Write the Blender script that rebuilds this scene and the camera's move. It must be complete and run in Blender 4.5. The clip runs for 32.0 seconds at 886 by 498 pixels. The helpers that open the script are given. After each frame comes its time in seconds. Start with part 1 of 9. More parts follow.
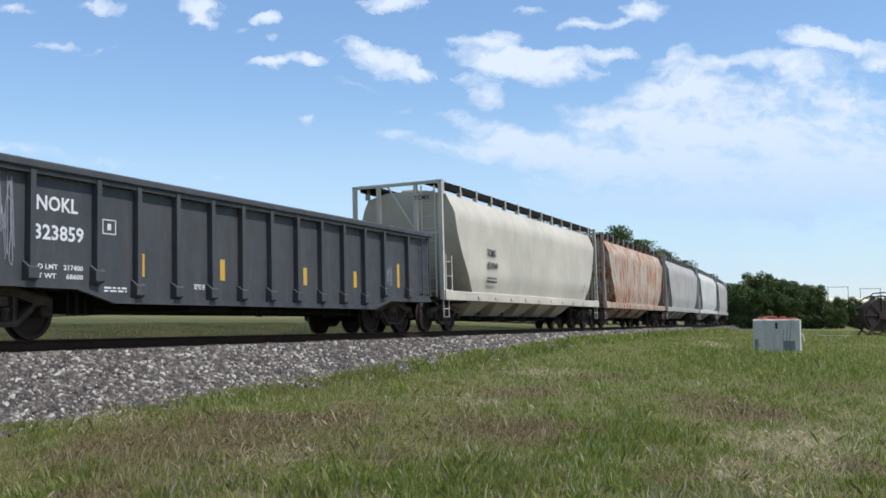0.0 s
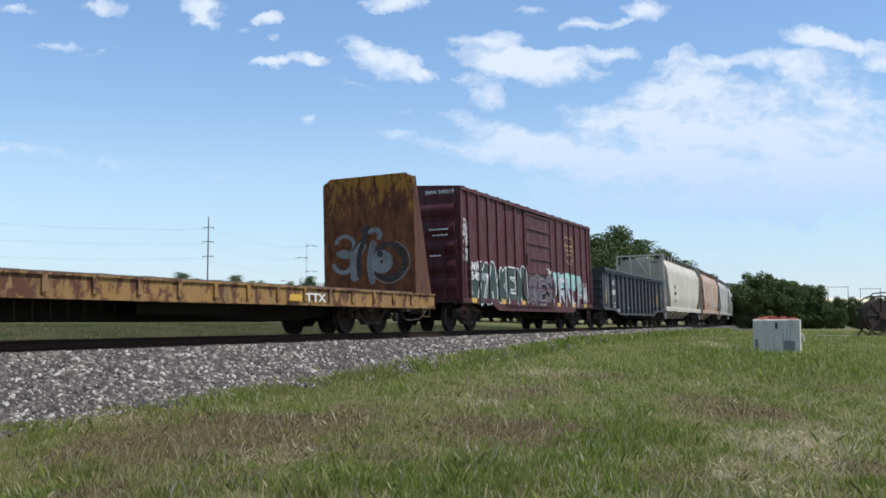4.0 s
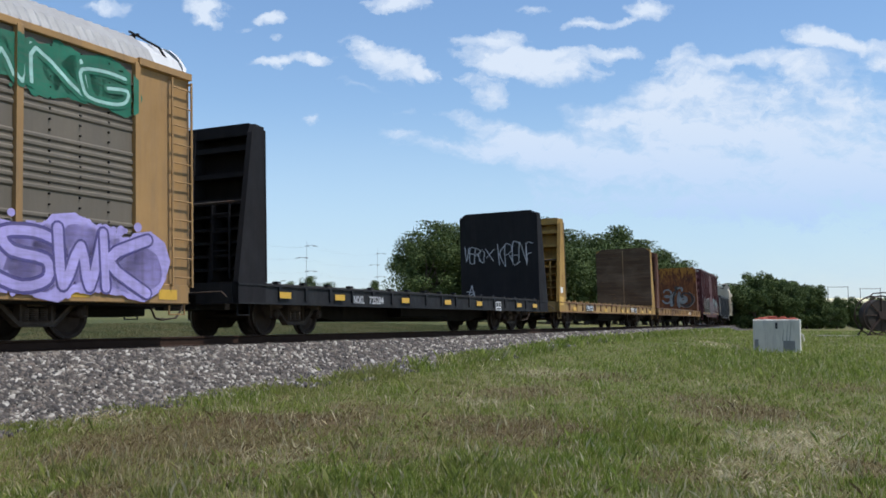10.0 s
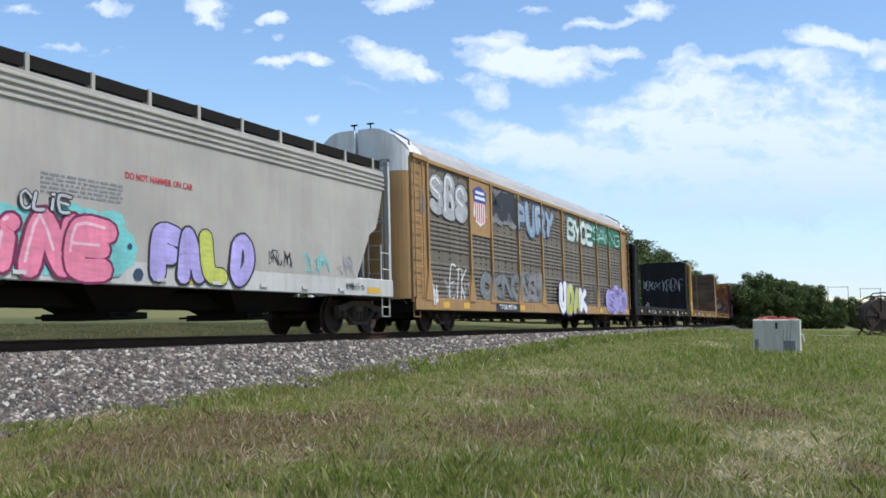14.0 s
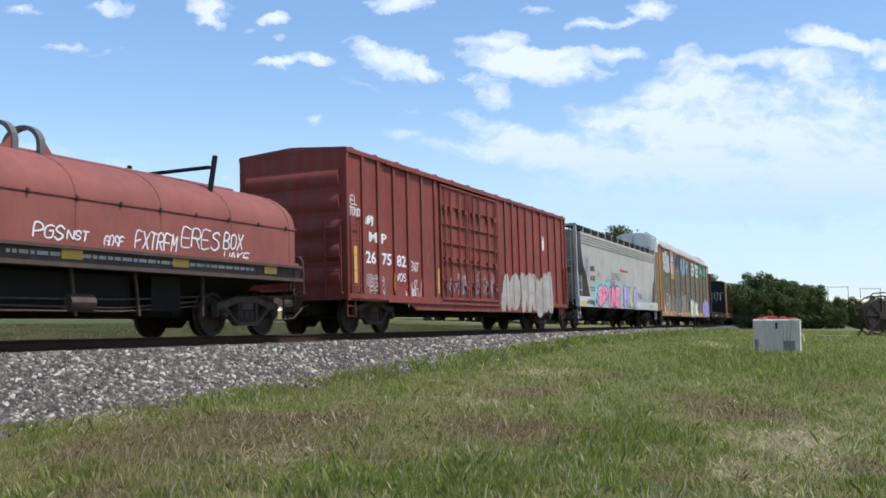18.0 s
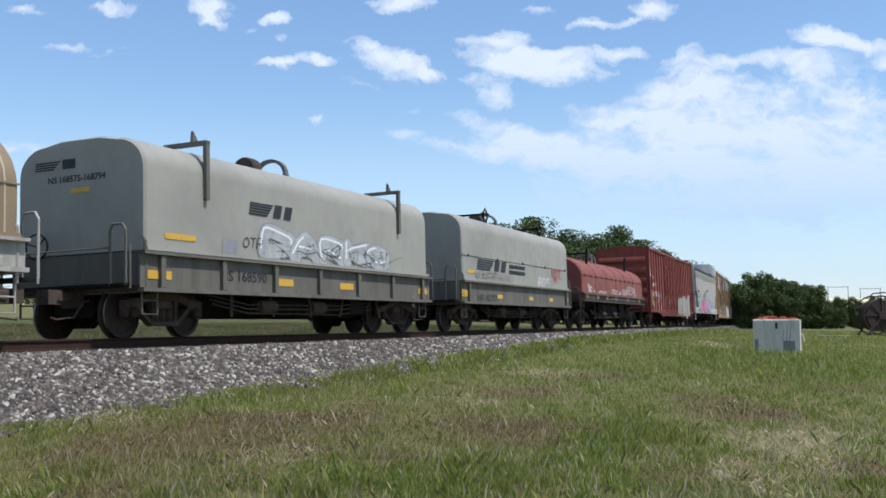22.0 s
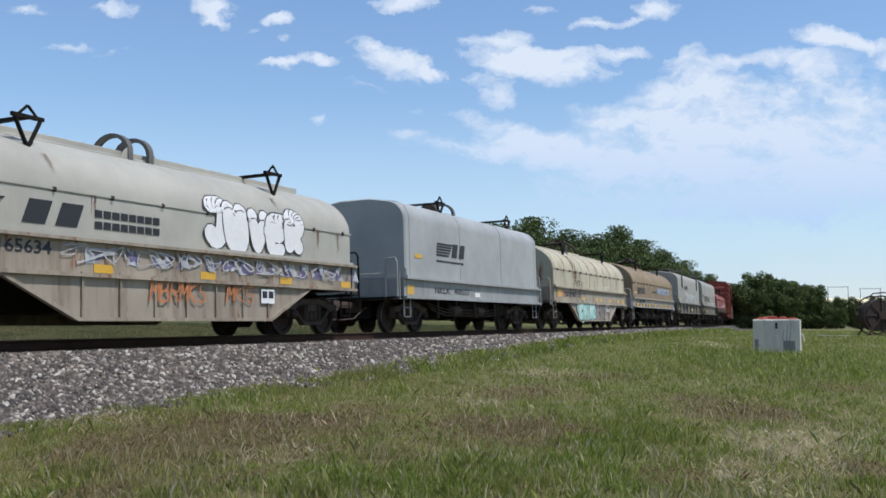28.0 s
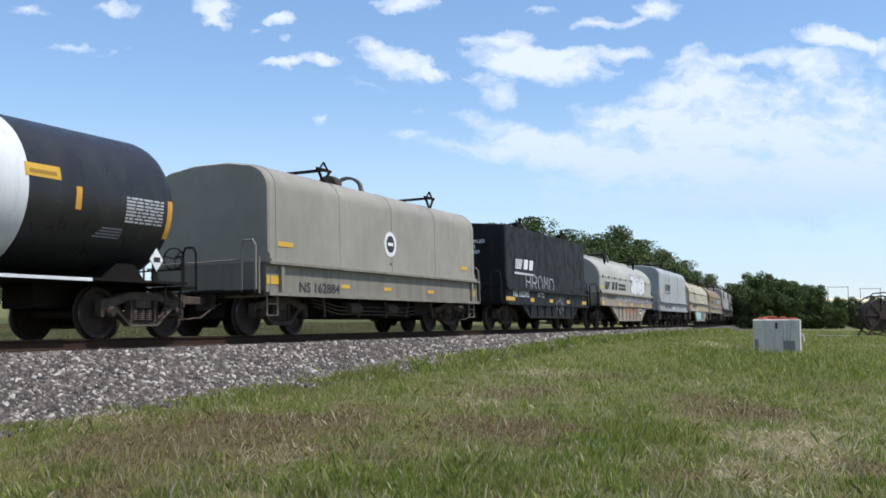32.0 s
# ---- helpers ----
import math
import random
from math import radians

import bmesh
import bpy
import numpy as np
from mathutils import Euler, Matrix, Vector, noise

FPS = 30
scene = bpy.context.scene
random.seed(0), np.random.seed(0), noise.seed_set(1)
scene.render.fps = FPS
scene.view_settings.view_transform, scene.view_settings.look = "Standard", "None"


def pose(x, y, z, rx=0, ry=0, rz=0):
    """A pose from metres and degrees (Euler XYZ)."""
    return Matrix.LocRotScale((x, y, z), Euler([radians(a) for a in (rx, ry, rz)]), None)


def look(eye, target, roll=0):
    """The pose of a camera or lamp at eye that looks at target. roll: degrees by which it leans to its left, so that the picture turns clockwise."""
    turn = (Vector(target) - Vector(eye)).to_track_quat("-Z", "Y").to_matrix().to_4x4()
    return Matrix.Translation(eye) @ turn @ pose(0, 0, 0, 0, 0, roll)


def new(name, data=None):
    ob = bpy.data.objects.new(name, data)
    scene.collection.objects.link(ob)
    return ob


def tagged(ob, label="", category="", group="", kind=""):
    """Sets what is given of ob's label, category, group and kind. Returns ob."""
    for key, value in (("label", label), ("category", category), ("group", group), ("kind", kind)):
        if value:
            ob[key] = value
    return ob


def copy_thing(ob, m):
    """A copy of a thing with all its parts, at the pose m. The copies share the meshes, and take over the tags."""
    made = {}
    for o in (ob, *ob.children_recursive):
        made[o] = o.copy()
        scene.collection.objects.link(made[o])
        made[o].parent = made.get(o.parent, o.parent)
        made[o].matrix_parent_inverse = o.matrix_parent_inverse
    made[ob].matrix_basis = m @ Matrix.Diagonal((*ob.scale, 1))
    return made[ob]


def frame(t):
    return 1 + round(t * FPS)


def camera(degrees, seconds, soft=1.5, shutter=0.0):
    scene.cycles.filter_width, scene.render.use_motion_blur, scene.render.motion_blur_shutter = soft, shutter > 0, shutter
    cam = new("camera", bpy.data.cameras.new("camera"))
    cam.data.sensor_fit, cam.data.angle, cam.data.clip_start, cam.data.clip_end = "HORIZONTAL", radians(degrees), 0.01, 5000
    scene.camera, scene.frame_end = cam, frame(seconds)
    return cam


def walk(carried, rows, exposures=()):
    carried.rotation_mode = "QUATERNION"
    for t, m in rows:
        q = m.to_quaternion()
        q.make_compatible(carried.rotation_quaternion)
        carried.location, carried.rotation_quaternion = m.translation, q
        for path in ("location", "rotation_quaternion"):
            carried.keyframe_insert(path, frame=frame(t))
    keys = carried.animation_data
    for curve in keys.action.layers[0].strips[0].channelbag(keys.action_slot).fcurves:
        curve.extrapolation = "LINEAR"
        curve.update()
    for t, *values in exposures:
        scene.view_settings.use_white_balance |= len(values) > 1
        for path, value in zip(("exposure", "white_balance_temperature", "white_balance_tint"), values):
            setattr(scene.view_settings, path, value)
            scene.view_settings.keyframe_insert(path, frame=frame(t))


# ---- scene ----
CAM_Z, FOCUS, PITCH = 1.35, 1783.0, 4.39
cam = camera(47.469, 32.0, soft=1.7)
walk(cam, [(0.0, pose(0, 0, CAM_Z, 90 + PITCH, 0, 0)), (32.0, pose(0, 0, CAM_Z, 90 + PITCH, 0, 0))],
     exposures=[(0.0, -0.07, 5800, 12), (7.0, -0.16, 5800, 12), (9.5, -0.2, 5800, 12), (12.0, 0.04, 5800, 12), (17.0, 0.08, 5800, 12), (21.0, -0.02, 5800, 12), (24.0, -0.1, 5850, 13), (26.0, -0.17, 5850, 13), (28.0, -0.17, 5850, 13), (30.0, -0.02, 5850, 13), (32.0, 0.02, 5850, 13)])

# ---------------------------------------------------------------- light
SUN_AZ, SUN_EL = (0.94, -0.34), radians(63)
world = bpy.data.worlds.new("world")
scene.world = world
world.use_nodes = True
wn = world.node_tree.nodes
sky = wn.new("ShaderNodeTexSky")
sky.sky_type, sky.sun_disc = "NISHITA", False
sky.sun_elevation = SUN_EL
sky.sun_rotation = math.atan2(SUN_AZ[0], SUN_AZ[1])
sky.air_density, sky.dust_density, sky.ozone_density = 1.3, 0.0, 3.2
wn["Background"].inputs["Strength"].default_value = 0.143
world.node_tree.links.new(sky.outputs[0], wn["Background"].inputs["Color"])
sun = new("sun", bpy.data.lights.new("sun", "SUN"))
sun.data.energy, sun.data.angle, sun.data.color = 4.9, radians(0.55), (1.0, 0.925, 0.82)
sun.matrix_basis = look((SUN_AZ[0] * 60, SUN_AZ[1] * 60, 60 * math.tan(SUN_EL)), (0, 0, 0))

# ---------------------------------------------------------------- the line of the track
PSI, TRACK_D, BEND_S, BEND_K = 0.44811, 13.744, -4.593, 1.084572e-3
GRADE, CANT, RAIL_Z = 0.004859, 0.0265, 1.0542


def on_track(s, left=0.0):
    """Plan place and heading at the arc length s; left: metres to the left of the centre line."""
    bend = max(s - BEND_S, 0.0)
    th = BEND_K * bend
    along = min(s, BEND_S) + math.sin(th) / BEND_K
    side = TRACK_D + (1 - math.cos(th)) / BEND_K
    along, side = along - left * math.sin(th), side + left * math.cos(th)
    x = along * math.sin(PSI) - side * math.cos(PSI)
    y = along * math.cos(PSI) + side * math.sin(PSI)
    return x, y, math.pi / 2 - PSI + th


def rail_z(s):
    return RAIL_Z + GRADE * np.clip(s, -40.0, 280.0)


def train_s(t):
    return 8.95921 * t + 0.002488 * t * t


def ground_z(y):
    """Height of the field by its distance ahead of the camera."""
    if y < 33.75:
        z = 0.072 + (y - 12.375) * 0.032
    else:
        z = 0.756 + 0.27 * (1 - math.exp(-(y - 33.75) / 24.75))
    return max(z, -0.225)


# ---------------------------------------------------------------- mesh helpers
class Geo:
    """Vertices and faces of one part."""

    def __init__(self):
        self.v, self.f, self.m = [], [], []
        self.slot = 0

    def add(self, verts, faces):
        n = len(self.v)
        self.v.extend(verts)
        for f in faces:
            self.f.append(tuple(i + n for i in f))
            self.m.append(self.slot)
        return self

    def box(self, x0, x1, y0, y1, z0, z1, c=0.0):
        """A box; c: chamfer of its edges along x's cross-section."""
        if c <= 0:
            return self.prism([(y0, z0), (y1, z0), (y1, z1), (y0, z1)], x0, x1)
        c = min(c, abs(y1 - y0) * 0.45, abs(z1 - z0) * 0.45)
        return self.prism([(y0 + c, z0), (y1 - c, z0), (y1, z0 + c), (y1, z1 - c), (y1 - c, z1), (y0 + c, z1), (y0, z1 - c), (y0, z0 + c)], x0, x1)

    def prism(self, prof, x0, x1, caps=True):
        """A (y, z) outline, counter-clockwise seen from +x, drawn out along x."""
        n = len(prof)
        v = [(x0, y, z) for y, z in prof] + [(x1, y, z) for y, z in prof]
        f = [(i, (i + 1) % n, (i + 1) % n + n, i + n) for i in range(n)]
        if caps:
            f += [tuple(range(n - 1, -1, -1)), tuple(range(n, 2 * n))]
        return self.add(v, f)

    def plate(self, prof, y0, y1):
        """An (x, z) outline drawn out along y."""
        n = len(prof)
        v = [(x, y0, z) for x, z in prof] + [(x, y1, z) for x, z in prof]
        f = [(i, (i + 1) % n, (i + 1) % n + n, i + n) for i in range(n)]
        f += [tuple(range(n - 1, -1, -1)), tuple(range(n, 2 * n))]
        return self.add(v, f)

    def beam(self, p, q, w, y0, y1):
        """A bar in the x-z plane from p to q, w wide, between y0 and y1."""
        dx, dz = q[0] - p[0], q[1] - p[1]
        d = math.hypot(dx, dz) or 1
        nx, nz = -dz / d * w / 2, dx / d * w / 2
        return self.plate([(p[0] - nx, p[1] - nz), (q[0] - nx, q[1] - nz), (q[0] + nx, q[1] + nz), (p[0] + nx, p[1] + nz)], y0, y1)

    def tube(self, path, r, n=6, caps=True):
        """A round bar along a path of points."""
        pts = [Vector(p) for p in path]
        rings = []
        for i, p in enumerate(pts):
            d = (pts[min(i + 1, len(pts) - 1)] - pts[max(i - 1, 0)]).normalized()
            a = d.orthogonal().normalized()
            if i and rings:
                a = (last - d * last.dot(d)).normalized()
            last = a
            b = d.cross(a)
            rings.append([tuple(p + (a * math.cos(k * math.tau / n) + b * math.sin(k * math.tau / n)) * r) for k in range(n)])
        v = [c for ring in rings for c in ring]
        f = [(i * n + k, i * n + (k + 1) % n, (i + 1) * n + (k + 1) % n, (i + 1) * n + k) for i in range(len(pts) - 1) for k in range(n)]
        if caps:
            f += [tuple(range(n - 1, -1, -1)), tuple((len(pts) - 1) * n + k for k in range(n))]
        return self.add(v, f)

    def lathe(self, prof, n=24, axis="y", at=(0, 0, 0)):
        """(radius, offset) pairs turned round an axis."""
        v = []
        for r, o in prof:
            for k in range(n):
                a = k * math.tau / n
                c, s = r * math.cos(a), r * math.sin(a)
                p = {"y": (c, o, s), "x": (o, c, s), "z": (c, s, o)}[axis]
                v.append((p[0] + at[0], p[1] + at[1], p[2] + at[2]))
        m = len(prof)
        f = [(i * n + k, i * n + (k + 1) % n, (i + 1) * n + (k + 1) % n, (i + 1) * n + k) for i in range(m - 1) for k in range(n)]
        if prof[0][0] > 1e-4:
            f.append(tuple(range(n)))
        if prof[-1][0] > 1e-4:
            f.append(tuple((m - 1) * n + k for k in range(n)))
        return self.add(v, f)

    def mesh(self, name, mats, smooth=False):
        me = bpy.data.meshes.new(name)
        me.from_pydata(self.v, [], self.f)
        for m in mats:
            me.materials.append(m)
        if any(self.m):
            me.polygons.foreach_set("material_index", self.m)
        b = bmesh.new()
        b.from_mesh(me)
        bmesh.ops.recalc_face_normals(b, faces=b.faces)
        b.to_mesh(me)
        b.free()
        if smooth:
            me.shade_smooth()
            me.set_sharp_from_angle(angle=radians(32))
        return me


# cars are drawn in a unit of their own: metres along, across and up for one of it, car by car
CAR_UNIT = (1.0762, 1.03, 0.9)
UNIT_OF = {}


def unit_of(ob):
    """The drawing unit of the car that ob belongs to."""
    while ob is not None:
        if ob.name in UNIT_OF:
            return UNIT_OF[ob.name]
        ob = ob.parent
    return None


def part(name, geo, material, parent, label="", smooth=False, at=None):
    mats = material if isinstance(material, (list, tuple)) else [material]
    unit = unit_of(parent)
    if unit and isinstance(geo, Geo):
        geo.v = [(x * unit[0], y * unit[1], z * unit[2]) for x, y, z in geo.v]
    ob = new(name, geo if isinstance(geo, bpy.types.Mesh) else geo.mesh(name, mats, smooth))
    ob.parent = parent
    if at is not None:
        ob.matrix_basis = at
    return tagged(ob, label)


# ---------------------------------------------------------------- materials
def material(name):
    m = bpy.data.materials.new(name)
    m.use_nodes = True
    nt = m.node_tree
    return m, nt, nt.nodes["Principled BSDF"]


def node(nt, kind, **values):
    n = nt.nodes.new(kind)
    for k, v in values.items():
        n.inputs[k.replace("_", " ")].default_value = v
    return n


def noise_of(nt, vec, scale, detail=4.0, rough=0.55, stretch=None, shift=0.0):
    """A noise value; stretch: factors on x, y and z."""
    mp = node(nt, "ShaderNodeMapping")
    mp.inputs["Scale"].default_value = stretch or (1, 1, 1)
    mp.inputs["Location"].default_value = (shift, shift * 0.7, shift * 1.3)
    nt.links.new(vec, mp.inputs["Vector"])
    n = node(nt, "ShaderNodeTexNoise", Scale=scale, Detail=detail, Roughness=rough)
    nt.links.new(mp.outputs[0], n.inputs["Vector"])
    return n.outputs["Fac"]


def ramp(nt, value, stops):
    r = nt.nodes.new("ShaderNodeValToRGB")
    e = r.color_ramp.elements
    while len(e) < len(stops):
        e.new(0.5)
    for k, (p, c) in zip(e, stops):
        k.position, k.color = p, (*c, 1) if len(c) == 3 else c
    nt.links.new(value, r.inputs[0])
    return r.outputs[0]


def mix(nt, fac, a, b):
    n = nt.nodes.new("ShaderNodeMix")
    n.data_type = "RGBA"
    for sock, v in ((n.inputs[0], fac), (n.inputs[6], a), (n.inputs[7], b)):
        if isinstance(v, bpy.types.NodeSocket):
            nt.links.new(v, sock)
        elif isinstance(v, (tuple, list)):
            sock.default_value = (*v, 1) if len(v) == 3 else v
        else:
            sock.default_value = v
    return n.outputs[2]


def grey(v):
    return (v, v, v)


def bump(nt, bsdf, height, strength, distance):
    b = node(nt, "ShaderNodeBump", Strength=strength, Distance=distance)
    nt.links.new(height, b.inputs["Height"])
    nt.links.new(b.outputs[0], bsdf.inputs["Normal"])


def paint(name, colour, rust=0.1, dirt=0.3, rough=0.5, rust_colour=(0.16, 0.06, 0.025), dirt_colour=(0.12, 0.1, 0.08), shift=0.0, metal=0.0, run=0.6, gloss=0.35):
    """Weathered paint on steel: fading, streaks of dirt that run down, spots of rust."""
    m, nt, bs = material(name)
    vec = node(nt, "ShaderNodeTexCoord").outputs["Object"]
    fade = noise_of(nt, vec, 0.7, 5, 0.6, shift=shift)
    base = mix(nt, ramp(nt, fade, [(0.3, grey(0)), (0.7, grey(1))]), tuple(c * 0.84 for c in colour), tuple(min(c * 1.1, 1) for c in colour))
    streak = noise_of(nt, vec, 2.6, 5, 0.65, (1.6, 1.6, 0.16), shift + 3)
    base = mix(nt, ramp(nt, streak, [(0.46, grey(0)), (0.78, grey(dirt))]), base, dirt_colour)
    spot = noise_of(nt, vec, 3.5, 8, 0.7, (1, 1, run), shift + 7)
    lo = 0.72 - 0.4 * rust
    base = mix(nt, ramp(nt, spot, [(lo, grey(0)), (lo + 0.07, grey(min(1, rust * 5)))]), base, rust_colour)
    nt.links.new(base, bs.inputs["Base Color"])
    rg = ramp(nt, spot, [(0.3, grey(max(rough - 0.08, 0.1))), (lo + 0.05, grey(min(rough + 0.35, 0.95)))])
    nt.links.new(rg, bs.inputs["Roughness"])
    bs.inputs["Metallic"].default_value = metal
    bs.inputs["Specular IOR Level"].default_value = gloss
    bump(nt, bs, noise_of(nt, vec, 14, 6, 0.6, shift=shift), 0.18, 0.012)
    return m


def spray(name, colour, wear=0.35):
    """Sprayed paint on weathered steel: uneven coats, scuffs along the sheet and runs of grime."""
    m, nt, bs = material(name)
    vec = node(nt, "ShaderNodeTexCoord").outputs["Object"]
    coat = noise_of(nt, vec, 1.7, 5, 0.6)
    col = mix(nt, ramp(nt, coat, [(0.3, grey(0)), (0.7, grey(1))]), tuple(c * 0.72 for c in colour), tuple(min(1, c * 1.12) for c in colour))
    scuff = noise_of(nt, vec, 6.0, 8, 0.7, (0.35, 1, 2.6), 3)
    col = mix(nt, ramp(nt, scuff, [(0.45, grey(0)), (0.72, grey(wear))]), col, (0.13, 0.115, 0.095))
    runs = noise_of(nt, vec, 3.2, 6, 0.65, (2.2, 1, 0.14), 8)
    col = mix(nt, ramp(nt, runs, [(0.5, grey(0)), (0.8, grey(wear * 0.9))]), col, (0.1, 0.085, 0.07))
    nt.links.new(col, bs.inputs["Base Color"])
    bs.inputs["Roughness"].default_value, bs.inputs["Specular IOR Level"].default_value = 0.65, 0.25
    return m


def plain(name, colour, rough=0.6, metal=0.0, vary=0.25, scale=6.0, gloss=0.35):
    m, nt, bs = material(name)
    vec = node(nt, "ShaderNodeTexCoord").outputs["Object"]
    n = noise_of(nt, vec, scale, 5, 0.6)
    nt.links.new(mix(nt, n, tuple(c * (1 - vary) for c in colour), tuple(min(1, c * (1 + vary)) for c in colour)), bs.inputs["Base Color"])
    bs.inputs["Roughness"].default_value, bs.inputs["Metallic"].default_value = rough, metal
    bs.inputs["Specular IOR Level"].default_value = gloss
    bump(nt, bs, n, 0.1, 0.01)
    return m


# ---------------------------------------------------------------- ground, ballast and track
def left_of_track(x, y):
    return -x * math.cos(PSI) + y * math.sin(PSI) - TRACK_D


def land_z(x, y):
    """The field: rising gently ahead, and more beyond the track."""
    l = left_of_track(x, y)
    z = ground_z(y)
    if l > 6:
        z = max(z, 0.63) + 0.0324 * max(0, min(l, 200) - 10)
    elif l < -60:
        z += 0.004 * min(-l - 60, 300)
    return z + 0.025 * noise.noise((x * 0.6, y * 0.6, 0.0)) + 0.05 * noise.noise((x * 0.13, y * 0.13, 3.0))


def ground_at(px, py):
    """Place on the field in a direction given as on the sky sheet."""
    u, w = on_sky(px, py)
    lo, hi = 2.0, 225.0
    for _ in range(50):
        mid = (lo + hi) / 2
        lo, hi = (mid, hi) if CAM_Z + w * mid > ground_z(mid) else (lo, mid)
    return u * lo, lo


def on_sky(px, py):
    """Slopes sideways and up of a direction from the viewpoint."""
    p = radians(PITCH)
    a, b = (px - 784) / FOCUS, (441 - py) / FOCUS
    k = math.cos(p) - b * math.sin(p)
    return a / k, (math.sin(p) + b * math.cos(p)) / k


# bare brown patches, strewn straw and lush spots of the field: x, y, half length, half depth, amount
def spots(rows):
    out = []
    for px, py, rx, ry, amount in rows:
        (x, y), near, far = ground_at(px, py), ground_at(px, py + ry)[1], ground_at(px, py - ry)[1]
        out.append((x, y, rx / FOCUS * y, (far - near) / 2, amount))
    return out


BARE = spots([(430, 758, 260, 24, 0.62), (200, 800, 180, 30, 0.42), (620, 800, 130, 20, 0.35), (900, 770, 130, 22, 0.6), (880, 700, 100, 10, 0.5), (1290, 728, 110, 13, 0.5), (480, 747, 200, 15, 1.0), (330, 775, 190, 22, 0.7), (430, 795, 130, 20, 0.8), (180, 790, 90, 22, 0.8), (170, 868, 60, 18, 0.7), (420, 845, 60, 16, 0.6), (925, 762, 110, 18, 0.9), (822, 748, 60, 14, 0.7),
              (935, 694, 70, 9, 0.7), (1320, 735, 110, 14, 0.8), (1225, 712, 60, 10, 0.6), (1545, 836, 60, 20, 0.7), (1050, 668, 90, 8, 0.5), (650, 722, 80, 8, 0.6), (1500, 690, 90, 8, 0.4), (1180, 845, 70, 14, 0.35)])
STRAW = spots([(1335, 850, 60, 30, 0.8), (1390, 785, 75, 22, 0.9), (1420, 815, 40, 22, 0.8), (120, 742, 110, 10, 0.7), (480, 802, 70, 8, 0.6), (830, 712, 40, 10, 0.5), (1480, 770, 60, 12, 0.5), (960, 660, 60, 6, 0.5), (1270, 612, 14, 6, 1.0)])
LUSH = spots([(1090, 770, 110, 26, 0.9), (1300, 640, 130, 20, 0.8), (1400, 655, 160, 24, 0.8), (1150, 655, 120, 14, 0.5), (820, 648, 60, 10, 1.0), (880, 850, 170, 36, 0.7), (560, 860, 110, 26, 0.5), (110, 838, 60, 22, 0.7), (1520, 650, 70, 22, 0.6), (700, 690, 90, 10, 0.5), (390, 712, 90, 8, 0.5)])


def grass_ground():
    m, nt, bs = material("grass_ground")
    vec = node(nt, "ShaderNodeTexCoord").outputs["Object"]
    big = noise_of(nt, vec, 0.45, 8, 0.68, (1, 0.75, 1))
    fine = noise_of(nt, vec, 9.0, 8, 0.7)
    nz = node(nt, "ShaderNodeTexNoise", Scale=1.6, Detail=6.0, Roughness=0.65)
    nt.links.new(vec, nz.inputs["Vector"])
    bent = nt.nodes.new("ShaderNodeVectorMath")
    bent.operation = "MULTIPLY_ADD"
    nt.links.new(nz.outputs["Color"], bent.inputs[0])
    bent.inputs[1].default_value = (1.6, 1.6, 0)
    off = nt.nodes.new("ShaderNodeVectorMath")
    off.operation = "SUBTRACT"
    nt.links.new(vec, off.inputs[0])
    off.inputs[1].default_value = (0.8, 0.8, 0)
    nt.links.new(off.outputs[0], bent.inputs[2])

    def spot_mask(rows):
        total = None
        for x, y, rx, ry, amount in rows:
            mp = node(nt, "ShaderNodeMapping")
            mp.vector_type = "TEXTURE"
            mp.inputs["Location"].default_value = (x, y, 0)
            mp.inputs["Scale"].default_value = (rx * 1.35, ry * 1.35, 1e6)
            nt.links.new(bent.outputs[0], mp.inputs["Vector"])
            ln = nt.nodes.new("ShaderNodeVectorMath")
            ln.operation = "LENGTH"
            nt.links.new(mp.outputs[0], ln.inputs[0])
            r = nt.nodes.new("ShaderNodeMapRange")
            nt.links.new(ln.outputs["Value"], r.inputs["Value"])
            r.inputs["From Min"].default_value, r.inputs["From Max"].default_value = 1.1, 0.45
            r.inputs["To Max"].default_value = amount
            if total is not None:
                mxm = nt.nodes.new("ShaderNodeMath")
                mxm.operation = "MAXIMUM"
                nt.links.new(total, mxm.inputs[0])
                nt.links.new(r.outputs[0], mxm.inputs[1])
                total = mxm.outputs[0]
            else:
                total = r.outputs[0]
        return total

    col = mix(nt, ramp(nt, big, [(0.42, grey(0)), (0.62, grey(1))]), (0.105, 0.115, 0.032), (0.155, 0.13, 0.052))
    col = mix(nt, ramp(nt, fine, [(0.35, grey(0)), (0.75, grey(0.6))]), col, (0.2, 0.18, 0.085))
    earth = mix(nt, ramp(nt, fine, [(0.35, grey(0)), (0.7, grey(1))]), (0.075, 0.052, 0.026), (0.15, 0.11, 0.056))
    col = mix(nt, spot_mask(BARE), col, earth)
    # greener meadow beyond the track
    beyond = [on_track(s, 3.5 + 11 * k)[:2] + (9.0, 9.0, 0.85) for s in range(-6, 100, 9) for k in (1, 2.3)]
    col = mix(nt, spot_mask(beyond), col, mix(nt, ramp(nt, big, [(0.35, grey(0)), (0.7, grey(1))]), (0.05, 0.062, 0.02), (0.085, 0.088, 0.034)))
    col = mix(nt, spot_mask(STRAW), col, mix(nt, fine, (0.2, 0.17, 0.1), (0.42, 0.37, 0.24)))
    nt.links.new(col, bs.inputs["Base Color"])
    bs.inputs["Roughness"].default_value = 0.95
    bs.inputs["Specular IOR Level"].default_value = 0.1
    bump(nt, bs, fine, 0.7, 0.05)
    return m


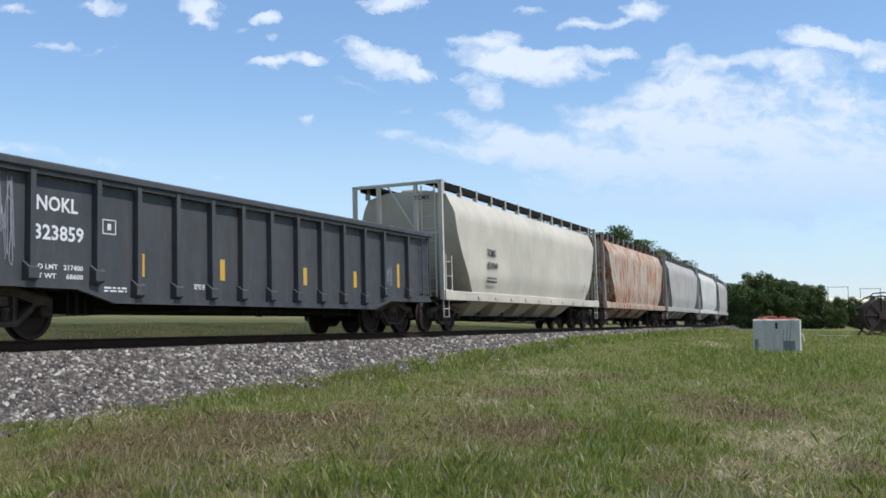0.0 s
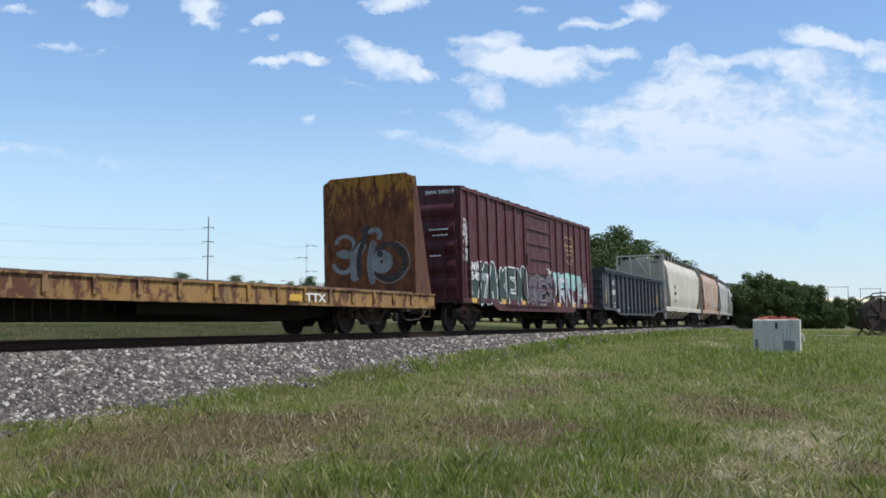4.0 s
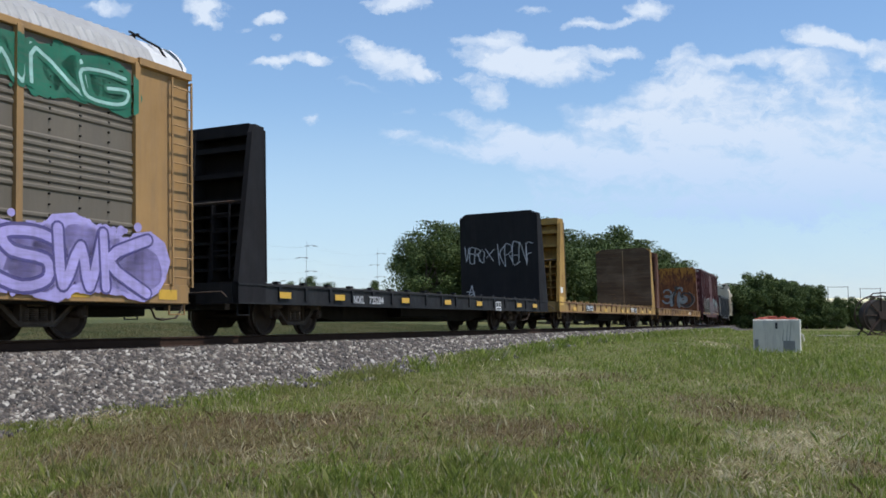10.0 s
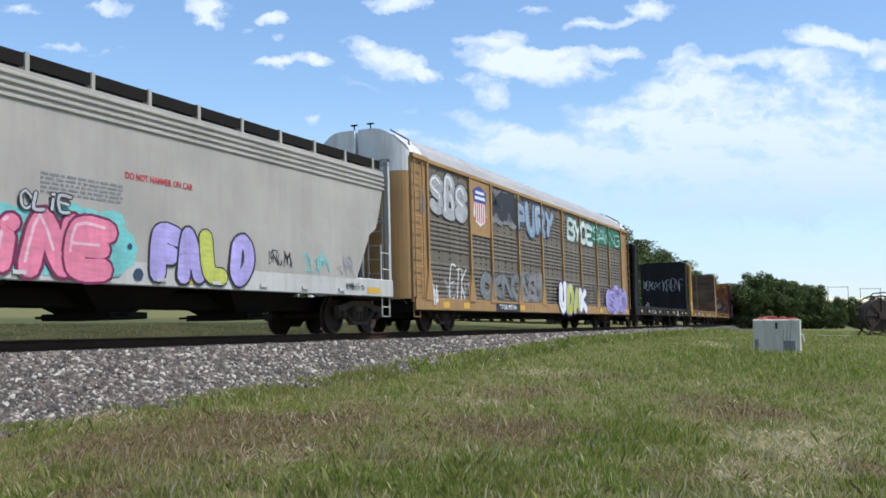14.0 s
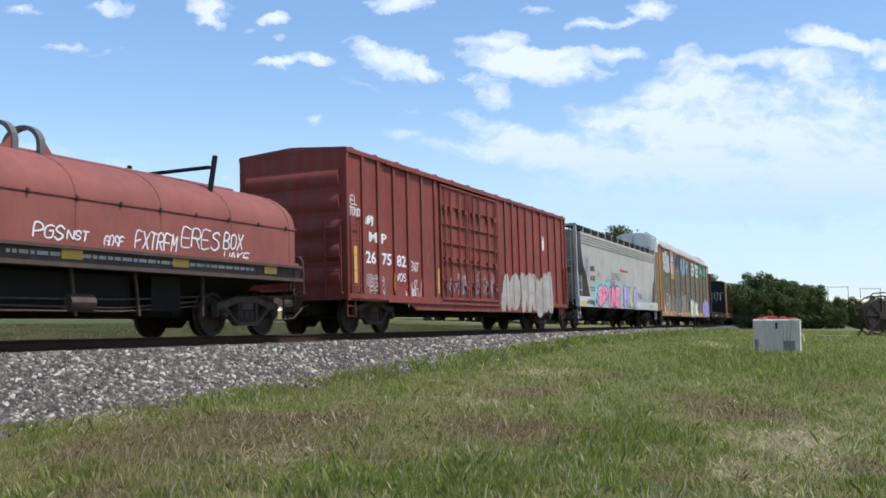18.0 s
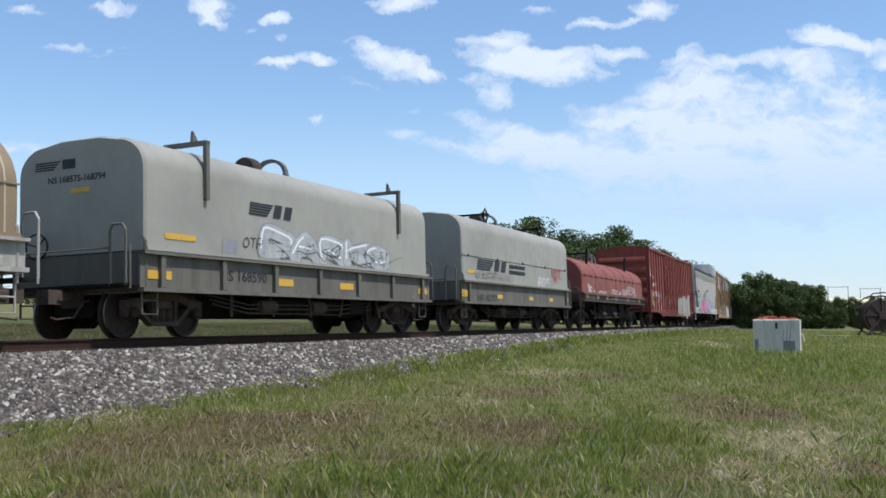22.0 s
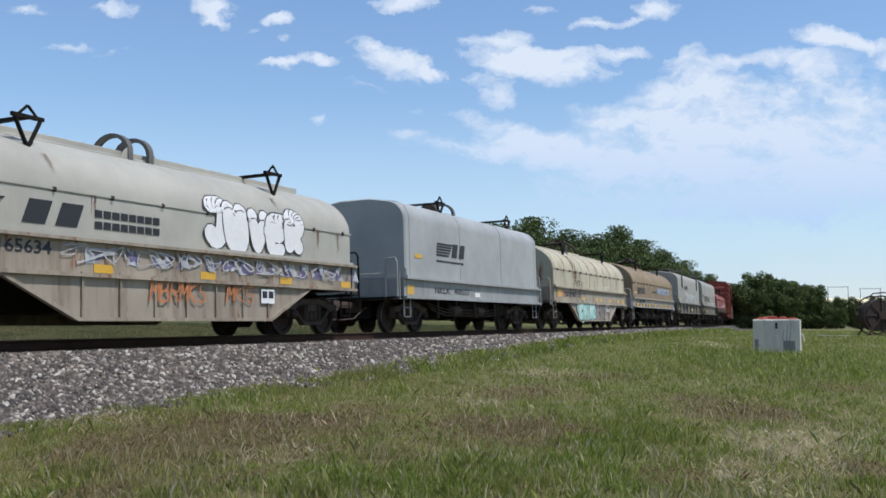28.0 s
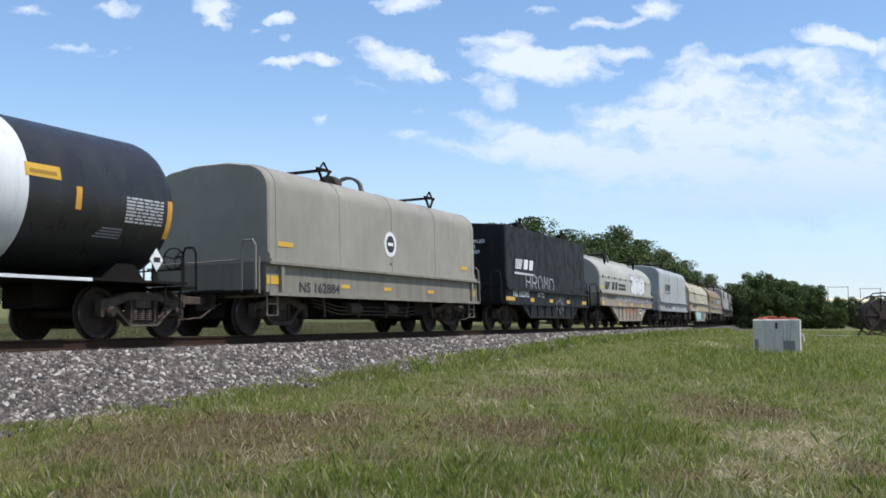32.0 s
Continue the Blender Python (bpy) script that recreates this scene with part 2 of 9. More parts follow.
xs = [-3500, -1500, -700, -350, -220, -150, -110, -80, -60, -46] + [-36 + i * 1.0 for i in range(73)] + [46, 60, 80, 110, 150, 220, 350, 700, 1500, 3500]
ys = [-400, -100, -30, -8, 0] + [3 + i * 0.9 for i in range(52)] + [53, 58, 65, 75, 90, 110, 140, 180, 240, 330, 500, 900, 1800, 4000]
g = Geo()
g.v = [(x, y, land_z(x, y)) for y in ys for x in xs]
g.f = [(j * len(xs) + i, j * len(xs) + i + 1, (j + 1) * len(xs) + i + 1, (j + 1) * len(xs) + i) for j in range(len(ys) - 1) for i in range(len(xs) - 1)]
g.m = [0] * len(g.f)
M_GROUND = grass_ground()
tagged(part("ground", g, M_GROUND, None, smooth=True), "uneven mown grass field with bare brown patches", "ground", kind="structure")


def along_track(prof, s0, s1, step, closed=False):
    """A cross-section of (left, height over the rail head) drawn out along the track."""
    g, n = Geo(), len(prof)
    ss = np.arange(s0, s1 + step, step)
    for s in ss:
        for left, dz in prof:
            x, y, _ = on_track(s, left)
            g.v.append((x, y, rail_z(s) + dz - CANT * left * (abs(left) < 2.5)))
    for k in range(len(ss) - 1):
        for i in range(n if closed else n - 1):
            j = (i + 1) % n
            g.f.append((k * n + i, k * n + j, (k + 1) * n + j, (k + 1) * n + i))
            g.m.append(0)
    return g


def ballast_material(name, scale):
    m, nt, bs = material(name)
    vec = node(nt, "ShaderNodeTexCoord").outputs["Object"]
    v = node(nt, "ShaderNodeTexVoronoi", Scale=scale)
    nt.links.new(vec, v.inputs["Vector"])
    tone = ramp(nt, v.outputs["Color"], [(0.0, (0.035, 0.031, 0.028)), (0.35, (0.08, 0.07, 0.06)), (0.65, (0.14, 0.122, 0.1)), (0.85, (0.18, 0.13, 0.11)), (1.0, (0.4, 0.36, 0.31))])
    # darkens towards cell edges: shade of the gaps, painted into the colour
    nt.links.new(mix(nt, ramp(nt, v.outputs["Distance"], [(0.35, grey(0)), (0.8, grey(1))]), tone, (0.05, 0.045, 0.04)), bs.inputs["Base Color"])
    bs.inputs["Roughness"].default_value = 0.9
    bump(nt, bs, v.outputs["Distance"], 1.0, -0.05)
    return m


M_BALLAST = ballast_material("crushed_stone_bed", 22)


def smooth_step(x):
    x = np.clip(x, 0, 1)
    return x * x * (3 - 2 * x)


def toe_of(s):
    """How far out the foot of the stone bed lies at s."""
    return -3.67 + 0.255 * smooth_step((s - 7.2) / 4.3) - 0.425 * smooth_step((s - 13.1) / 4.3)


def bed_z(s, left, land):
    """Top of the stone bed on the near side; its foot lies on the field."""
    slope = rail_z(s) - 0.215 + np.minimum(left + 1.875, 0) * 0.481
    return np.maximum(slope, land + 0.012)


def stone_bed():
    g = Geo()
    ss = [-301 + 8 * i for i in range(31)] + [-57 + 4 * i for i in range(15)] + [3 + 0.7 * i for i in range(100)] + [74 + 4 * i for i in range(88)]
    steps = [0.0, 0.15, 0.35, 0.55, 0.75, 0.9, 1.0]
    for s in ss:
        toe = float(toe_of(s)) + 0.12 * noise.noise((s * 1.1, 0, 0)) + 0.1 * noise.noise((s * 3.7, 5, 0))
        row = [(4.6, rail_z(s) - 1.52), (1.875, rail_z(s) - 0.215)]
        for k in steps:
            left = -1.875 + (toe + 1.875) * k
            x, y, _ = on_track(s, left)
            row.append((left, float(bed_z(s, left, land_z(x, y)))))
        x, y, _ = on_track(s, toe - 0.12)
        row.append((toe - 0.12, land_z(x, y) - 0.03))
        for left, z in row:
            x, y, _ = on_track(s, left)
            g.v.append((x, y, z))
    n = len(steps) + 3
    g.f = [(k * n + i, k * n + i + 1, (k + 1) * n + i + 1, (k + 1) * n + i) for k in range(len(ss) - 1) for i in range(n - 1)]
    g.m = [0] * len(g.f)
    return g


ballast = tagged(part("ballast", stone_bed(), M_BALLAST, None), "sloping bed of grey crushed stone", "ballast", kind="structure")


def stone_material():
    m, nt, bs = material("ballast_stone")
    rnd = node(nt, "ShaderNodeNewGeometry").outputs["Random Per Island"]
    vec = node(nt, "ShaderNodeTexCoord").outputs["Object"]
    tone = ramp(nt, rnd, [(0.0, (0.022, 0.019, 0.016)), (0.4, (0.058, 0.046, 0.036)), (0.64, (0.115, 0.096, 0.074)), (0.75, (0.165, 0.126, 0.094)), (0.86, (0.25, 0.225, 0.18)), (1.0, (0.52, 0.48, 0.4))])
    n = noise_of(nt, vec, 30, 4, 0.6)
    nt.links.new(mix(nt, n, mix(nt, 0.35, tone, (0.1, 0.09, 0.085)), tone), bs.inputs["Base Color"])
    bs.inputs["Roughness"].default_value = 0.85
    return m


def fast_mesh(name, verts, quads, mat, size=4):
    """A mesh from arrays: verts (n, 3) and faces of one size (m, size)."""
    me = bpy.data.meshes.new(name)
    me.vertices.add(len(verts))
    me.vertices.foreach_set("co", verts.astype(np.float32).ravel())
    me.loops.add(quads.size)
    me.loops.foreach_set("vertex_index", quads.astype(np.int32).ravel())
    me.polygons.add(len(quads))
    me.polygons.foreach_set("loop_start", np.arange(0, quads.size, size, dtype=np.int32))
    me.update(calc_edges=True)
    me.materials.append(mat)
    return me


def track_frame(s, left):
    """Array form of on_track."""
    bend = np.maximum(s - BEND_S, 0)
    th = BEND_K * bend
    along = np.minimum(s, BEND_S) + np.sin(th) / BEND_K - left * np.sin(th)
    side = TRACK_D + (1 - np.cos(th)) / BEND_K + left * np.cos(th)
    return along * math.sin(PSI) - side * math.cos(PSI), along * math.cos(PSI) + side * math.sin(PSI)


def land_grid(x, y):
    """land_z by interpolation on a coarse grid, for many places at once."""
    gx, gy = np.arange(-50, 60.1, 0.5), np.arange(-16, 100.1, 0.5)
    tab = np.array([[land_z(a, b) for a in gx] for b in gy])
    i, j = np.clip((x + 50) / 0.5, 0, len(gx) - 1.001), np.clip((y + 16) / 0.5, 0, len(gy) - 1.001)
    i0, j0 = i.astype(int), j.astype(int)
    fi, fj = i - i0, j - j0
    return (tab[j0, i0] * (1 - fi) + tab[j0, i0 + 1] * fi) * (1 - fj) + (tab[j0 + 1, i0] * (1 - fi) + tab[j0 + 1, i0 + 1] * fi) * fj


def stones(n, rng):
    s = 6.5 + 64 * rng.random(n) ** 1.8
    toe = toe_of(s)
    left = -1.25 + (toe + 1.2) * rng.random(n)
    left = np.where(rng.random(n) < 0.05, toe - np.abs(rng.normal(0, 0.16, n)), left)
    x, y = track_frame(s, left)
    land = land_grid(x, y)
    z = np.where(left > -1.875, rail_z(s) - 0.215, np.where(left > toe - 0.05, bed_z(s, left, land), land))
    size = rng.uniform(0.015, 0.04, n) * (1 + s / 50)
    cube = np.array([(-1, -1, -1), (1, -1, -1), (1, 1, -1), (-1, 1, -1), (-1, -1, 1), (1, -1, 1), (1, 1, 1), (-1, 1, 1)], float)
    v = cube[None] * rng.uniform(0.45, 1.0, (n, 8, 3)) * rng.uniform(0.6, 1.25, (n, 1, 3))
    a, b = rng.uniform(0, math.tau, n), rng.uniform(0, math.tau, n)
    ca, sa, cb, sb = np.cos(a)[:, None], np.sin(a)[:, None], np.cos(b)[:, None], np.sin(b)[:, None]
    vx, vy, vz = v[..., 0], v[..., 1], v[..., 2]
    vx, vy = vx * ca - vy * sa, vx * sa + vy * ca
    vy, vz = vy * cb - vz * sb, vy * sb + vz * cb
    p = np.stack([vx * size[:, None] + x[:, None], vy * size[:, None] + y[:, None], vz * size[:, None] + (z + size * 0.25)[:, None]], -1)
    f = np.array([(0, 3, 2, 1), (4, 5, 6, 7), (0, 1, 5, 4), (1, 2, 6, 5), (2, 3, 7, 6), (3, 0, 4, 7)])
    q = (f[None] + 8 * np.arange(n)[:, None, None]).reshape(-1, 4)
    return p.reshape(-1, 3), q


RNG = np.random.default_rng(7)
v, q = stones(92000, RNG)
ob = new("ballast_stones", fast_mesh("ballast_stones", v, q, stone_material()))
tagged(ob, "loose angular grey and pinkish ballast stones", "gravel", kind="stuff")

M_RAIL = plain("rusty_rail_web", (0.042, 0.025, 0.017), 0.85, 0.0, 0.4, 4, 0.1)
M_RAILTOP = plain("worn_rail_head", (0.3, 0.28, 0.26), 0.3, 0.9, 0.1, 3)
M_TIE = paint("creosoted_timber", (0.075, 0.058, 0.045), 0.0, 0.5, 0.9, dirt_colour=(0.15, 0.13, 0.11))
for side in (-0.755, 0.755):
    prof = [(side - 0.075, -0.185), (side - 0.075, -0.172), (side - 0.012, -0.155), (side - 0.01, -0.05), (side - 0.036, -0.035), (side - 0.036, -0.004), (side + 0.036, -0.004), (side + 0.036, -0.035), (side + 0.01, -0.05), (side + 0.012, -0.155), (side + 0.075, -0.172), (side + 0.075, -0.185)]
    rail = tagged(part("rail", along_track(prof, -300, 420, 2.0, True), M_RAIL, None), "rust-brown steel rail with a worn bright head", "rail", kind="structure")
    part("rail_head", along_track([(side - 0.03, -0.003), (side - 0.024, 0.001), (side + 0.024, 0.001), (side + 0.03, -0.003)], -300, 420, 2.0), M_RAILTOP, rail)
tie_mesh = Geo().box(-0.115, 0.115, -1.3, 1.3, -0.36, -0.186, 0.012).mesh("tie", [M_TIE])
track_bed = tagged(new("sleepers"), "row of dark creosoted timber sleepers under the rails", "sleepers", kind="structure")
for i in range(300):
    s = -6 + i * 0.53
    x, y, a = on_track(s)
    part("tie", tie_mesh, None, track_bed, at=Matrix.Translation((x, y, rail_z(s))) @ Matrix.Rotation(a + random.uniform(-0.012, 0.012), 4, "Z") @ Matrix.Rotation(-CANT, 4, "X"))


g = Geo()
for i in range(-552, 790):
    if not 0 <= i < 300:
        s = -6 + i * 0.53
        x, y, a = on_track(s)
        c, d = math.cos(a), math.sin(a)
        z = rail_z(s)
        p = [(x + c * u - d * w, y + d * u + c * w) for u, w in ((-0.115, -1.3), (0.115, -1.3), (0.115, 1.3), (-0.115, 1.3))]
        g.add([(u, w, z - 0.3) for u, w in p] + [(u, w, z - 0.186) for u, w in p], [(4, 5, 6, 7), (0, 1, 5, 4), (1, 2, 6, 5), (2, 3, 7, 6), (3, 0, 4, 7)])
tagged(part("sleepers_beyond", g, M_TIE, None), "dark timber sleepers further along the line", "sleepers", kind="stuff")


# ---------------------------------------------------------------- grass
def blade_material(name, tones):
    m, nt, bs = material(name)
    rnd = node(nt, "ShaderNodeNewGeometry").outputs["Random Per Island"]
    vec = node(nt, "ShaderNodeTexCoord").outputs["Object"]
    big = noise_of(nt, vec, 0.55, 8, 0.7, (1, 0.6, 1))
    col = ramp(nt, rnd, tones)
    # the field dries out towards the track's near end
    sep = node(nt, "ShaderNodeSeparateXYZ")
    nt.links.new(vec, sep.inputs[0])
    side = nt.nodes.new("ShaderNodeMapRange")
    nt.links.new(sep.outputs[0], side.inputs["Value"])
    side.inputs["From Min"].default_value, side.inputs["From Max"].default_value = 3.5, -5.0
    side.inputs["To Min"].default_value, side.inputs["To Max"].default_value = 0.15, 0.7
    dry = nt.nodes.new("ShaderNodeMath")
    dry.operation = "MULTIPLY"
    nt.links.new(ramp(nt, big, [(0.4, grey(0)), (0.64, grey(1.0))]), dry.inputs[0])
    nt.links.new(side.outputs[0], dry.inputs[1])
    col = mix(nt, dry.outputs[0], col, (0.27, 0.21, 0.095))
    nt.links.new(col, bs.inputs["Base Color"])
    bs.inputs["Roughness"].default_value = 0.6
    bs.inputs["Specular IOR Level"].default_value = 0.3
    tl = nt.nodes.new("ShaderNodeBsdfTranslucent")
    nt.links.new(col, tl.inputs["Color"])
    mx = nt.nodes.new("ShaderNodeMixShader")
    mx.inputs[0].default_value = 0.45
    nt.links.new(bs.outputs[0], mx.inputs[1])
    nt.links.new(tl.outputs[0], mx.inputs[2])
    nt.links.new(mx.outputs[0], nt.nodes["Material Output"].inputs["Surface"])
    return m


def blades(x, y, z, height, width, rng, flop=1.0):
    n = len(x)
    a = rng.uniform(0, math.tau, n)
    lean, turn = rng.uniform(0.1, 0.75, n) * height * flop, rng.uniform(0, math.tau, n)
    dx, dy = np.cos(a) * width, np.sin(a) * width
    lx, ly = np.cos(turn) * lean, np.sin(turn) * lean
    p = np.empty((n, 4, 3))
    p[:, 0] = np.stack([x - dx, y - dy, z], -1)
    p[:, 1] = np.stack([x + dx, y + dy, z], -1)
    p[:, 2] = np.stack([x + lx * 0.4 + dx * 0.7, y + ly * 0.4 + dy * 0.7, z + height * 0.62], -1)
    p[:, 3] = np.stack([x + lx, y + ly, z + height * 0.95], -1)
    # two triangles: a broad lower one and the tip
    q = np.array([(0, 1, 2), (0, 2, 3)])[None] + 4 * np.arange(n)[:, None, None]
    return p.reshape(-1, 3), q.reshape(-1, 3)


def patch(x, y, k, shift=0.0):
    """A cheap smooth pattern between -1 and 1."""
    return (np.sin(x * k + 1.3 * np.sin(y * k * 0.7 + shift)) + np.sin(y * k * 1.3 + shift * 2 + 1.1 * np.sin(x * k * 0.9))) / 2


def spot_at(x, y, rows, rng):
    """0 to 1: how far into one of the spots a place lies."""
    w = 0.45 * patch(x, y, 2.6, 1) + 0.3 * patch(x, y, 6.5, 2)
    out = np.zeros(len(x))
    for sx, sy, rx, ry, amount in rows:
        d = np.hypot((x - sx) / (rx * 1.3), (y - sy) / (ry * 1.3)) + w * 0.5
        out = np.maximum(out, amount * np.clip((1.1 - d) / 0.6, 0, 1))
    return out


def track_place(x, y):
    """Array form of the way back: arc length and metres to the left."""
    along, side = x * math.sin(PSI) + y * math.cos(PSI), -x * math.cos(PSI) + y * math.sin(PSI)
    left = side - TRACK_D
    for _ in range(4):
        th = np.where(along > BEND_S, np.arcsin(np.clip((along - BEND_S) * BEND_K / (1 - left * BEND_K), 0, 0.9)), 0)
        left = (side - TRACK_D - (1 - np.cos(th)) / BEND_K) / np.cos(th)
    return np.where(along > BEND_S, BEND_S + th / BEND_K, along), left


def field_places(n, rng):
    y = 6.8 + 72 * rng.random(n) ** 2.4
    x = y * rng.uniform(-0.5, 0.5, n) + rng.normal(0, 1.2, n)
    # thinner all round the standpoint and beside it
    wide = rng.random(n) < 0.16
    y = np.where(wide, rng.uniform(-14, 40, n), y)
    x = np.where(wide, rng.uniform(-34, 44, n), x)
    s, l = track_place(x, y)
    toe = toe_of(s) - 0.02 - 0.12 * patch(x, y, 2.1) - 0.12 * patch(x, y, 5.7) - np.abs(rng.normal(0, 0.16, n))
    keep = (l < toe) & ~((np.abs(x - BOX_AT[0]) < 0.8) & (np.abs(y - BOX_AT[1]) < 0.8))
    return x[keep], y[keep], l[keep]


BOX_AT = (9.79, 29.6)
GREEN = [(0.0, (0.1, 0.145, 0.02)), (0.4, (0.205, 0.268, 0.036)), (0.8, (0.33, 0.375, 0.075)), (0.93, (0.46, 0.42, 0.2)), (1.0, (0.68, 0.6, 0.38))]
M_BLADE = blade_material("grass_blade", GREEN)
M_DRY = blade_material("dry_grass_blade", [(0.0, (0.1, 0.066, 0.028)), (0.45, (0.185, 0.128, 0.056)), (0.8, (0.29, 0.235, 0.1)), (1.0, (0.58, 0.49, 0.28))])
M_STRAW = blade_material("straw", [(0.0, (0.3, 0.245, 0.115)), (0.5, (0.46, 0.39, 0.21)), (1.0, (0.68, 0.6, 0.38))])


def field_grass(n, rng):
    x, y, l = field_places(n, rng)
    bare, lush = spot_at(x, y, BARE, rng), spot_at(x, y, LUSH, rng)
    straws = spot_at(x, y, STRAW, rng)
    keep = rng.random(len(x)) > np.minimum(np.maximum(bare * 1.35, straws * 0.7), 0.94)
    x, y, l, lush = x[keep], y[keep], l[keep], lush[keep]
    m = len(x)
    near_box = np.clip(1.6 - np.hypot(x - BOX_AT[0], y - BOX_AT[1]) * 0.4, 0, 0.8)
    tall = 0.3 * np.clip(patch(x, y, 1.7, 4) + 0.5 * patch(x, y, 7.0, 1), 0, 1) + 1.3 * lush + near_box + 0.2 * np.clip((l + 6.5) / 2.4, 0, 1)
    clump = np.clip(1.0 + 0.75 * patch(x, y, 5.3, 2) + 0.6 * patch(x, y, 13.0, 5), 0.35, 2.2)
    h = rng.uniform(0.02, 0.06, m) * (1 + 0.9 * tall) * clump + (rng.random(m) < 0.02) * rng.uniform(0.04, 0.1, m) + (rng.random(m) < 0.006) * rng.uniform(0.05, 0.16, m)
    w = rng.uniform(0.0014, 0.003, m) * (1 + np.abs(y) / 12)
    return blades(x, y, land_grid(x, y) - 0.008, h, w, rng, 0.75)


v, q = field_grass(840000, RNG)
tagged(new("grass", fast_mesh("grass", v, q, M_BLADE, 3)), "short rough green grass on the field", "grass", kind="stuff")


def dry_grass(n, rng):
    x, y, l = field_places(n, rng)
    keep = rng.random(len(x)) < 0.14 + 0.86 * spot_at(x, y, BARE, rng)
    x, y = x[keep], y[keep]
    m = len(x)
    return blades(x, y, land_grid(x, y) - 0.006, rng.uniform(0.02, 0.065, m) + (rng.random(m) < 0.01) * 0.09, rng.uniform(0.0016, 0.0032, m) * (1 + y / 12), rng, 1.5)


v, q = dry_grass(560000, RNG)
tagged(new("dry_grass", fast_mesh("dry_grass", v, q, M_DRY, 3)), "withered brown grass on the bare patches", "dry grass", kind="stuff")


def straw(n, rng):
    x, y, l = field_places(n, rng)
    keep = rng.random(len(x)) < 0.012 + 0.95 * spot_at(x, y, STRAW, rng)
    x, y = x[keep], y[keep]
    m = len(x)
    return blades(x, y, land_grid(x, y) + 0.025, rng.uniform(0.03, 0.08, m), rng.uniform(0.002, 0.0038, m) * (1 + y / 14), rng, 2.6)


def stalks(n, rng):
    """Single tall pale stalks that stand over the sward."""
    x, y, l = field_places(n, rng)
    k = (patch(x, y, 1.9, 7) + patch(x, y, 6.1, 3) * 0.7 + rng.normal(0, 0.4, len(x)) > 0.1) & (y < 24)
    x, y = x[k], y[k]
    m = len(x)
    return blades(x, y, land_grid(x, y), rng.uniform(0.07, 0.2, m), rng.uniform(0.0018, 0.003, m) * (1 + y / 16), rng, 0.6)


v, q = stalks(30000, RNG)
tagged(new("grass_stalks", fast_mesh("grass_stalks", v, q, M_STRAW, 3)), "thin pale dry stalks standing over the grass", "grass", kind="stuff")
v, q = straw(190000, RNG)
tagged(new("strewn_straw", fast_mesh("strewn_straw", v, q, M_STRAW, 3)), "pale cut straw strewn on the grass", "straw", kind="stuff")


def far_grass(n, rng):
    """Grass beyond the track, seen under the cars."""
    s, left = rng.uniform(4, 78, n), rng.uniform(4.6, 26, n)
    x, y = track_frame(s, left)
    z = land_grid(x, y)
    return blades(x, y, z - 0.01, rng.uniform(0.06, 0.14, n), rng.uniform(0.007, 0.014, n), rng, 1.6)


v, q = far_grass(150000, RNG)
M_MEADOW = blade_material("meadow_blade", [(0.0, (0.075, 0.088, 0.028)), (0.5, (0.105, 0.115, 0.04)), (1.0, (0.15, 0.15, 0.062))])
tagged(new("meadow_grass", fast_mesh("meadow_grass", v, q, M_MEADOW, 3)), "taller meadow grass beyond the track", "grass", kind="stuff")


def weeds(n, rng):
    """Tall green tufts along the foot of the ballast and in the lush spots."""
    s = 8.5 + 66 * rng.random(n) ** 1.3
    left = toe_of(s) - rng.normal(0.15, 0.3, n) + 0.5 * (rng.random(n) < 0.12) * (s > 15)
    x, y = track_frame(s, left)
    fx, fy, _ = field_places(n, rng)
    lush = spot_at(fx, fy, LUSH, rng) > rng.uniform(0.35, 1.0, len(fx))
    x, y = np.concatenate([x, fx[lush]]), np.concatenate([y, fy[lush]])
    k = patch(x, y, 3.2, 3) + 0.7 * patch(x, y, 9.0, 1) + rng.normal(0, 0.25, len(x)) > 0.25
    x, y = x[k], y[k]
    return blades(x, y, land_grid(x, y) - 0.02, rng.uniform(0.05, 0.15, len(x)) + 0.26 * rng.random(len(x)) ** 2 * np.clip((y - 15) / 8, 0, 1), rng.uniform(0.0025, 0.005, len(x)) * (1 + y / 20), rng)


v, q = weeds(52000, RNG)
tagged(new("trackside_weeds", fast_mesh("trackside_weeds", v, q, M_BLADE, 3)), "tall green weed tufts along the foot of the ballast", "weeds", kind="stuff")


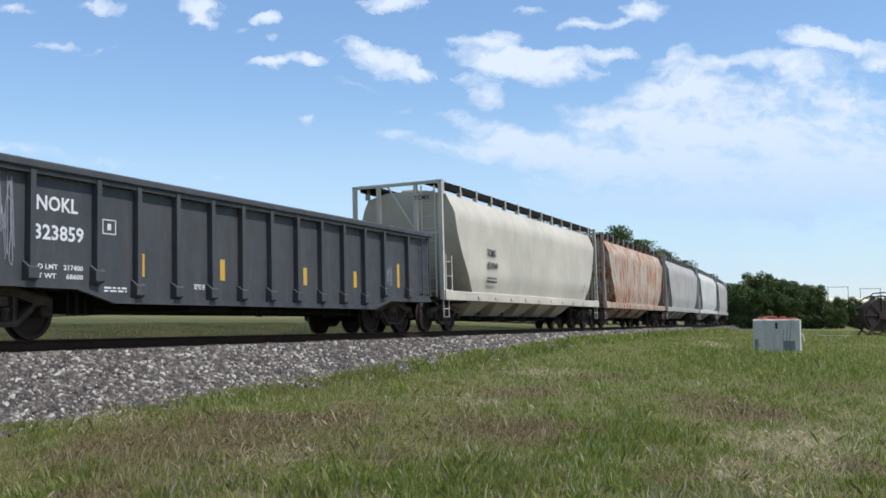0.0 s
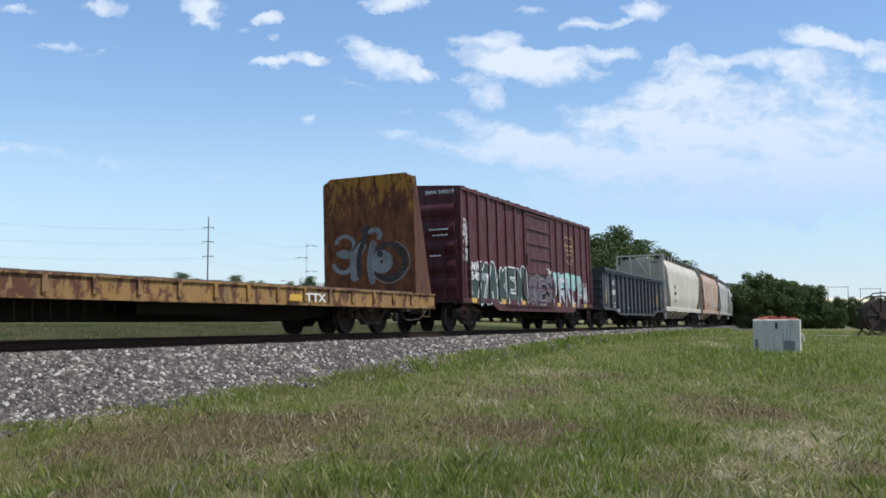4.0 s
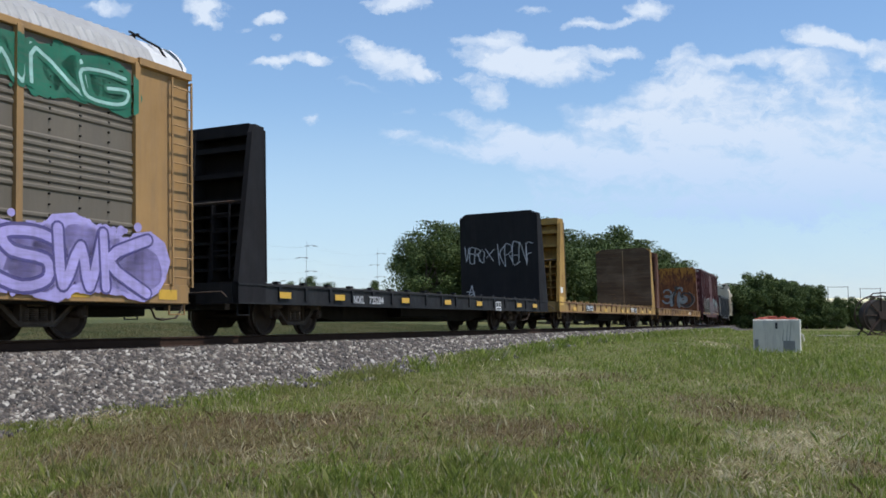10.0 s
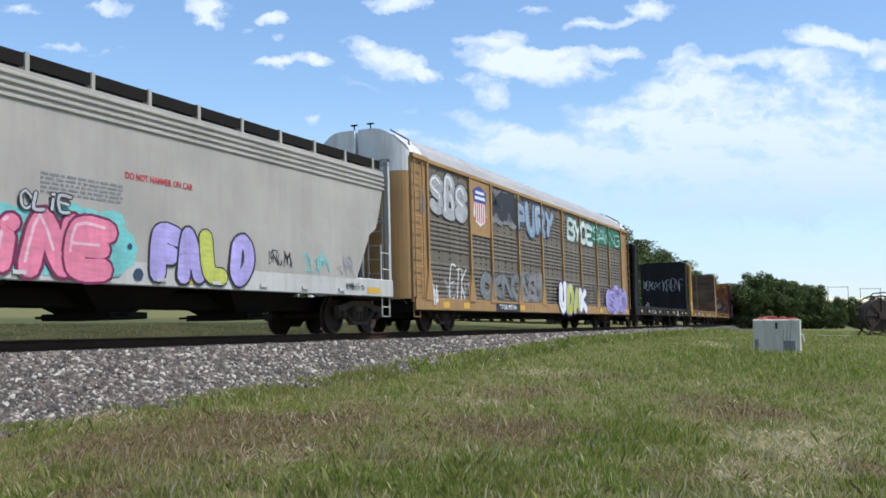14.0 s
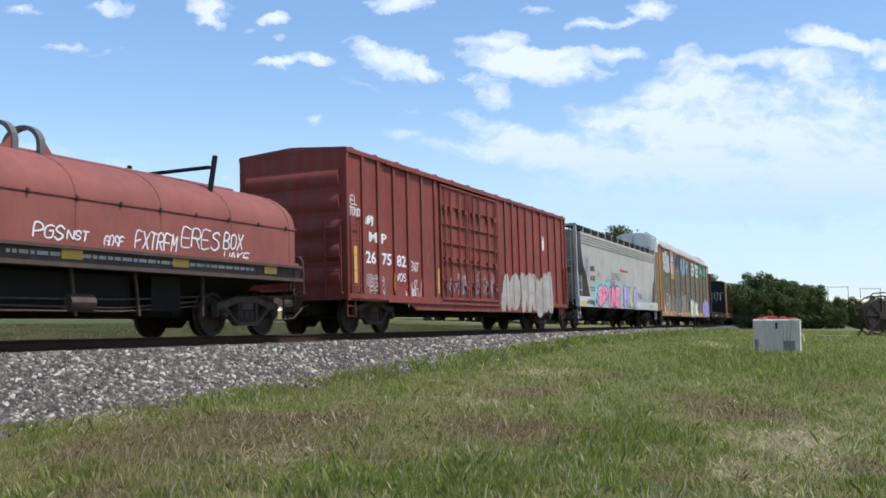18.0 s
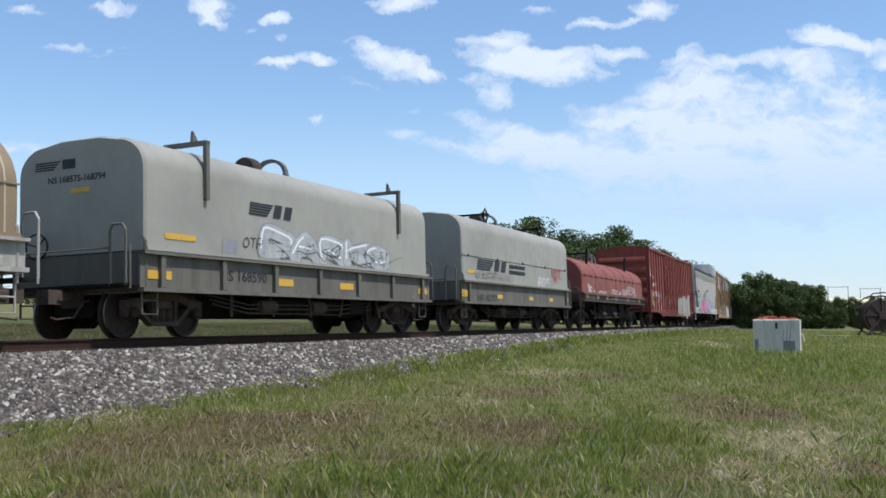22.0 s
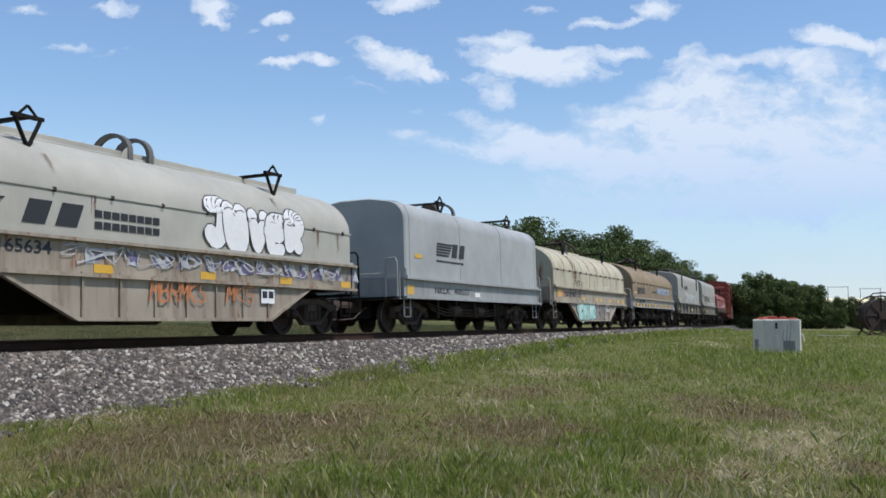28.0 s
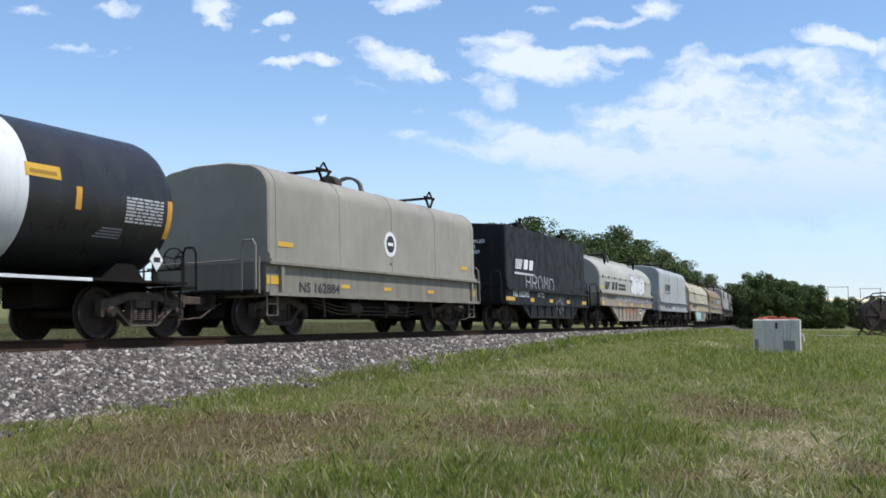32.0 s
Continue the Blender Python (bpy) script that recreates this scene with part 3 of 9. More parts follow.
# ---------------------------------------------------------------- concrete box, reel and frames
def concrete_box():
    m, nt, bs = material("whitewashed_concrete")
    vec = node(nt, "ShaderNodeTexCoord").outputs["Object"]
    n1, n2 = noise_of(nt, vec, 1.6, 6, 0.65), noise_of(nt, vec, 3, 6, 0.7, (2, 2, 0.3), 4)
    col = mix(nt, ramp(nt, n1, [(0.3, grey(0)), (0.7, grey(1))]), (0.5, 0.475, 0.4), (0.62, 0.59, 0.5))
    col = mix(nt, ramp(nt, n2, [(0.5, grey(0)), (0.75, grey(0.6))]), col, (0.25, 0.23, 0.2))
    nt.links.new(col, bs.inputs["Base Color"])
    bs.inputs["Roughness"].default_value = 0.9
    bump(nt, bs, noise_of(nt, vec, 25, 5), 0.4, 0.02)
    box = tagged(new("concrete_box"), "whitewashed square concrete box with a rusty red top, in the grass", "concrete box")
    box.matrix_basis = pose(BOX_AT[0], BOX_AT[1], land_z(*BOX_AT) - 0.06, 0, 0, -21) @ Matrix.Scale(0.9, 4)
    part("body", Geo().box(-0.71, 0.71, -0.7, 0.7, 0.0, 1.1, 0.03), m, box)
    red = paint("rusty_red_lid", (0.42, 0.1, 0.06), 0.25, 0.4, 0.8, (0.2, 0.07, 0.04))
    g = Geo().box(-0.64, 0.64, -0.64, 0.64, 1.096, 1.135, 0.02)
    rnd = random.Random(12)
    for i in range(16):
        x, y, r = rnd.uniform(-0.5, 0.5), rnd.uniform(-0.5, 0.5), rnd.uniform(0.06, 0.14)
        g.box(x - r, x + r, y - r, y + r, 1.12, 1.15 + rnd.uniform(0, 0.06) * (1 - abs(x)), 0.02)
    part("lid", g, red, box, "crumbling rusty red lid")
    # near-black plate on the wall: the shade inside a hole, as colour
    dark = plain("hole_shade", (0.03, 0.03, 0.03), 0.9)
    grey_m = plain("grey_patch", (0.2, 0.2, 0.19), 0.8)
    part("vent", Geo().box(0.2, 0.56, -0.712, -0.69, 0.1, 0.42), grey_m, box, "grey vent plate")
    part("vent", Geo().box(-0.67, -0.55, -0.712, -0.69, 0.08, 0.46), grey_m, box)
    part("hole", Geo().box(-0.03, 0.04, -0.708, -0.69, 0.8, 1.0, 0.02), dark, box)
    stain = plain("grey_green_stain", (0.3, 0.31, 0.26), 0.9)
    for x, z, w in ((0.18, 0.78, 0.02), (0.3, 0.92, 0.014), (0.4, 1.0, 0.018)):
        part("stain", Geo().plate([(x - w, 0.42), (x + w, 0.42), (x + w * 0.5 + 0.05, z), (x + 0.04, z)], -0.703, -0.69), stain, box)
    g = Geo().tube([(0.69, 0, 0.66), (0.78, 0, 0.6), (0.81, 0, 0.4)], 0.03, 6)
    part("pipe", g, m, box)


concrete_box()


def reel(x, y, tilt):
    rust = paint("rusty_reel_steel", (0.05, 0.03, 0.022), 0.3, 0.3, 0.85)
    pale = plain("dry_hose", (0.04, 0.03, 0.022), 0.8, 0, 0.4, 12)
    r = tagged(new("hose_reel"), "large rusty steel reel standing in the grass", "reel")
    r.matrix_basis = pose(x, y, land_z(x, y), 0, 0, tilt) @ Matrix.Scale(0.9, 4)
    for k in (-0.45, 0.45):
        g = Geo()
        n = 28
        for i in range(n):
            a, b = math.tau * i / n, math.tau * (i + 1) / n
            g.tube([(1.05 * math.cos(a), k, 1.1 + 1.05 * math.sin(a)), (1.05 * math.cos(b), k, 1.1 + 1.05 * math.sin(b))], 0.04, 5, False)
        part("rim", g, rust, r)
        for i in range(8):
            a = math.tau * i / 8
            part("spoke", Geo().tube([(0.2 * math.cos(a), k, 1.1 + 0.2 * math.sin(a)), (1.03 * math.cos(a), k, 1.1 + 1.03 * math.sin(a))], 0.025, 5), rust, r)
    part("hub", Geo().lathe([(0.0, -0.55), (0.22, -0.55), (0.22, 0.55), (0.0, 0.55)], 16, "y", (0, 0, 1.1)), rust, r)
    part("hose", Geo().lathe([(0.5, -0.42), (0.85, -0.42), (0.85, 0.42), (0.5, 0.42)], 26, "y", (0, 0, 1.1)), pale, r, "coiled pale hose", smooth=True)
    g = Geo().tube([(-0.6, 0, 2.0), (-0.2, 0, 2.3), (0.5, 0, 2.35), (1.1, 0, 2.15), (1.4, 0, 1.6)], 0.035, 6)
    part("guide_arm", g, rust, r)
    for k in (-0.5, 0.5):
        part("stand", Geo().beam((-0.9, 0.0), (0, 1.1), 0.08, k - 0.03, k + 0.03).beam((0.9, 0.0), (0, 1.1), 0.08, k - 0.03, k + 0.03), rust, r)


reel(49.5 * (1551 - 784) / FOCUS, 49.5, 8)


def pipe_frame(px, d, w, h, x_off=0.0):
    f = tagged(new("pipe_frame"), "slim grey steel pipe frame standing far off", "pipe frame", "far pipe frames")
    x = d * (px - 784) / FOCUS
    f.matrix_basis = pose(x, d, land_z(x, d))
    mat = plain("grey_pipe", (0.2, 0.2, 0.2), 0.6, 0.3)
    for k in (-1, 1):
        part("post", Geo().tube([(k * w / 2, 0, -0.2), (k * w / 2, 0, h)], 0.05, 6), mat, f)
    part("crossbar", Geo().tube([(-w / 2 - 0.1, 0, h - 0.15), (w / 2 + 0.1, 0, h - 0.15)], 0.05, 6), mat, f)


pipe_frame(1483, 175.5, 3.5, 7.3)
pipe_frame(1540, 175.5, 3.5, 7.0)
M_DIRT = plain("dry_dirt", (0.2, 0.175, 0.14), 0.95, 0, 0.4, 3)
g = Geo()
n = 24
for i in range(n + 1):
    x = 18.0 + i * 1.0
    y = 48.9 + 0.7 * math.sin(i * 0.6)
    for dy in (-0.5 - 0.3 * math.sin(i * 1.7), 0.5 + 0.4 * math.sin(i * 2.3)):
        g.v.append((x, y + dy, land_z(x, y + dy) + 0.03))
g.f = [(2 * i, 2 * i + 1, 2 * i + 3, 2 * i + 2) for i in range(n)]
g.m = [0] * n
tagged(part("dirt_strip", g, M_DIRT, None), "strip of bare dry dirt across the field", "dirt", kind="structure")


# ---------------------------------------------------------------- trees
def leaf_material(name, a, b, c):
    m, nt, bs = material(name)
    rnd = node(nt, "ShaderNodeNewGeometry").outputs["Random Per Island"]
    nt.links.new(ramp(nt, rnd, [(0.0, a), (0.6, b), (1.0, c)]), bs.inputs["Base Color"])
    bs.inputs["Roughness"].default_value = 0.8
    bs.inputs["Specular IOR Level"].default_value = 0.1
    return m


M_LEAF = leaf_material("oak_leaves", (0.05, 0.072, 0.024), (0.08, 0.108, 0.036), (0.125, 0.155, 0.055))
M_BARK = paint("grey_bark", (0.09, 0.07, 0.055), 0.0, 0.5, 0.9)


def tree(height, spread_r, seed, low=0.12, leaves=16000):
    """Trunk, forking limbs and a crown of leaf sprays in uneven clumps."""
    rng = np.random.default_rng(seed)
    t = tagged(new("tree"), "broad dark-green leafy tree at the field's edge", "tree", "trees beyond the field")
    g = Geo()

    def limb(p, q, r0, r1):
        steps = 4
        pts = [p + (q - p) * (i / steps) + Vector(rng.normal(0, 0.04, 3)) * (q - p).length * (0 < i < steps) for i in range(steps + 1)]
        for i in range(steps):
            a, b = pts[i], pts[i + 1]
            ra = r0 + (r1 - r0) * i / steps
            rb = r0 + (r1 - r0) * (i + 1) / steps
            d = (b - a).normalized()
            u = d.orthogonal().normalized()
            w = d.cross(u)
            ring = [tuple(c + (u * math.cos(k * math.tau / 7) + w * math.sin(k * math.tau / 7)) * r) for c, r in ((a, ra), (b, rb)) for k in range(7)]
            g.add(ring, [(k, (k + 1) % 7, (k + 1) % 7 + 7, k + 7) for k in range(7)])

    fork = Vector((0, 0, height * 0.28))
    limb(Vector((0, 0, -0.3)), fork, height * 0.035, height * 0.026)
    centres = []
    for i in range(9):
        a = math.tau * i / 9 + rng.uniform(-0.3, 0.3)
        e = rng.uniform(0.15, 1.0)
        tip = Vector((math.cos(a) * spread_r * (1 - e * 0.55) * 0.8, math.sin(a) * spread_r * (1 - e * 0.55) * 0.8, height * (0.35 + 0.5 * e)))
        limb(fork, tip, height * 0.016, height * 0.004)
        centres.append(tip)
    part("trunk", g, M_BARK, t, "grey-brown trunk and limbs")
    clumps = []
    for c in centres:
        for _ in range(5):
            clumps.append((c + Vector(rng.normal(0, 1, 3)) * spread_r * 0.24, spread_r * rng.uniform(0.22, 0.4)))
    for _ in range(16):
        a = rng.uniform(0, math.tau)
        clumps.append((Vector((math.cos(a) * spread_r * rng.uniform(0.3, 0.8), math.sin(a) * spread_r * rng.uniform(0.3, 0.8), height * rng.uniform(low, 0.45))), spread_r * rng.uniform(0.18, 0.34)))
    k = rng.integers(0, len(clumps), leaves)
    cc = np.array([tuple(c) for c, _ in clumps])[k]
    rr = np.array([r for _, r in clumps])[k]
    d = rng.normal(0, 1, (leaves, 3))
    d /= np.linalg.norm(d, axis=1)[:, None]
    p = cc + d * (rr * rng.uniform(0.1, 1.1, leaves) ** 0.5)[:, None] * np.array([1, 1, 0.8])
    p[:, 2] = np.clip(p[:, 2], height * low * 0.5, height)
    size = rng.uniform(0.09, 0.2, leaves) * (height / 11) ** 0.5
    u = rng.normal(0, 1, (leaves, 3))
    u /= np.linalg.norm(u, axis=1)[:, None]
    w = np.cross(u, d + rng.normal(0, 0.6, (leaves, 3)))
    w /= np.linalg.norm(w, axis=1)[:, None] + 1e-6
    s = size[:, None]
    q = np.stack([p - u * s, p - w * s * 0.6, p + u * s, p + w * s * 0.6], 1).reshape(-1, 3)
    f = np.arange(leaves * 4).reshape(-1, 4)
    crown = new("crown", fast_mesh("crown", q, f, M_LEAF))
    crown.parent = t
    return t


TREES = [tree(13.5, 5.6, 1), tree(12.5, 5.0, 2), tree(14.0, 6.2, 3), tree(8.0, 2.9, 4, 0.06), tree(6.5, 2.5, 5, 0.05)]
used = set()


def plant(kind, px, top, d, turn=0.0):
    """A tree whose top stands in the direction (px, top), d metres ahead."""
    base = (13.5, 12.5, 14.0, 8.0, 6.5)[kind]
    u, w = on_sky(px, top)
    x = u * d
    h = CAM_Z + w * d - land_z(x, d) + 0.3
    m = pose(x, d, land_z(x, d) - 0.1, 0, 0, turn) @ Matrix.Scale(h / base, 4)
    if kind in used:
        copy_thing(TREES[kind], m)
    else:
        used.add(kind)
        TREES[kind].matrix_basis = m


rt = random.Random(5)
for i, (px, top, d) in enumerate(((752, 414, 126), (772, 398, 128), (818, 404, 133), (846, 400, 130), (888, 402, 140), (925, 420, 146), (905, 418, 155),
                                   (968, 388, 126), (1000, 396, 133), (1035, 400, 137), (1070, 406, 142), (1098, 413, 148), (1120, 420, 155), (1140, 428, 160), (1160, 436, 169), (1178, 446, 176),
                                   (1195, 464, 182), (1212, 472, 191), (1228, 480, 200), (1243, 488, 209), (1258, 494, 220), (1272, 500, 231), (1285, 504, 241), (1300, 508, 252), (985, 420, 158), (1050, 425, 163), (980, 408, 135), (1018, 410, 142), (1053, 416, 146), (1086, 424, 153), (1110, 432, 160), (1152, 446, 169), (1188, 468, 180), (785, 412, 137), (828, 416, 140), (760, 420, 135), (870, 424, 146))):
    plant(i % 3, px, top, d, rt.uniform(0, 360))
for i, (px, top, d) in enumerate(((1333, 484, 117), (1362, 486, 122), (1395, 490, 119), (1425, 500, 124), (1448, 514, 126), (1310, 512, 130), (1468, 524, 133), (1490, 526, 169), (1512, 528, 171), (1535, 527, 166), (1560, 526, 169), (1590, 524, 169), (1345, 500, 135), (1410, 505, 137), (1620, 520, 169), (1480, 545, 122), (1520, 548, 126), (1298, 530, 146), (1348, 492, 126), (1380, 494, 128), (1410, 502, 130), (1322, 504, 126), (1438, 514, 133))):
    plant(3 + i % 2, px, top, d, rt.uniform(0, 360))
for i, (px, top, d) in enumerate(((285, 482, 338), (315, 484, 349), (345, 489, 343), (395, 486, 360), (425, 488, 354), (455, 492, 371), (510, 488, 382), (540, 490, 388), (240, 492, 360), (190, 494, 371), (580, 500, 394), (130, 497, 371), (620, 502, 394), (655, 498, 394), (60, 498, 382), (0, 498, 382), (-60, 495, 382))):
    plant(i % 3, px, top, d, rt.uniform(0, 360))


# ---------------------------------------------------------------- power line
M_POLE = plain("grey_steel_pole", (0.16, 0.16, 0.16), 0.6, 0.3, 0.15)


# pole steel made paler, so that far poles fade into the bright sky
M_FAR_POLE = plain("sky_faded_pole", (0.4, 0.42, 0.44), 0.6, 0.2, 0.12)


def pylon(px, d, top_py, arms, reach=1.5, stagger=0.0):
    x = d * (px - 784) / FOCUS
    h = CAM_Z + (578 - top_py) / FOCUS * d
    p = tagged(new("power_pole"), "tall slim grey power pole with short crossarms", "power pole", "poles of the power line")
    p.matrix_basis = pose(x, d, 0)
    part("mast", Geo().lathe([(0.0, land_z(x, d) - 0.3), (0.28 if d < 460 else 0.15, land_z(x, d) - 0.3), (0.15 if d < 460 else 0.07, h), (0.0, h)], 10, "z"), M_POLE if d < 460 else M_FAR_POLE, p)
    out = []
    for i, a in enumerate(arms):
        side = stagger * (1 - 2 * (i % 2))
        z = CAM_Z + (578 - a) / FOCUS * d
        part("crossarm", Geo().box(side - reach - 0.1, side + reach + 0.1, -0.08, 0.08, z - 0.1, z + 0.1), M_POLE if d < 460 else M_FAR_POLE, p)
        for k in (side - reach, side + reach):
            part("insulator", Geo().lathe([(0.0, -1.0), (0.14, -0.98), (0.14, 0.98), (0.0, 1.0)], 6, "x", (k, 0, z - 0.3)) if stagger else Geo().lathe([(0.0, z - 0.5), (0.12, z - 0.5), (0.12, z - 0.1), (0.0, z - 0.1)], 6, "z", (k, 0, 0)), M_POLE, p)
            out.append((x + k, d, z - 0.5))
    return out


first = pylon(367, 292, 384, (403, 428, 454))
second = pylon(-420, 264, 330, (352, 385, 420))
third = pylon(542, 472, 428, (435, 456, 480), 2.0, 2.1)
fourth = pylon(668, 630, 440, (449, 469, 490), 2.3, 1.9)
wires = tagged(new("power_lines"), "thin sagging power line conductors", "power line", kind="structure")
for a_set, b_set in ((second, first), (first, third), (third, fourth)):
    for a, b in zip(a_set, b_set):
        a, b = Vector(a), Vector(b)
        pts = []
        for i in range(13):
            f = i / 12
            p = a + (b - a) * f
            p.z -= 4 * f * (1 - f) * 2.2
            pts.append(p)
        part("wire", Geo().tube(pts, 0.011, 4), M_POLE, wires)


# ---------------------------------------------------------------- clouds
PUFFS = [(352, 12, 34, 18, 0, 0.9), (362, 40, 26, 12, -20, 0.8), (338, 32, 16, 10, 0, 0.7), (472, 32, 30, 9, 0, 0.8), (484, 65, 16, 7, 0, 0.4), (425, 48, 16, 6, 0, 0.35), (480, 108, 40, 8, 8, 0.8), (556, 101, 42, 9, -4, 0.9), (688, 4, 58, 15, 0, 1.0),
         (645, 78, 38, 12, -20, 0.75), (685, 106, 58, 26, -18, 0.9), (748, 126, 32, 16, -30, 0.75), (862, 74, 62, 13, 6, 0.85), (885, 108, 70, 26, 0, 0.95), (960, 118, 88, 26, 0, 1.0), (985, 95, 85, 13, 0, 0.9), (860, 166, 30, 22, 10, 0.65), (820, 145, 26, 12, 0, 0.5),
         (936, 14, 24, 7, 0, 0.5), (1030, 42, 42, 8, 8, 0.75), (1146, 16, 38, 20, 0, 1.0), (1092, 30, 22, 7, 0, 0.6), (1075, 88, 46, 9, 0, 0.6), (30, 16, 26, 8, 0, 0.5), (180, 12, 40, 9, 0, 0.55), (100, 77, 46, 7, 0, 0.5), (188, 80, 40, 8, 15, 0.28), (540, 210, 20, 14, 0, 0.3),
         (1195, 104, 42, 20, 10, 0.7), (1290, 112, 110, 15, 8, 0.7), (1440, 70, 56, 18, -10, 0.85), (1500, 82, 80, 14, -6, 0.9), (1405, 128, 34, 26, 30, 0.7), (1552, 114, 32, 14, 0, 0.7), (1362, 182, 30, 24, 20, 0.65), (1470, 186, 42, 14, 0, 0.65)]
VEILS = [(560, 226, 50, 14, 0, 0.2), (700, 232, 40, 10, -8, 0.45), (848, 218, 55, 20, -10, 0.6), (790, 262, 85, 16, -8, 0.8), (905, 240, 75, 20, -6, 0.8), (960, 268, 130, 24, -8, 1.1), (1080, 285, 140, 30, -10, 1.15), (1150, 160, 70, 28, 10, 0.85), (1240, 160, 70, 26, 0, 0.8), (1100, 205, 75, 26, 10, 0.85), (640, 150, 60, 8, -15, 0.25), (720, 190, 40, 9, 0, 0.3), (540, 205, 30, 10, 0, 0.35), (800, 200, 50, 12, -20, 0.35),
         (1190, 228, 130, 34, -6, 1.0), (1010, 195, 26, 14, 0, 0.4), (1300, 210, 150, 60, 0, 0.6), (1450, 150, 130, 60, 0, 0.45), (1420, 240, 190, 80, 0, 0.75), (1260, 290, 260, 60, -6, 0.85), (1480, 310, 240, 90, 0, 0.8), (1350, 360, 380, 60, 0, 0.62), (1080, 345, 240, 36, -8, 0.45), (880, 368, 140, 14, -4, 0.35),
         (110, 272, 130, 14, -8, 0.42), (190, 285, 50, 8, -6, 0.4), (20, 262, 60, 12, 0, 0.35), (370, 300, 90, 8, -4, 0.22), (250, 330, 260, 40, 0, 0.18), (640, 270, 120, 16, 0, 0.16)]


def cloud_material():
    m, nt, bs = material("clouds")
    vec = node(nt, "ShaderNodeTexCoord").outputs["Object"]
    sep = node(nt, "ShaderNodeSeparateXYZ")
    nt.links.new(vec, sep.inputs[0])

    def calc(op, a, b=0.0, c=None):
        n = nt.nodes.new("ShaderNodeMath")
        n.operation = op
        for s, v in zip(n.inputs, (a, b, c)):
            if isinstance(v, bpy.types.NodeSocket):
                nt.links.new(v, s)
            elif v is not None:
                s.default_value = v
        return n.outputs[0]

    u, w = calc("DIVIDE", sep.outputs[0], sep.outputs[1]), calc("DIVIDE", sep.outputs[2], sep.outputs[1])
    com = node(nt, "ShaderNodeCombineXYZ")
    nt.links.new(u, com.inputs[0])
    nt.links.new(w, com.inputs[1])
    flat = com.outputs[0]
    # ragged edges: bend the plane before laying the puffs on it
    bent = flat
    for scale, amount in ((13.75, 0.06), (47.5, 0.024)):
        nz = node(nt, "ShaderNodeTexNoise", Scale=scale, Detail=6.0, Roughness=0.6)
        nt.links.new(flat, nz.inputs["Vector"])
        off = nt.nodes.new("ShaderNodeVectorMath")
        off.operation = "MULTIPLY_ADD"
        nt.links.new(nz.outputs["Color"], off.inputs[0])
        off.inputs[1].default_value = (amount, amount * 0.6, 0)
        base = nt.nodes.new("ShaderNodeVectorMath")
        base.operation = "SUBTRACT"
        nt.links.new(bent, base.inputs[0])
        base.inputs[1].default_value = (amount / 2, amount * 0.3, 0)
        nt.links.new(base.outputs[0], off.inputs[2])
        bent = off.outputs[0]

    def blobs(rows, spread_by):
        total = None
        for px, py, rx, ry, tilt, amount in rows:
            cu, cv = on_sky(px, py)
            mp = node(nt, "ShaderNodeMapping")
            mp.vector_type = "TEXTURE"
            mp.inputs["Location"].default_value = (cu, cv, 0)
            mp.inputs["Rotation"].default_value = (0, 0, radians(tilt))
            mp.inputs["Scale"].default_value = (rx / FOCUS * spread_by, ry / FOCUS * spread_by, 1)
            nt.links.new(bent, mp.inputs["Vector"])
            ln = nt.nodes.new("ShaderNodeVectorMath")
            ln.operation = "LENGTH"
            nt.links.new(mp.outputs[0], ln.inputs[0])
            v = calc("MULTIPLY", calc("MAXIMUM", calc("SUBTRACT", 1.0, ln.outputs["Value"]), 0.0), amount)
            total = v if total is None else calc("ADD", total, calc("MULTIPLY", v, calc("SUBTRACT", 1.0, calc("MINIMUM", total, 0.8))))
        return total

    puff, veil = blobs(PUFFS, 1.45), blobs(VEILS, 1.6)
    warp = noise_of(nt, bent, 16.25, 10, 0.6, (1, 2.0, 1), 2.0)
    fine = noise_of(nt, bent, 62.5, 8, 0.62, (1, 1.8, 1), 5.0)
    ripple = calc("ADD", calc("MULTIPLY", calc("SUBTRACT", warp, 0.5), 2.0), calc("MULTIPLY", calc("SUBTRACT", fine, 0.5), 1.3))
    gate = calc("MINIMUM", calc("MULTIPLY", puff, 5.0), 1.0)
    dens = calc("MULTIPLY", calc("ADD", calc("SUBTRACT", calc("MULTIPLY", puff, 1.5), 0.12), ripple), gate)
    cover = ramp(nt, dens, [(0.0, grey(0)), (0.3, grey(0.4)), (0.9, grey(1.0))])
    # thin high cloud: soft, with streaks and small ripples
    gate = calc("MINIMUM", calc("MULTIPLY", veil, 3.0), 1.0)
    streak = noise_of(nt, flat, 9.0, 8, 0.6, (1, 3.4, 1), 9.0)
    thin = calc("MULTIPLY", calc("ADD", calc("MULTIPLY", veil, 1.1), calc("ADD", calc("MULTIPLY", ripple, 0.85), calc("MULTIPLY", calc("SUBTRACT", streak, 0.5), 0.9))), gate)
    soft = ramp(nt, thin, [(0.12, grey(0)), (0.5, grey(0.3)), (1.0, grey(0.95))])
    cover = calc("SUBTRACT", 1.0, calc("MULTIPLY", calc("SUBTRACT", 1.0, cover), calc("SUBTRACT", 1.0, soft)))
    # pale blue horizon haze, put into the sheet's cover and glow colour
    low = nt.nodes.new("ShaderNodeMapRange")
    low.interpolation_type = "SMOOTHSTEP"
    nt.links.new(w, low.inputs["Value"])
    low.inputs["From Min"].default_value, low.inputs["From Max"].default_value = 0.24, 0.016
    low.inputs["To Max"].default_value = 0.44
    cover = calc("MAXIMUM", calc("MULTIPLY", low.outputs[0], calc("ADD", 0.75, calc("MULTIPLY", warp, 0.5))), cover)
    nt.nodes.remove(bs)
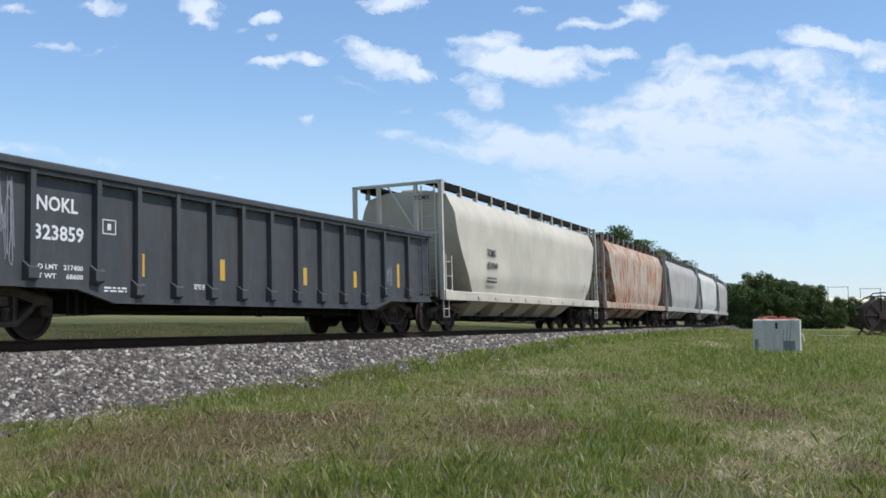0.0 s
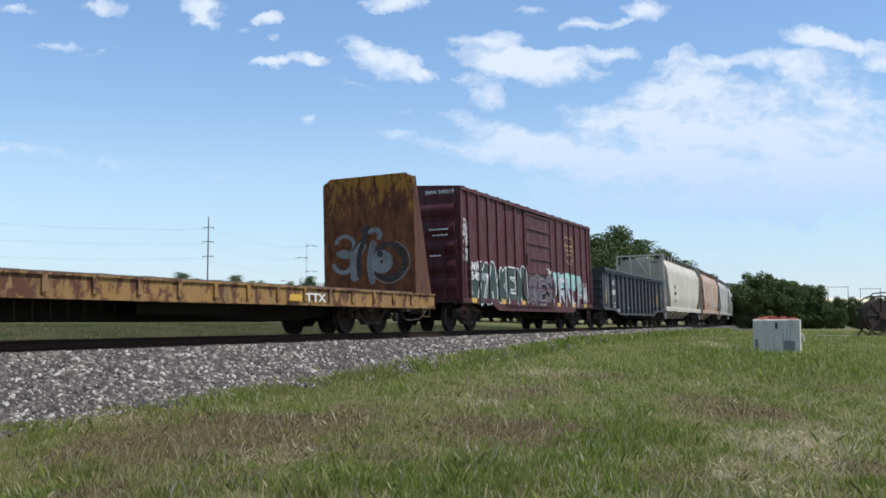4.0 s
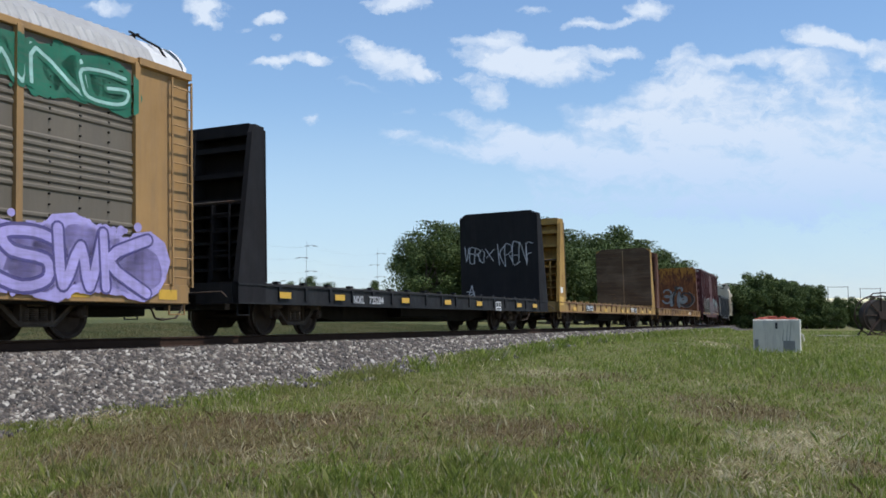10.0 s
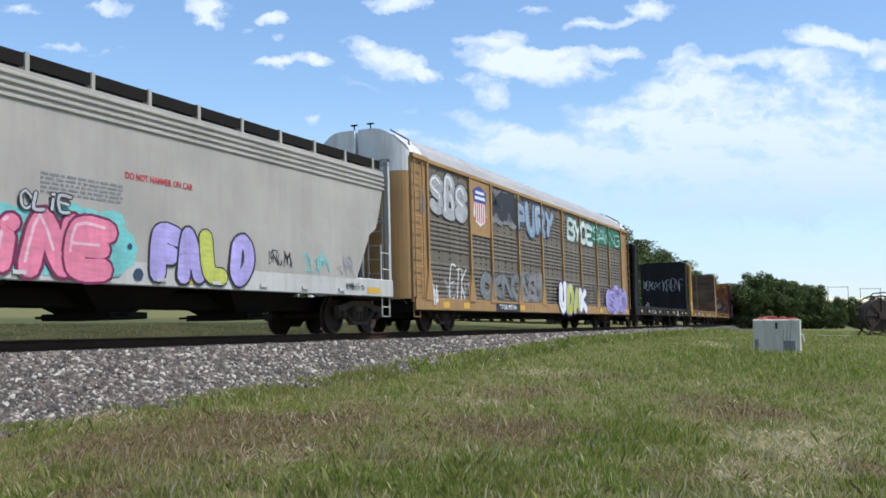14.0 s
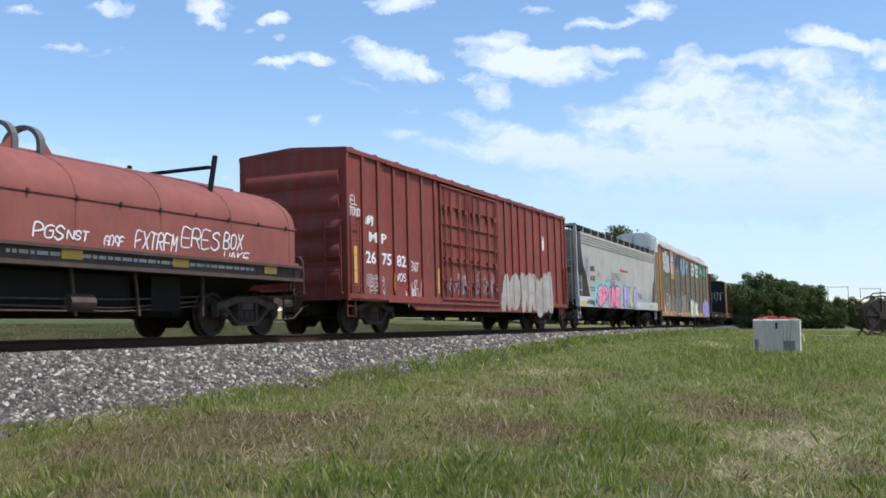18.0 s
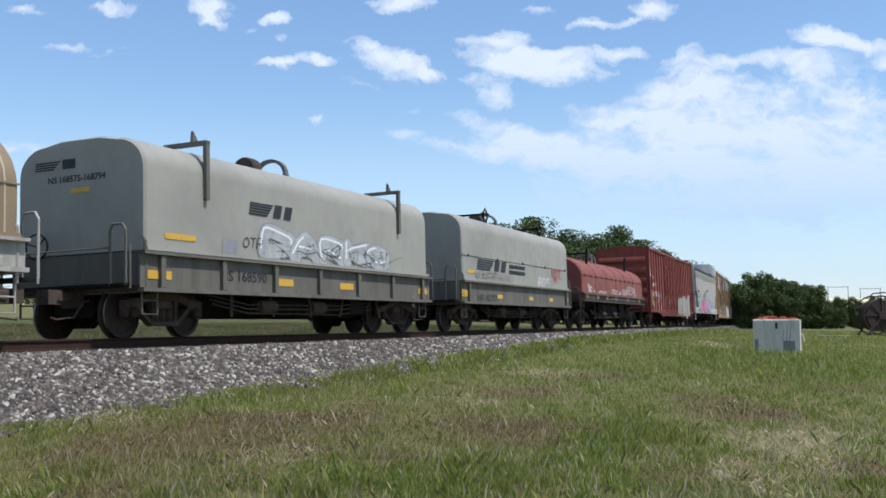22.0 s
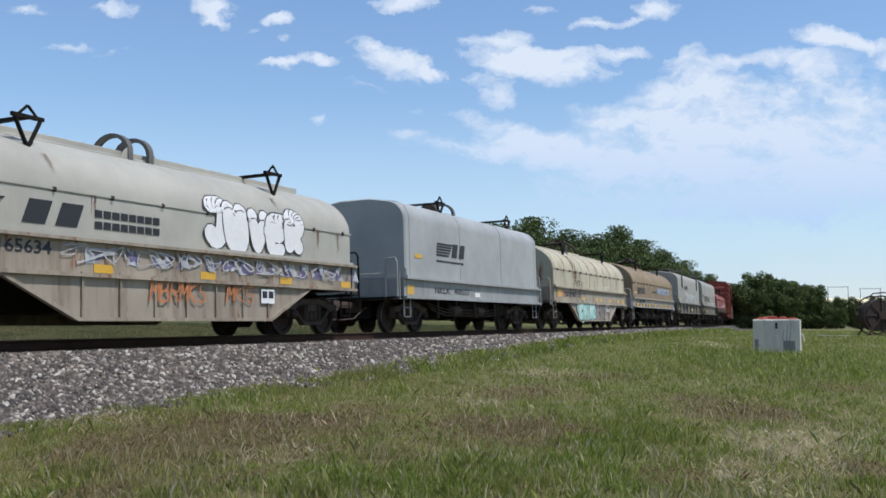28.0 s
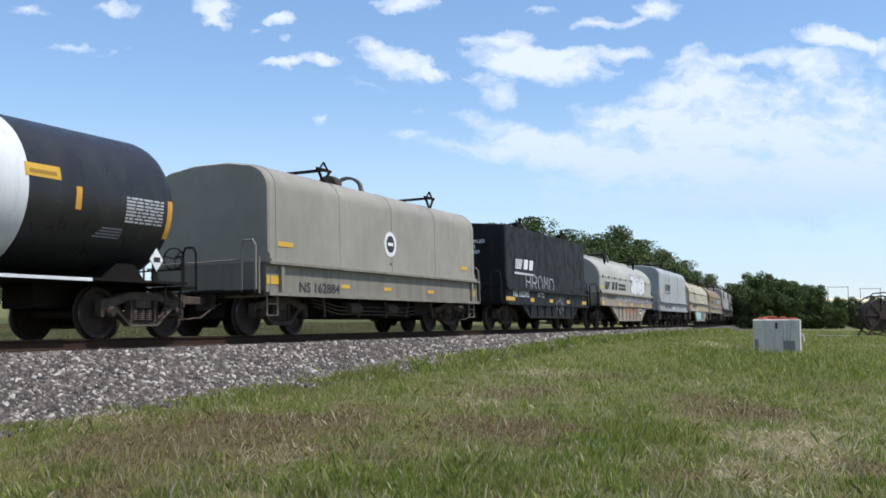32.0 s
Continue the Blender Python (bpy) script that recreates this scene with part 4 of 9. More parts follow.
    em = node(nt, "ShaderNodeEmission", Strength=CLOUD_GLOW)
    nt.links.new(mix(nt, calc("MULTIPLY", low.outputs[0], 2.0), (0.9, 0.96, 1.0), (0.42, 0.67, 1.0)), em.inputs["Color"])
    tr = nt.nodes.new("ShaderNodeBsdfTransparent")
    mx = nt.nodes.new("ShaderNodeMixShader")
    nt.links.new(cover, mx.inputs[0])
    nt.links.new(tr.outputs[0], mx.inputs[1])
    nt.links.new(em.outputs[0], mx.inputs[2])
    nt.links.new(mx.outputs[0], nt.nodes["Material Output"].inputs["Surface"])
    return m


CLOUD_GLOW = 0.95
g = Geo()
na, ne = 48, 16
for j in range(ne + 1):
    e = radians(1.5 + 34 * j / ne)
    for i in range(na + 1):
        a = radians(-48 + 96 * i / na)
        g.v.append((4200 * math.cos(e) * math.sin(a), 4200 * math.cos(e) * math.cos(a), 4200 * math.sin(e)))
g.f = [(j * (na + 1) + i, j * (na + 1) + i + 1, (j + 1) * (na + 1) + i + 1, (j + 1) * (na + 1) + i) for j in range(ne) for i in range(na)]
g.m = [0] * len(g.f)
clouds = tagged(part("backdrop_clouds", g, cloud_material(), None, smooth=True), "scattered white puffs and thin high cloud", "clouds", kind="structure")


def fill_cloud_dome():
    """Unseen broken cloud added over the remaining sky as fill light; gap at sun."""
    m, nt, bs = material("fill_clouds_around")
    vec = node(nt, "ShaderNodeTexCoord").outputs["Object"]
    cover = ramp(nt, noise_of(nt, vec, 0.0011, 8, 0.62), [(0.44, grey(0)), (0.62, grey(0.3))])
    nt.nodes.remove(bs)
    em = node(nt, "ShaderNodeEmission", Color=(0.95, 0.97, 1.0, 1), Strength=CLOUD_GLOW)
    tr = nt.nodes.new("ShaderNodeBsdfTransparent")
    mx = nt.nodes.new("ShaderNodeMixShader")
    nt.links.new(cover, mx.inputs[0])
    nt.links.new(tr.outputs[0], mx.inputs[1])
    nt.links.new(em.outputs[0], mx.inputs[2])
    nt.links.new(mx.outputs[0], nt.nodes["Material Output"].inputs["Surface"])
    c = math.cos(SUN_EL) / math.hypot(*SUN_AZ)
    to_sun = Vector((SUN_AZ[0] * c, SUN_AZ[1] * c, math.sin(SUN_EL)))
    g = Geo()
    na, ne = 72, 18
    for j in range(ne + 1):
        e = radians(2 + 87 * j / ne)
        for i in range(na):
            a = math.tau * i / na
            g.v.append((4300 * math.cos(e) * math.sin(a), 4300 * math.cos(e) * math.cos(a), 4300 * math.sin(e)))
    for j in range(ne):
        for i in range(na):
            f = (j * na + i, j * na + (i + 1) % na, (j + 1) * na + (i + 1) % na, (j + 1) * na + i)
            mid = sum((Vector(g.v[k]) for k in f), Vector()) / 4
            az = math.degrees(math.atan2(mid.x, mid.y))
            behind_sheet = abs(az) < 46 and mid.z / mid.length < math.sin(radians(34))
            if not behind_sheet and mid.normalized().angle(to_sun) > radians(15):
                g.f.append(f)
                g.m.append(0)
    return tagged(part("backdrop_clouds_around", g, m, None, smooth=True), "unseen glowing cloud added over the rest of the sky as fill light", "clouds", kind="structure")


fill_cloud_dome()
# ---------------------------------------------------------------- paints and metals of the train
M_STEEL = plain("running_gear_steel", (0.078, 0.06, 0.048), 0.85, 0.0, 0.6, 5, 0.1)
M_WHEEL = plain("wheel_steel", (0.042, 0.03, 0.024), 0.75, 0.0, 0.5, 7, 0.15)
M_TREAD = plain("polished_tread", (0.35, 0.33, 0.31), 0.3, 0.9, 0.1)
M_BLACK = paint("black_underframe", (0.015, 0.013, 0.011), 0.08, 0.3, 0.85, (0.035, 0.02, 0.013), (0.022, 0.017, 0.013), gloss=0.1)
M_RUSTY = paint("dark_rusty_steel", (0.04, 0.03, 0.024), 0.4, 0.4, 0.8, (0.09, 0.045, 0.025))
M_WHITE = plain("white_lettering", (0.72, 0.71, 0.68), 0.6, 0, 0.12, 9)
M_INK = plain("black_lettering", (0.025, 0.025, 0.028), 0.6, 0, 0.2, 9)
M_YEL = plain("yellow_reflector", (0.58, 0.34, 0.035), 0.4, 0, 0.15, 9)
M_SILVER = spray("silver_spray", (0.5, 0.5, 0.5))
M_PINK = spray("pink_spray", (0.75, 0.22, 0.32))
M_TEAL = spray("teal_spray", (0.2, 0.55, 0.52))
M_AQUA = spray("pale_aqua_spray", (0.42, 0.66, 0.58))
M_GREENG = spray("green_spray", (0.03, 0.17, 0.1))
M_DARKGREEN = spray("dark_green_spray", (0.045, 0.075, 0.06))
M_VIOLET = spray("violet_spray", (0.09, 0.075, 0.22))
M_LILAC = spray("lilac_spray", (0.42, 0.36, 0.68))
M_LIME = spray("lime_spray", (0.5, 0.52, 0.1))
M_BLUE = plain("navy_paint", (0.03, 0.05, 0.24), 0.5, 0, 0.15)
M_NAVYG = spray("navy_spray", (0.05, 0.065, 0.13), 0.5)
M_RED = spray("red_spray", (0.5, 0.05, 0.06))
M_GREYG = spray("grey_spray", (0.27, 0.27, 0.29))
M_ORANGE = spray("orange_spray", (0.55, 0.2, 0.07))
TRAIN = "cars of the freight train"
MOVING, WHEELSETS = [], []
WHEEL_R = 0.445


# ---------------------------------------------------------------- marks on the cars
def text(parent, body, height, x, z, mat=None, y=-1.506, width=None, rear=False, name="lettering"):
    """Lettering on the near side, or on the rear end, from its lower left corner."""
    cu = bpy.data.curves.new("letters", "FONT")
    cu.body, cu.size, cu.extrude, cu.resolution_u = body, height / 0.69, 0.0015, 2
    cu.offset = height * 0.028
    tmp = bpy.data.objects.new("letters", cu)
    me = bpy.data.meshes.new_from_object(tmp)
    bpy.data.objects.remove(tmp)
    me.materials.clear()
    me.materials.append(mat or M_WHITE)
    ext = max((v.co.x for v in me.vertices), default=1)
    k = (width / ext) if width else 1.0
    ux, uy, uz = unit_of(parent)
    for v in me.vertices:
        v.co.x *= k * (uy if rear else ux)
        v.co.y *= uz
    at = pose(x * ux, y * uy, z * uz, 90, 0, -90 if rear else 0)
    return part(name, me, mat, parent, at=at)


def bars(parent, rows, mat, y=-1.506, name="lettering", rear_x=None):
    """Unreadable small print: thin bars (x0, x1, z0, z1)."""
    g = Geo()
    for x0, x1, z0, z1 in rows:
        if rear_x is None:
            g.box(x0, x1, y, y + 0.003, z0, z1)
        else:
            g.box(rear_x - 0.003, rear_x, x0, x1, z0, z1)
    return part(name, g, mat, parent)


def small_print(parent, x0, x1, z0, z1, n, mat, seed, y=-1.506):
    rnd = random.Random(seed)
    rows, h = [], (z1 - z0) / n
    for i in range(n):
        x = x0
        while x < x1 - 0.03:
            w = rnd.uniform(0.05, 0.22)
            rows.append((x, min(x + w, x1), z0 + i * h, z0 + i * h + h * 0.55))
            x += w + 0.04
    return bars(parent, rows, mat, y)


def reflector(parent, x0, x1, z0, z1, y=-1.506, mat=None):
    return part("reflector", Geo().box(x0, x1, y - 0.002, y + 0.003, z0, z1), mat or M_YEL, parent)


def ribbon(g, pts, w, y, slot):
    """A flat painted stroke with round joints on a plane of constant y."""
    g.slot = slot
    for i in range(len(pts) - 1):
        (x0, z0), (x1, z1) = pts[i], pts[i + 1]
        d = math.hypot(x1 - x0, z1 - z0) or 1
        nx, nz = -(z1 - z0) / d * w / 2, (x1 - x0) / d * w / 2
        g.add([(x0 - nx, y, z0 - nz), (x1 - nx, y, z1 - nz), (x1 + nx, y, z1 + nz), (x0 + nx, y, z0 + nz)], [(0, 1, 2, 3)])
        y -= 0.00002
    for x, z in pts:
        g.add([(x + math.cos(k * math.tau / 9) * w / 2, y, z + math.sin(k * math.tau / 9) * w / 2) for k in range(9)], [tuple(range(9))])
        y -= 0.00002


def smooth_path(pts, n=4):
    """A rounded line through points."""
    p = [pts[0]] + list(pts) + [pts[-1]]
    out = []
    for i in range(1, len(p) - 2):
        for j in range(n):
            t = j / n
            out.append(tuple(0.5 * (2 * p[i][c] + (p[i + 1][c] - p[i - 1][c]) * t + (2 * p[i - 1][c] - 5 * p[i][c] + 4 * p[i + 1][c] - p[i + 2][c]) * t * t
                                    + (3 * p[i][c] - p[i - 1][c] - 3 * p[i + 1][c] + p[i + 2][c]) * t ** 3) for c in (0, 1)))
    return out + [pts[-1]]


def bubble(cx, cz, rx, rz, rnd, n=20):
    """A lumpy rounded outline."""
    p, q, e = rnd.uniform(0, 6), rnd.uniform(0, 6), rnd.uniform(0.6, 0.85)
    out = []
    for i in range(n):
        a = math.tau * i / n
        r = 1 + 0.09 * math.sin(2 * a + p) + 0.09 * math.sin(3 * a + q)
        c, s = math.cos(a), math.sin(a)
        out.append((cx + rx * r * math.copysign(abs(c) ** e, c), cz + rz * min(r, 1.05) * math.copysign(abs(s) ** e, s)))
    return out


def shard(cx, cz, rx, rz, rnd):
    """A slanting jagged outline with a hooked corner."""
    k = rnd.choice((-1, 1))
    base = [(-0.7, -1), (0.1, -0.85), (0.0, -0.2), (0.75, -0.6), (1.0, 0.2), (0.5, 0.35), (0.65, 1.0), (-0.2, 0.8), (-0.15, 0.25), (-0.9, 0.55), (-1.0, -0.3)]
    return [(cx + rx * (k * a + 0.2 * b + rnd.uniform(-0.12, 0.12)), cz + rz * (b + rnd.uniform(-0.1, 0.1)) * 0.95) for a, b in base]


def graffiti(parent, x0, x1, z0, z1, n, seed, fill, edge, y=-1.504, thick=0.3, ribs=(), depth=0.0, back=None, label="spray-painted tag of interlocking forms", hood=None):
    """Overlapping outlined forms that spell nothing; hood: (zs, zt, half width) of a round cover that they follow."""
    rnd = random.Random(seed)
    g = Geo()
    mats = [edge, fill, back or edge]
    w, h = (x1 - x0) / n, z1 - z0
    line = max(0.022, min(w, h) * 0.07)
    if back:
        pts = [(x0 + (x1 - x0) * k / 9 + rnd.uniform(-.1, .1), z0 + h * rnd.uniform(0.3, 0.7)) for k in range(10)]
        for k in range(9):
            ribbon(g, [pts[k], pts[k + 1]], h * rnd.uniform(0.7, 0.98), y + 0.0015, 2)
        for k in range(14):
            x, z, r = rnd.uniform(x0, x1), z0 + rnd.choice((0.02, 0.1, 0.95, 1.0)) * h, rnd.uniform(0.03, 0.09)
            ribbon(g, [(x, z)], 2 * r, y + 0.001, 2)
    for k in range(n):
        cx, cz = x0 + w * (k + 0.5) + rnd.uniform(-0.1, 0.1) * w, (z0 + z1) / 2 + rnd.uniform(-0.06, 0.06) * h
        rx, rz = w * rnd.uniform(0.55, 0.75), h * rnd.uniform(0.4, 0.5)
        out = bubble(cx, cz, rx, rz, rnd) if seed % 2 == 0 else shard(cx, cz, rx, rz, rnd)
        yk = y - k * 0.001
        g.slot = 2 if back and k % 3 == 0 else 1
        g.add([(px, yk, pz) for px, pz in out], [tuple(range(len(out)))])
        ribbon(g, out + out[:1], line, yk - 0.0003, 0)
        for i in range(rnd.randint(2, 3)):
            a = rnd.uniform(-0.5, 0.5)
            if seed % 2 == 0:
                pts = [(cx + rx * (a - 0.06), cz + rz * rnd.uniform(-0.8, -0.3)), (cx + rx * a, cz + rz * rnd.uniform(-0.1, 0.2)), (cx + rx * (a + rnd.uniform(-0.2, 0.3)), cz + rz * rnd.uniform(0.3, 0.75))]
                pts = smooth_path(pts[:rnd.randint(2, 3)], 3)
            else:
                pts = [(cx + rx * rnd.uniform(-0.6, 0.6), cz + rz * rnd.uniform(-0.6, 0.6)) for _ in range(2)]
            ribbon(g, pts, line * rnd.uniform(0.8, 1.5), yk - 0.0006, 0)
    if hood:
        zs, zt, hw = hood
        g.v = [(x, yy + hw * (1 - math.sqrt(max(0.0, 1 - (max(0.0, z - zs) / (zt - zs)) ** 2))), z) for x, yy, z in g.v]
    if ribs:
        g = drape(g, ribs, depth)
    return part("graffiti", g, mats, parent, label)


# letter skeletons in a unit square, stroke by stroke
STROKES = {
    "A": [[(0, 0), (0.5, 1), (1, 0)], [(0.22, 0.36), (0.78, 0.36)]],
    "B": [[(0, 0), (0, 1), (0.72, 1), (0.86, 0.78), (0.62, 0.53), (0, 0.53)], [(0.62, 0.53), (1, 0.3), (0.8, 0), (0, 0)]],
    "C": [[(1, 0.85), (0.6, 1), (0.1, 0.8), (0, 0.4), (0.2, 0.05), (0.7, 0), (1, 0.2)]],
    "D": [[(0, 0), (0, 1), (0.62, 1), (1, 0.7), (1, 0.3), (0.62, 0), (0, 0)]],
    "E": [[(1, 1), (0, 1), (0, 0), (1, 0)], [(0, 0.52), (0.8, 0.52)]],
    "F": [[(1, 1), (0, 1), (0, 0)], [(0, 0.52), (0.75, 0.52)]],
    "G": [[(1, 0.85), (0.6, 1), (0.1, 0.8), (0, 0.4), (0.2, 0.05), (0.7, 0), (1, 0.2), (1, 0.5), (0.55, 0.5)]],
    "H": [[(0, 0), (0, 1)], [(1, 0), (1, 1)], [(0, 0.5), (1, 0.5)]],
    "I": [[(0.5, 0), (0.5, 0.72)], [(0.5, 1.0), (0.54, 1.02)]],
    "J": [[(0.15, 1), (0.9, 1), (0.9, 0.2), (0.5, 0), (0, 0.2)]],
    "K": [[(0, 0), (0, 1)], [(1, 1), (0.05, 0.5), (1, 0)]],
    "L": [[(0, 1), (0, 0), (0.9, 0)]],
    "M": [[(0, 0), (0.1, 1), (0.5, 0.4), (0.9, 1), (1, 0)]],
    "N": [[(0, 0), (0, 1), (1, 0), (1, 1)]],
    "O": [[(0.5, 1), (0.12, 0.85), (0, 0.5), (0.12, 0.15), (0.5, 0), (0.88, 0.15), (1, 0.5), (0.88, 0.85), (0.5, 1)]],
    "P": [[(0, 0), (0, 1), (0.75, 1), (1, 0.75), (0.75, 0.48), (0, 0.48)]],
    "R": [[(0, 0), (0, 1), (0.75, 1), (1, 0.75), (0.75, 0.5), (0, 0.5)], [(0.4, 0.5), (1, 0)]],
    "S": [[(1, 0.82), (0.6, 1), (0.1, 0.85), (0.15, 0.6), (0.82, 0.42), (0.95, 0.15), (0.5, 0), (0, 0.12)]],
    "T": [[(0, 1), (1, 1)], [(0.5, 1), (0.45, 0)]],
    "U": [[(0, 1), (0, 0.25), (0.3, 0), (0.7, 0), (1, 0.25), (1, 1)]],
    "V": [[(0, 1), (0.5, 0), (1, 1)]],
    "W": [[(0, 1), (0.25, 0), (0.5, 0.7), (0.75, 0), (1, 1)]],
    "X": [[(0, 0), (1, 1)], [(0, 1), (1, 0)]],
    "Y": [[(0, 1), (0.5, 0.5), (1, 1)], [(0.5, 0.5), (0.4, 0)]],
    "Z": [[(0, 1), (1, 1), (0, 0), (1, 0)]],
}


def piece(parent, word, x0, x1, z0, z1, fills, edge, y=-1.504, thick=0.16, line=0.04, ribs=(), depth=0.0, back=None, seed=0, lean=0.0, hood=None, shine=None, soft=True,
          label="sprayed block letters with a dark outline"):
    """Thick sprayed letters with an outline; fills: one colour a letter, in turn; back: a cloud of colour behind; shine: thin highlights."""
    rnd = random.Random(seed)
    g = Geo()
    mats = [edge] + list(fills) + [back or edge, shine or edge]
    n, w, h = len(word), (x1 - x0) / len(word), z1 - z0
    inset = thick / 2 + line
    if back:
        pts = [(x0 + (x1 - x0) * k / 11 + rnd.uniform(-0.1, 0.1), z0 + h * rnd.uniform(0.35, 0.65)) for k in range(12)]
        for k in range(11):
            ribbon(g, [pts[k], pts[k + 1]], h * rnd.uniform(0.75, 1.1), y + 0.0016, len(mats) - 2)
        for k in range(22):
            ribbon(g, [(rnd.uniform(x0 - 0.1, x1 + 0.1), z0 + rnd.choice((-0.02, 0.06, 0.98, 1.06)) * h)], 2 * rnd.uniform(0.03, 0.1), y + 0.0015, len(mats) - 2)
    for k, c in enumerate(word):
        wide, tall, sway = w * 1.22 - 2 * inset, h * rnd.uniform(0.9, 1.06) - 2 * inset, rnd.uniform(-0.05, 0.05) * h
        tip = rnd.uniform(-0.08, 0.08)
        cx = x0 + w * k - w * 0.11 + inset
        lines = []
        for stroke in STROKES[c]:
            pts = [(cx + wide * a + (lean + tip) * h * b + rnd.uniform(-0.07, 0.07) * w, z0 + inset + sway + tall * b + rnd.uniform(-0.04, 0.04) * h) for a, b in stroke]
            lines.append(smooth_path(pts, 3) if soft and len(pts) > 2 else pts)
        yk = y - k * 0.0022
        wides = [thick * rnd.uniform(0.85, 1.25) for _ in lines]
        for pts, tk in zip(lines, wides):
            ribbon(g, pts, tk + 2 * line * rnd.uniform(0.8, 1.3), yk, 0)
        for pts, tk in zip(lines, wides):
            ribbon(g, pts, tk, yk - 0.001, 1 + k % len(fills))
        if shine:
            for pts in lines:
                ribbon(g, [(a - thick * 0.22, b + thick * 0.2) for a, b in pts[:max(2, len(pts) * 2 // 3)]], thick * 0.16, yk - 0.0017, len(mats) - 1)
    if hood:
        zs, zt, hw = hood
        g.v = [(x, yy + hw * (1 - math.sqrt(max(0.0, 1 - (max(0.0, z - zs) / (zt - zs)) ** 2))), z) for x, yy, z in g.v]
    if ribs:
        g = drape(g, ribs, depth)
    return part("graffiti", g, mats, parent, label)


def tag_line(parent, word, x0, x1, z0, z1, mat, w=0.025, y=-1.507, seed=0, lean=0.15, label="thin sprayed tag"):
    """A word written with one thin line a stroke."""
    rnd = random.Random(seed)
    g, n, h = Geo(), len(word), z1 - z0
    step = (x1 - x0) / n
    for k, c in enumerate(word):
        for stroke in STROKES.get(c, ()):
            pts = [(x0 + step * (k + 0.1 + 0.78 * a) + lean * h * b + rnd.uniform(-0.05, 0.05) * step, z0 + h * b + rnd.uniform(-0.07, 0.07) * h) for a, b in stroke]
            ribbon(g, smooth_path(pts, 3) if len(pts) > 2 else pts, w * rnd.uniform(0.8, 1.2), y - k * 0.0008, 0)
    return part("graffiti", g, mat, parent, label)


def drape(g, ribs, depth):
    """Lay a flat painted mesh over raised ribs (x0, x1) that stand out by depth."""
    me = bpy.data.meshes.new("d")
    me.from_pydata(g.v, [], g.f)
    me.polygons.foreach_set("material_index", g.m)
    b = bmesh.new()
    b.from_mesh(me)
    bpy.data.meshes.remove(me)
    for x0, x1 in ribs:
        for x in (x0, x1):
            bmesh.ops.bisect_plane(b, geom=b.verts[:] + b.edges[:] + b.faces[:], plane_co=(x, 0, 0), plane_no=(1, 0, 0))
    out = Geo()
    for f in b.faces:
        cx = f.calc_center_median().x
        dy = -depth if any(x0 < cx < x1 for x0, x1 in ribs) else 0.0
        out.slot = f.material_index
        out.add([(v.co.x, v.co.y + dy, v.co.z) for v in f.verts], [tuple(range(len(f.verts)))])
    b.free()
    return out


def scribble(parent, x0, x1, z0, z1, seed, mat, w=0.03, y=-1.507, n=None, label="quick sprayed scrawl"):
    """A thin handwritten scrawl that forms no word."""
    rnd = random.Random(seed)
    g = Geo()
    n = int((n or max(2, int((x1 - x0) / max(0.12, (z1 - z0) * 0.4)))) * 1.6) + 1
    w = w * 0.72
    for k in range(n):
        cx = x0 + (x1 - x0) * (k + 0.5) / n
        hw = (x1 - x0) / n * 0.95
        pts = smooth_path([(cx + rnd.uniform(-hw, hw), rnd.uniform(z0, z1)) for _ in range(rnd.randint(4, 7))], 4)
        ribbon(g, pts, w * rnd.uniform(0.7, 1.2), y - k * 0.0008, 0)
    return part("graffiti", g, mat, parent, label)


# ---------------------------------------------------------------- running gear
def wheelset_mesh():
    g = Geo()
    for k in (1, -1):
        prof = [(0.09, 0.70), (0.16, 0.69), (0.32, 0.735), (0.355, 0.70), (0.425, 0.70), (0.452, 0.705), (0.45, 0.728), (0.424, 0.745), (0.42, 0.845), (0.36, 0.845), (0.325, 0.79), (0.17, 0.835), (0.09, 0.86)]
        g.slot = 0
        g.lathe([(r * 1.06, o * k) for r, o in prof], 30)
        g.slot = 1
        g.lathe([(0.4465, 0.75 * k), (0.4465, 0.838 * k)], 30)
        g.f, g.m = g.f[:-2], g.m[:-2]
        g.slot = 0
        g.lathe([(0.085, 0.86 * k), (0.085, 0.98 * k), (0.105, 0.99 * k), (0.105, 1.15 * k), (0.07, 1.19 * k), (0.0, 1.19 * k)], 14)
        for a in range(3):
            c, s = 0.055 * math.cos(a * math.tau / 3), 0.055 * math.sin(a * math.tau / 3)
            g.box(c - 0.013, c + 0.013, min(1.19 * k, 1.205 * k), max(1.19 * k, 1.205 * k), s - 0.013, s + 0.013)
    g.lathe([(0.0, -0.71), (0.085, -0.71), (0.075, 0), (0.085, 0.71), (0.0, 0.71)], 12)
    return g.mesh("wheelset", [M_WHEEL, M_TREAD], smooth=True)


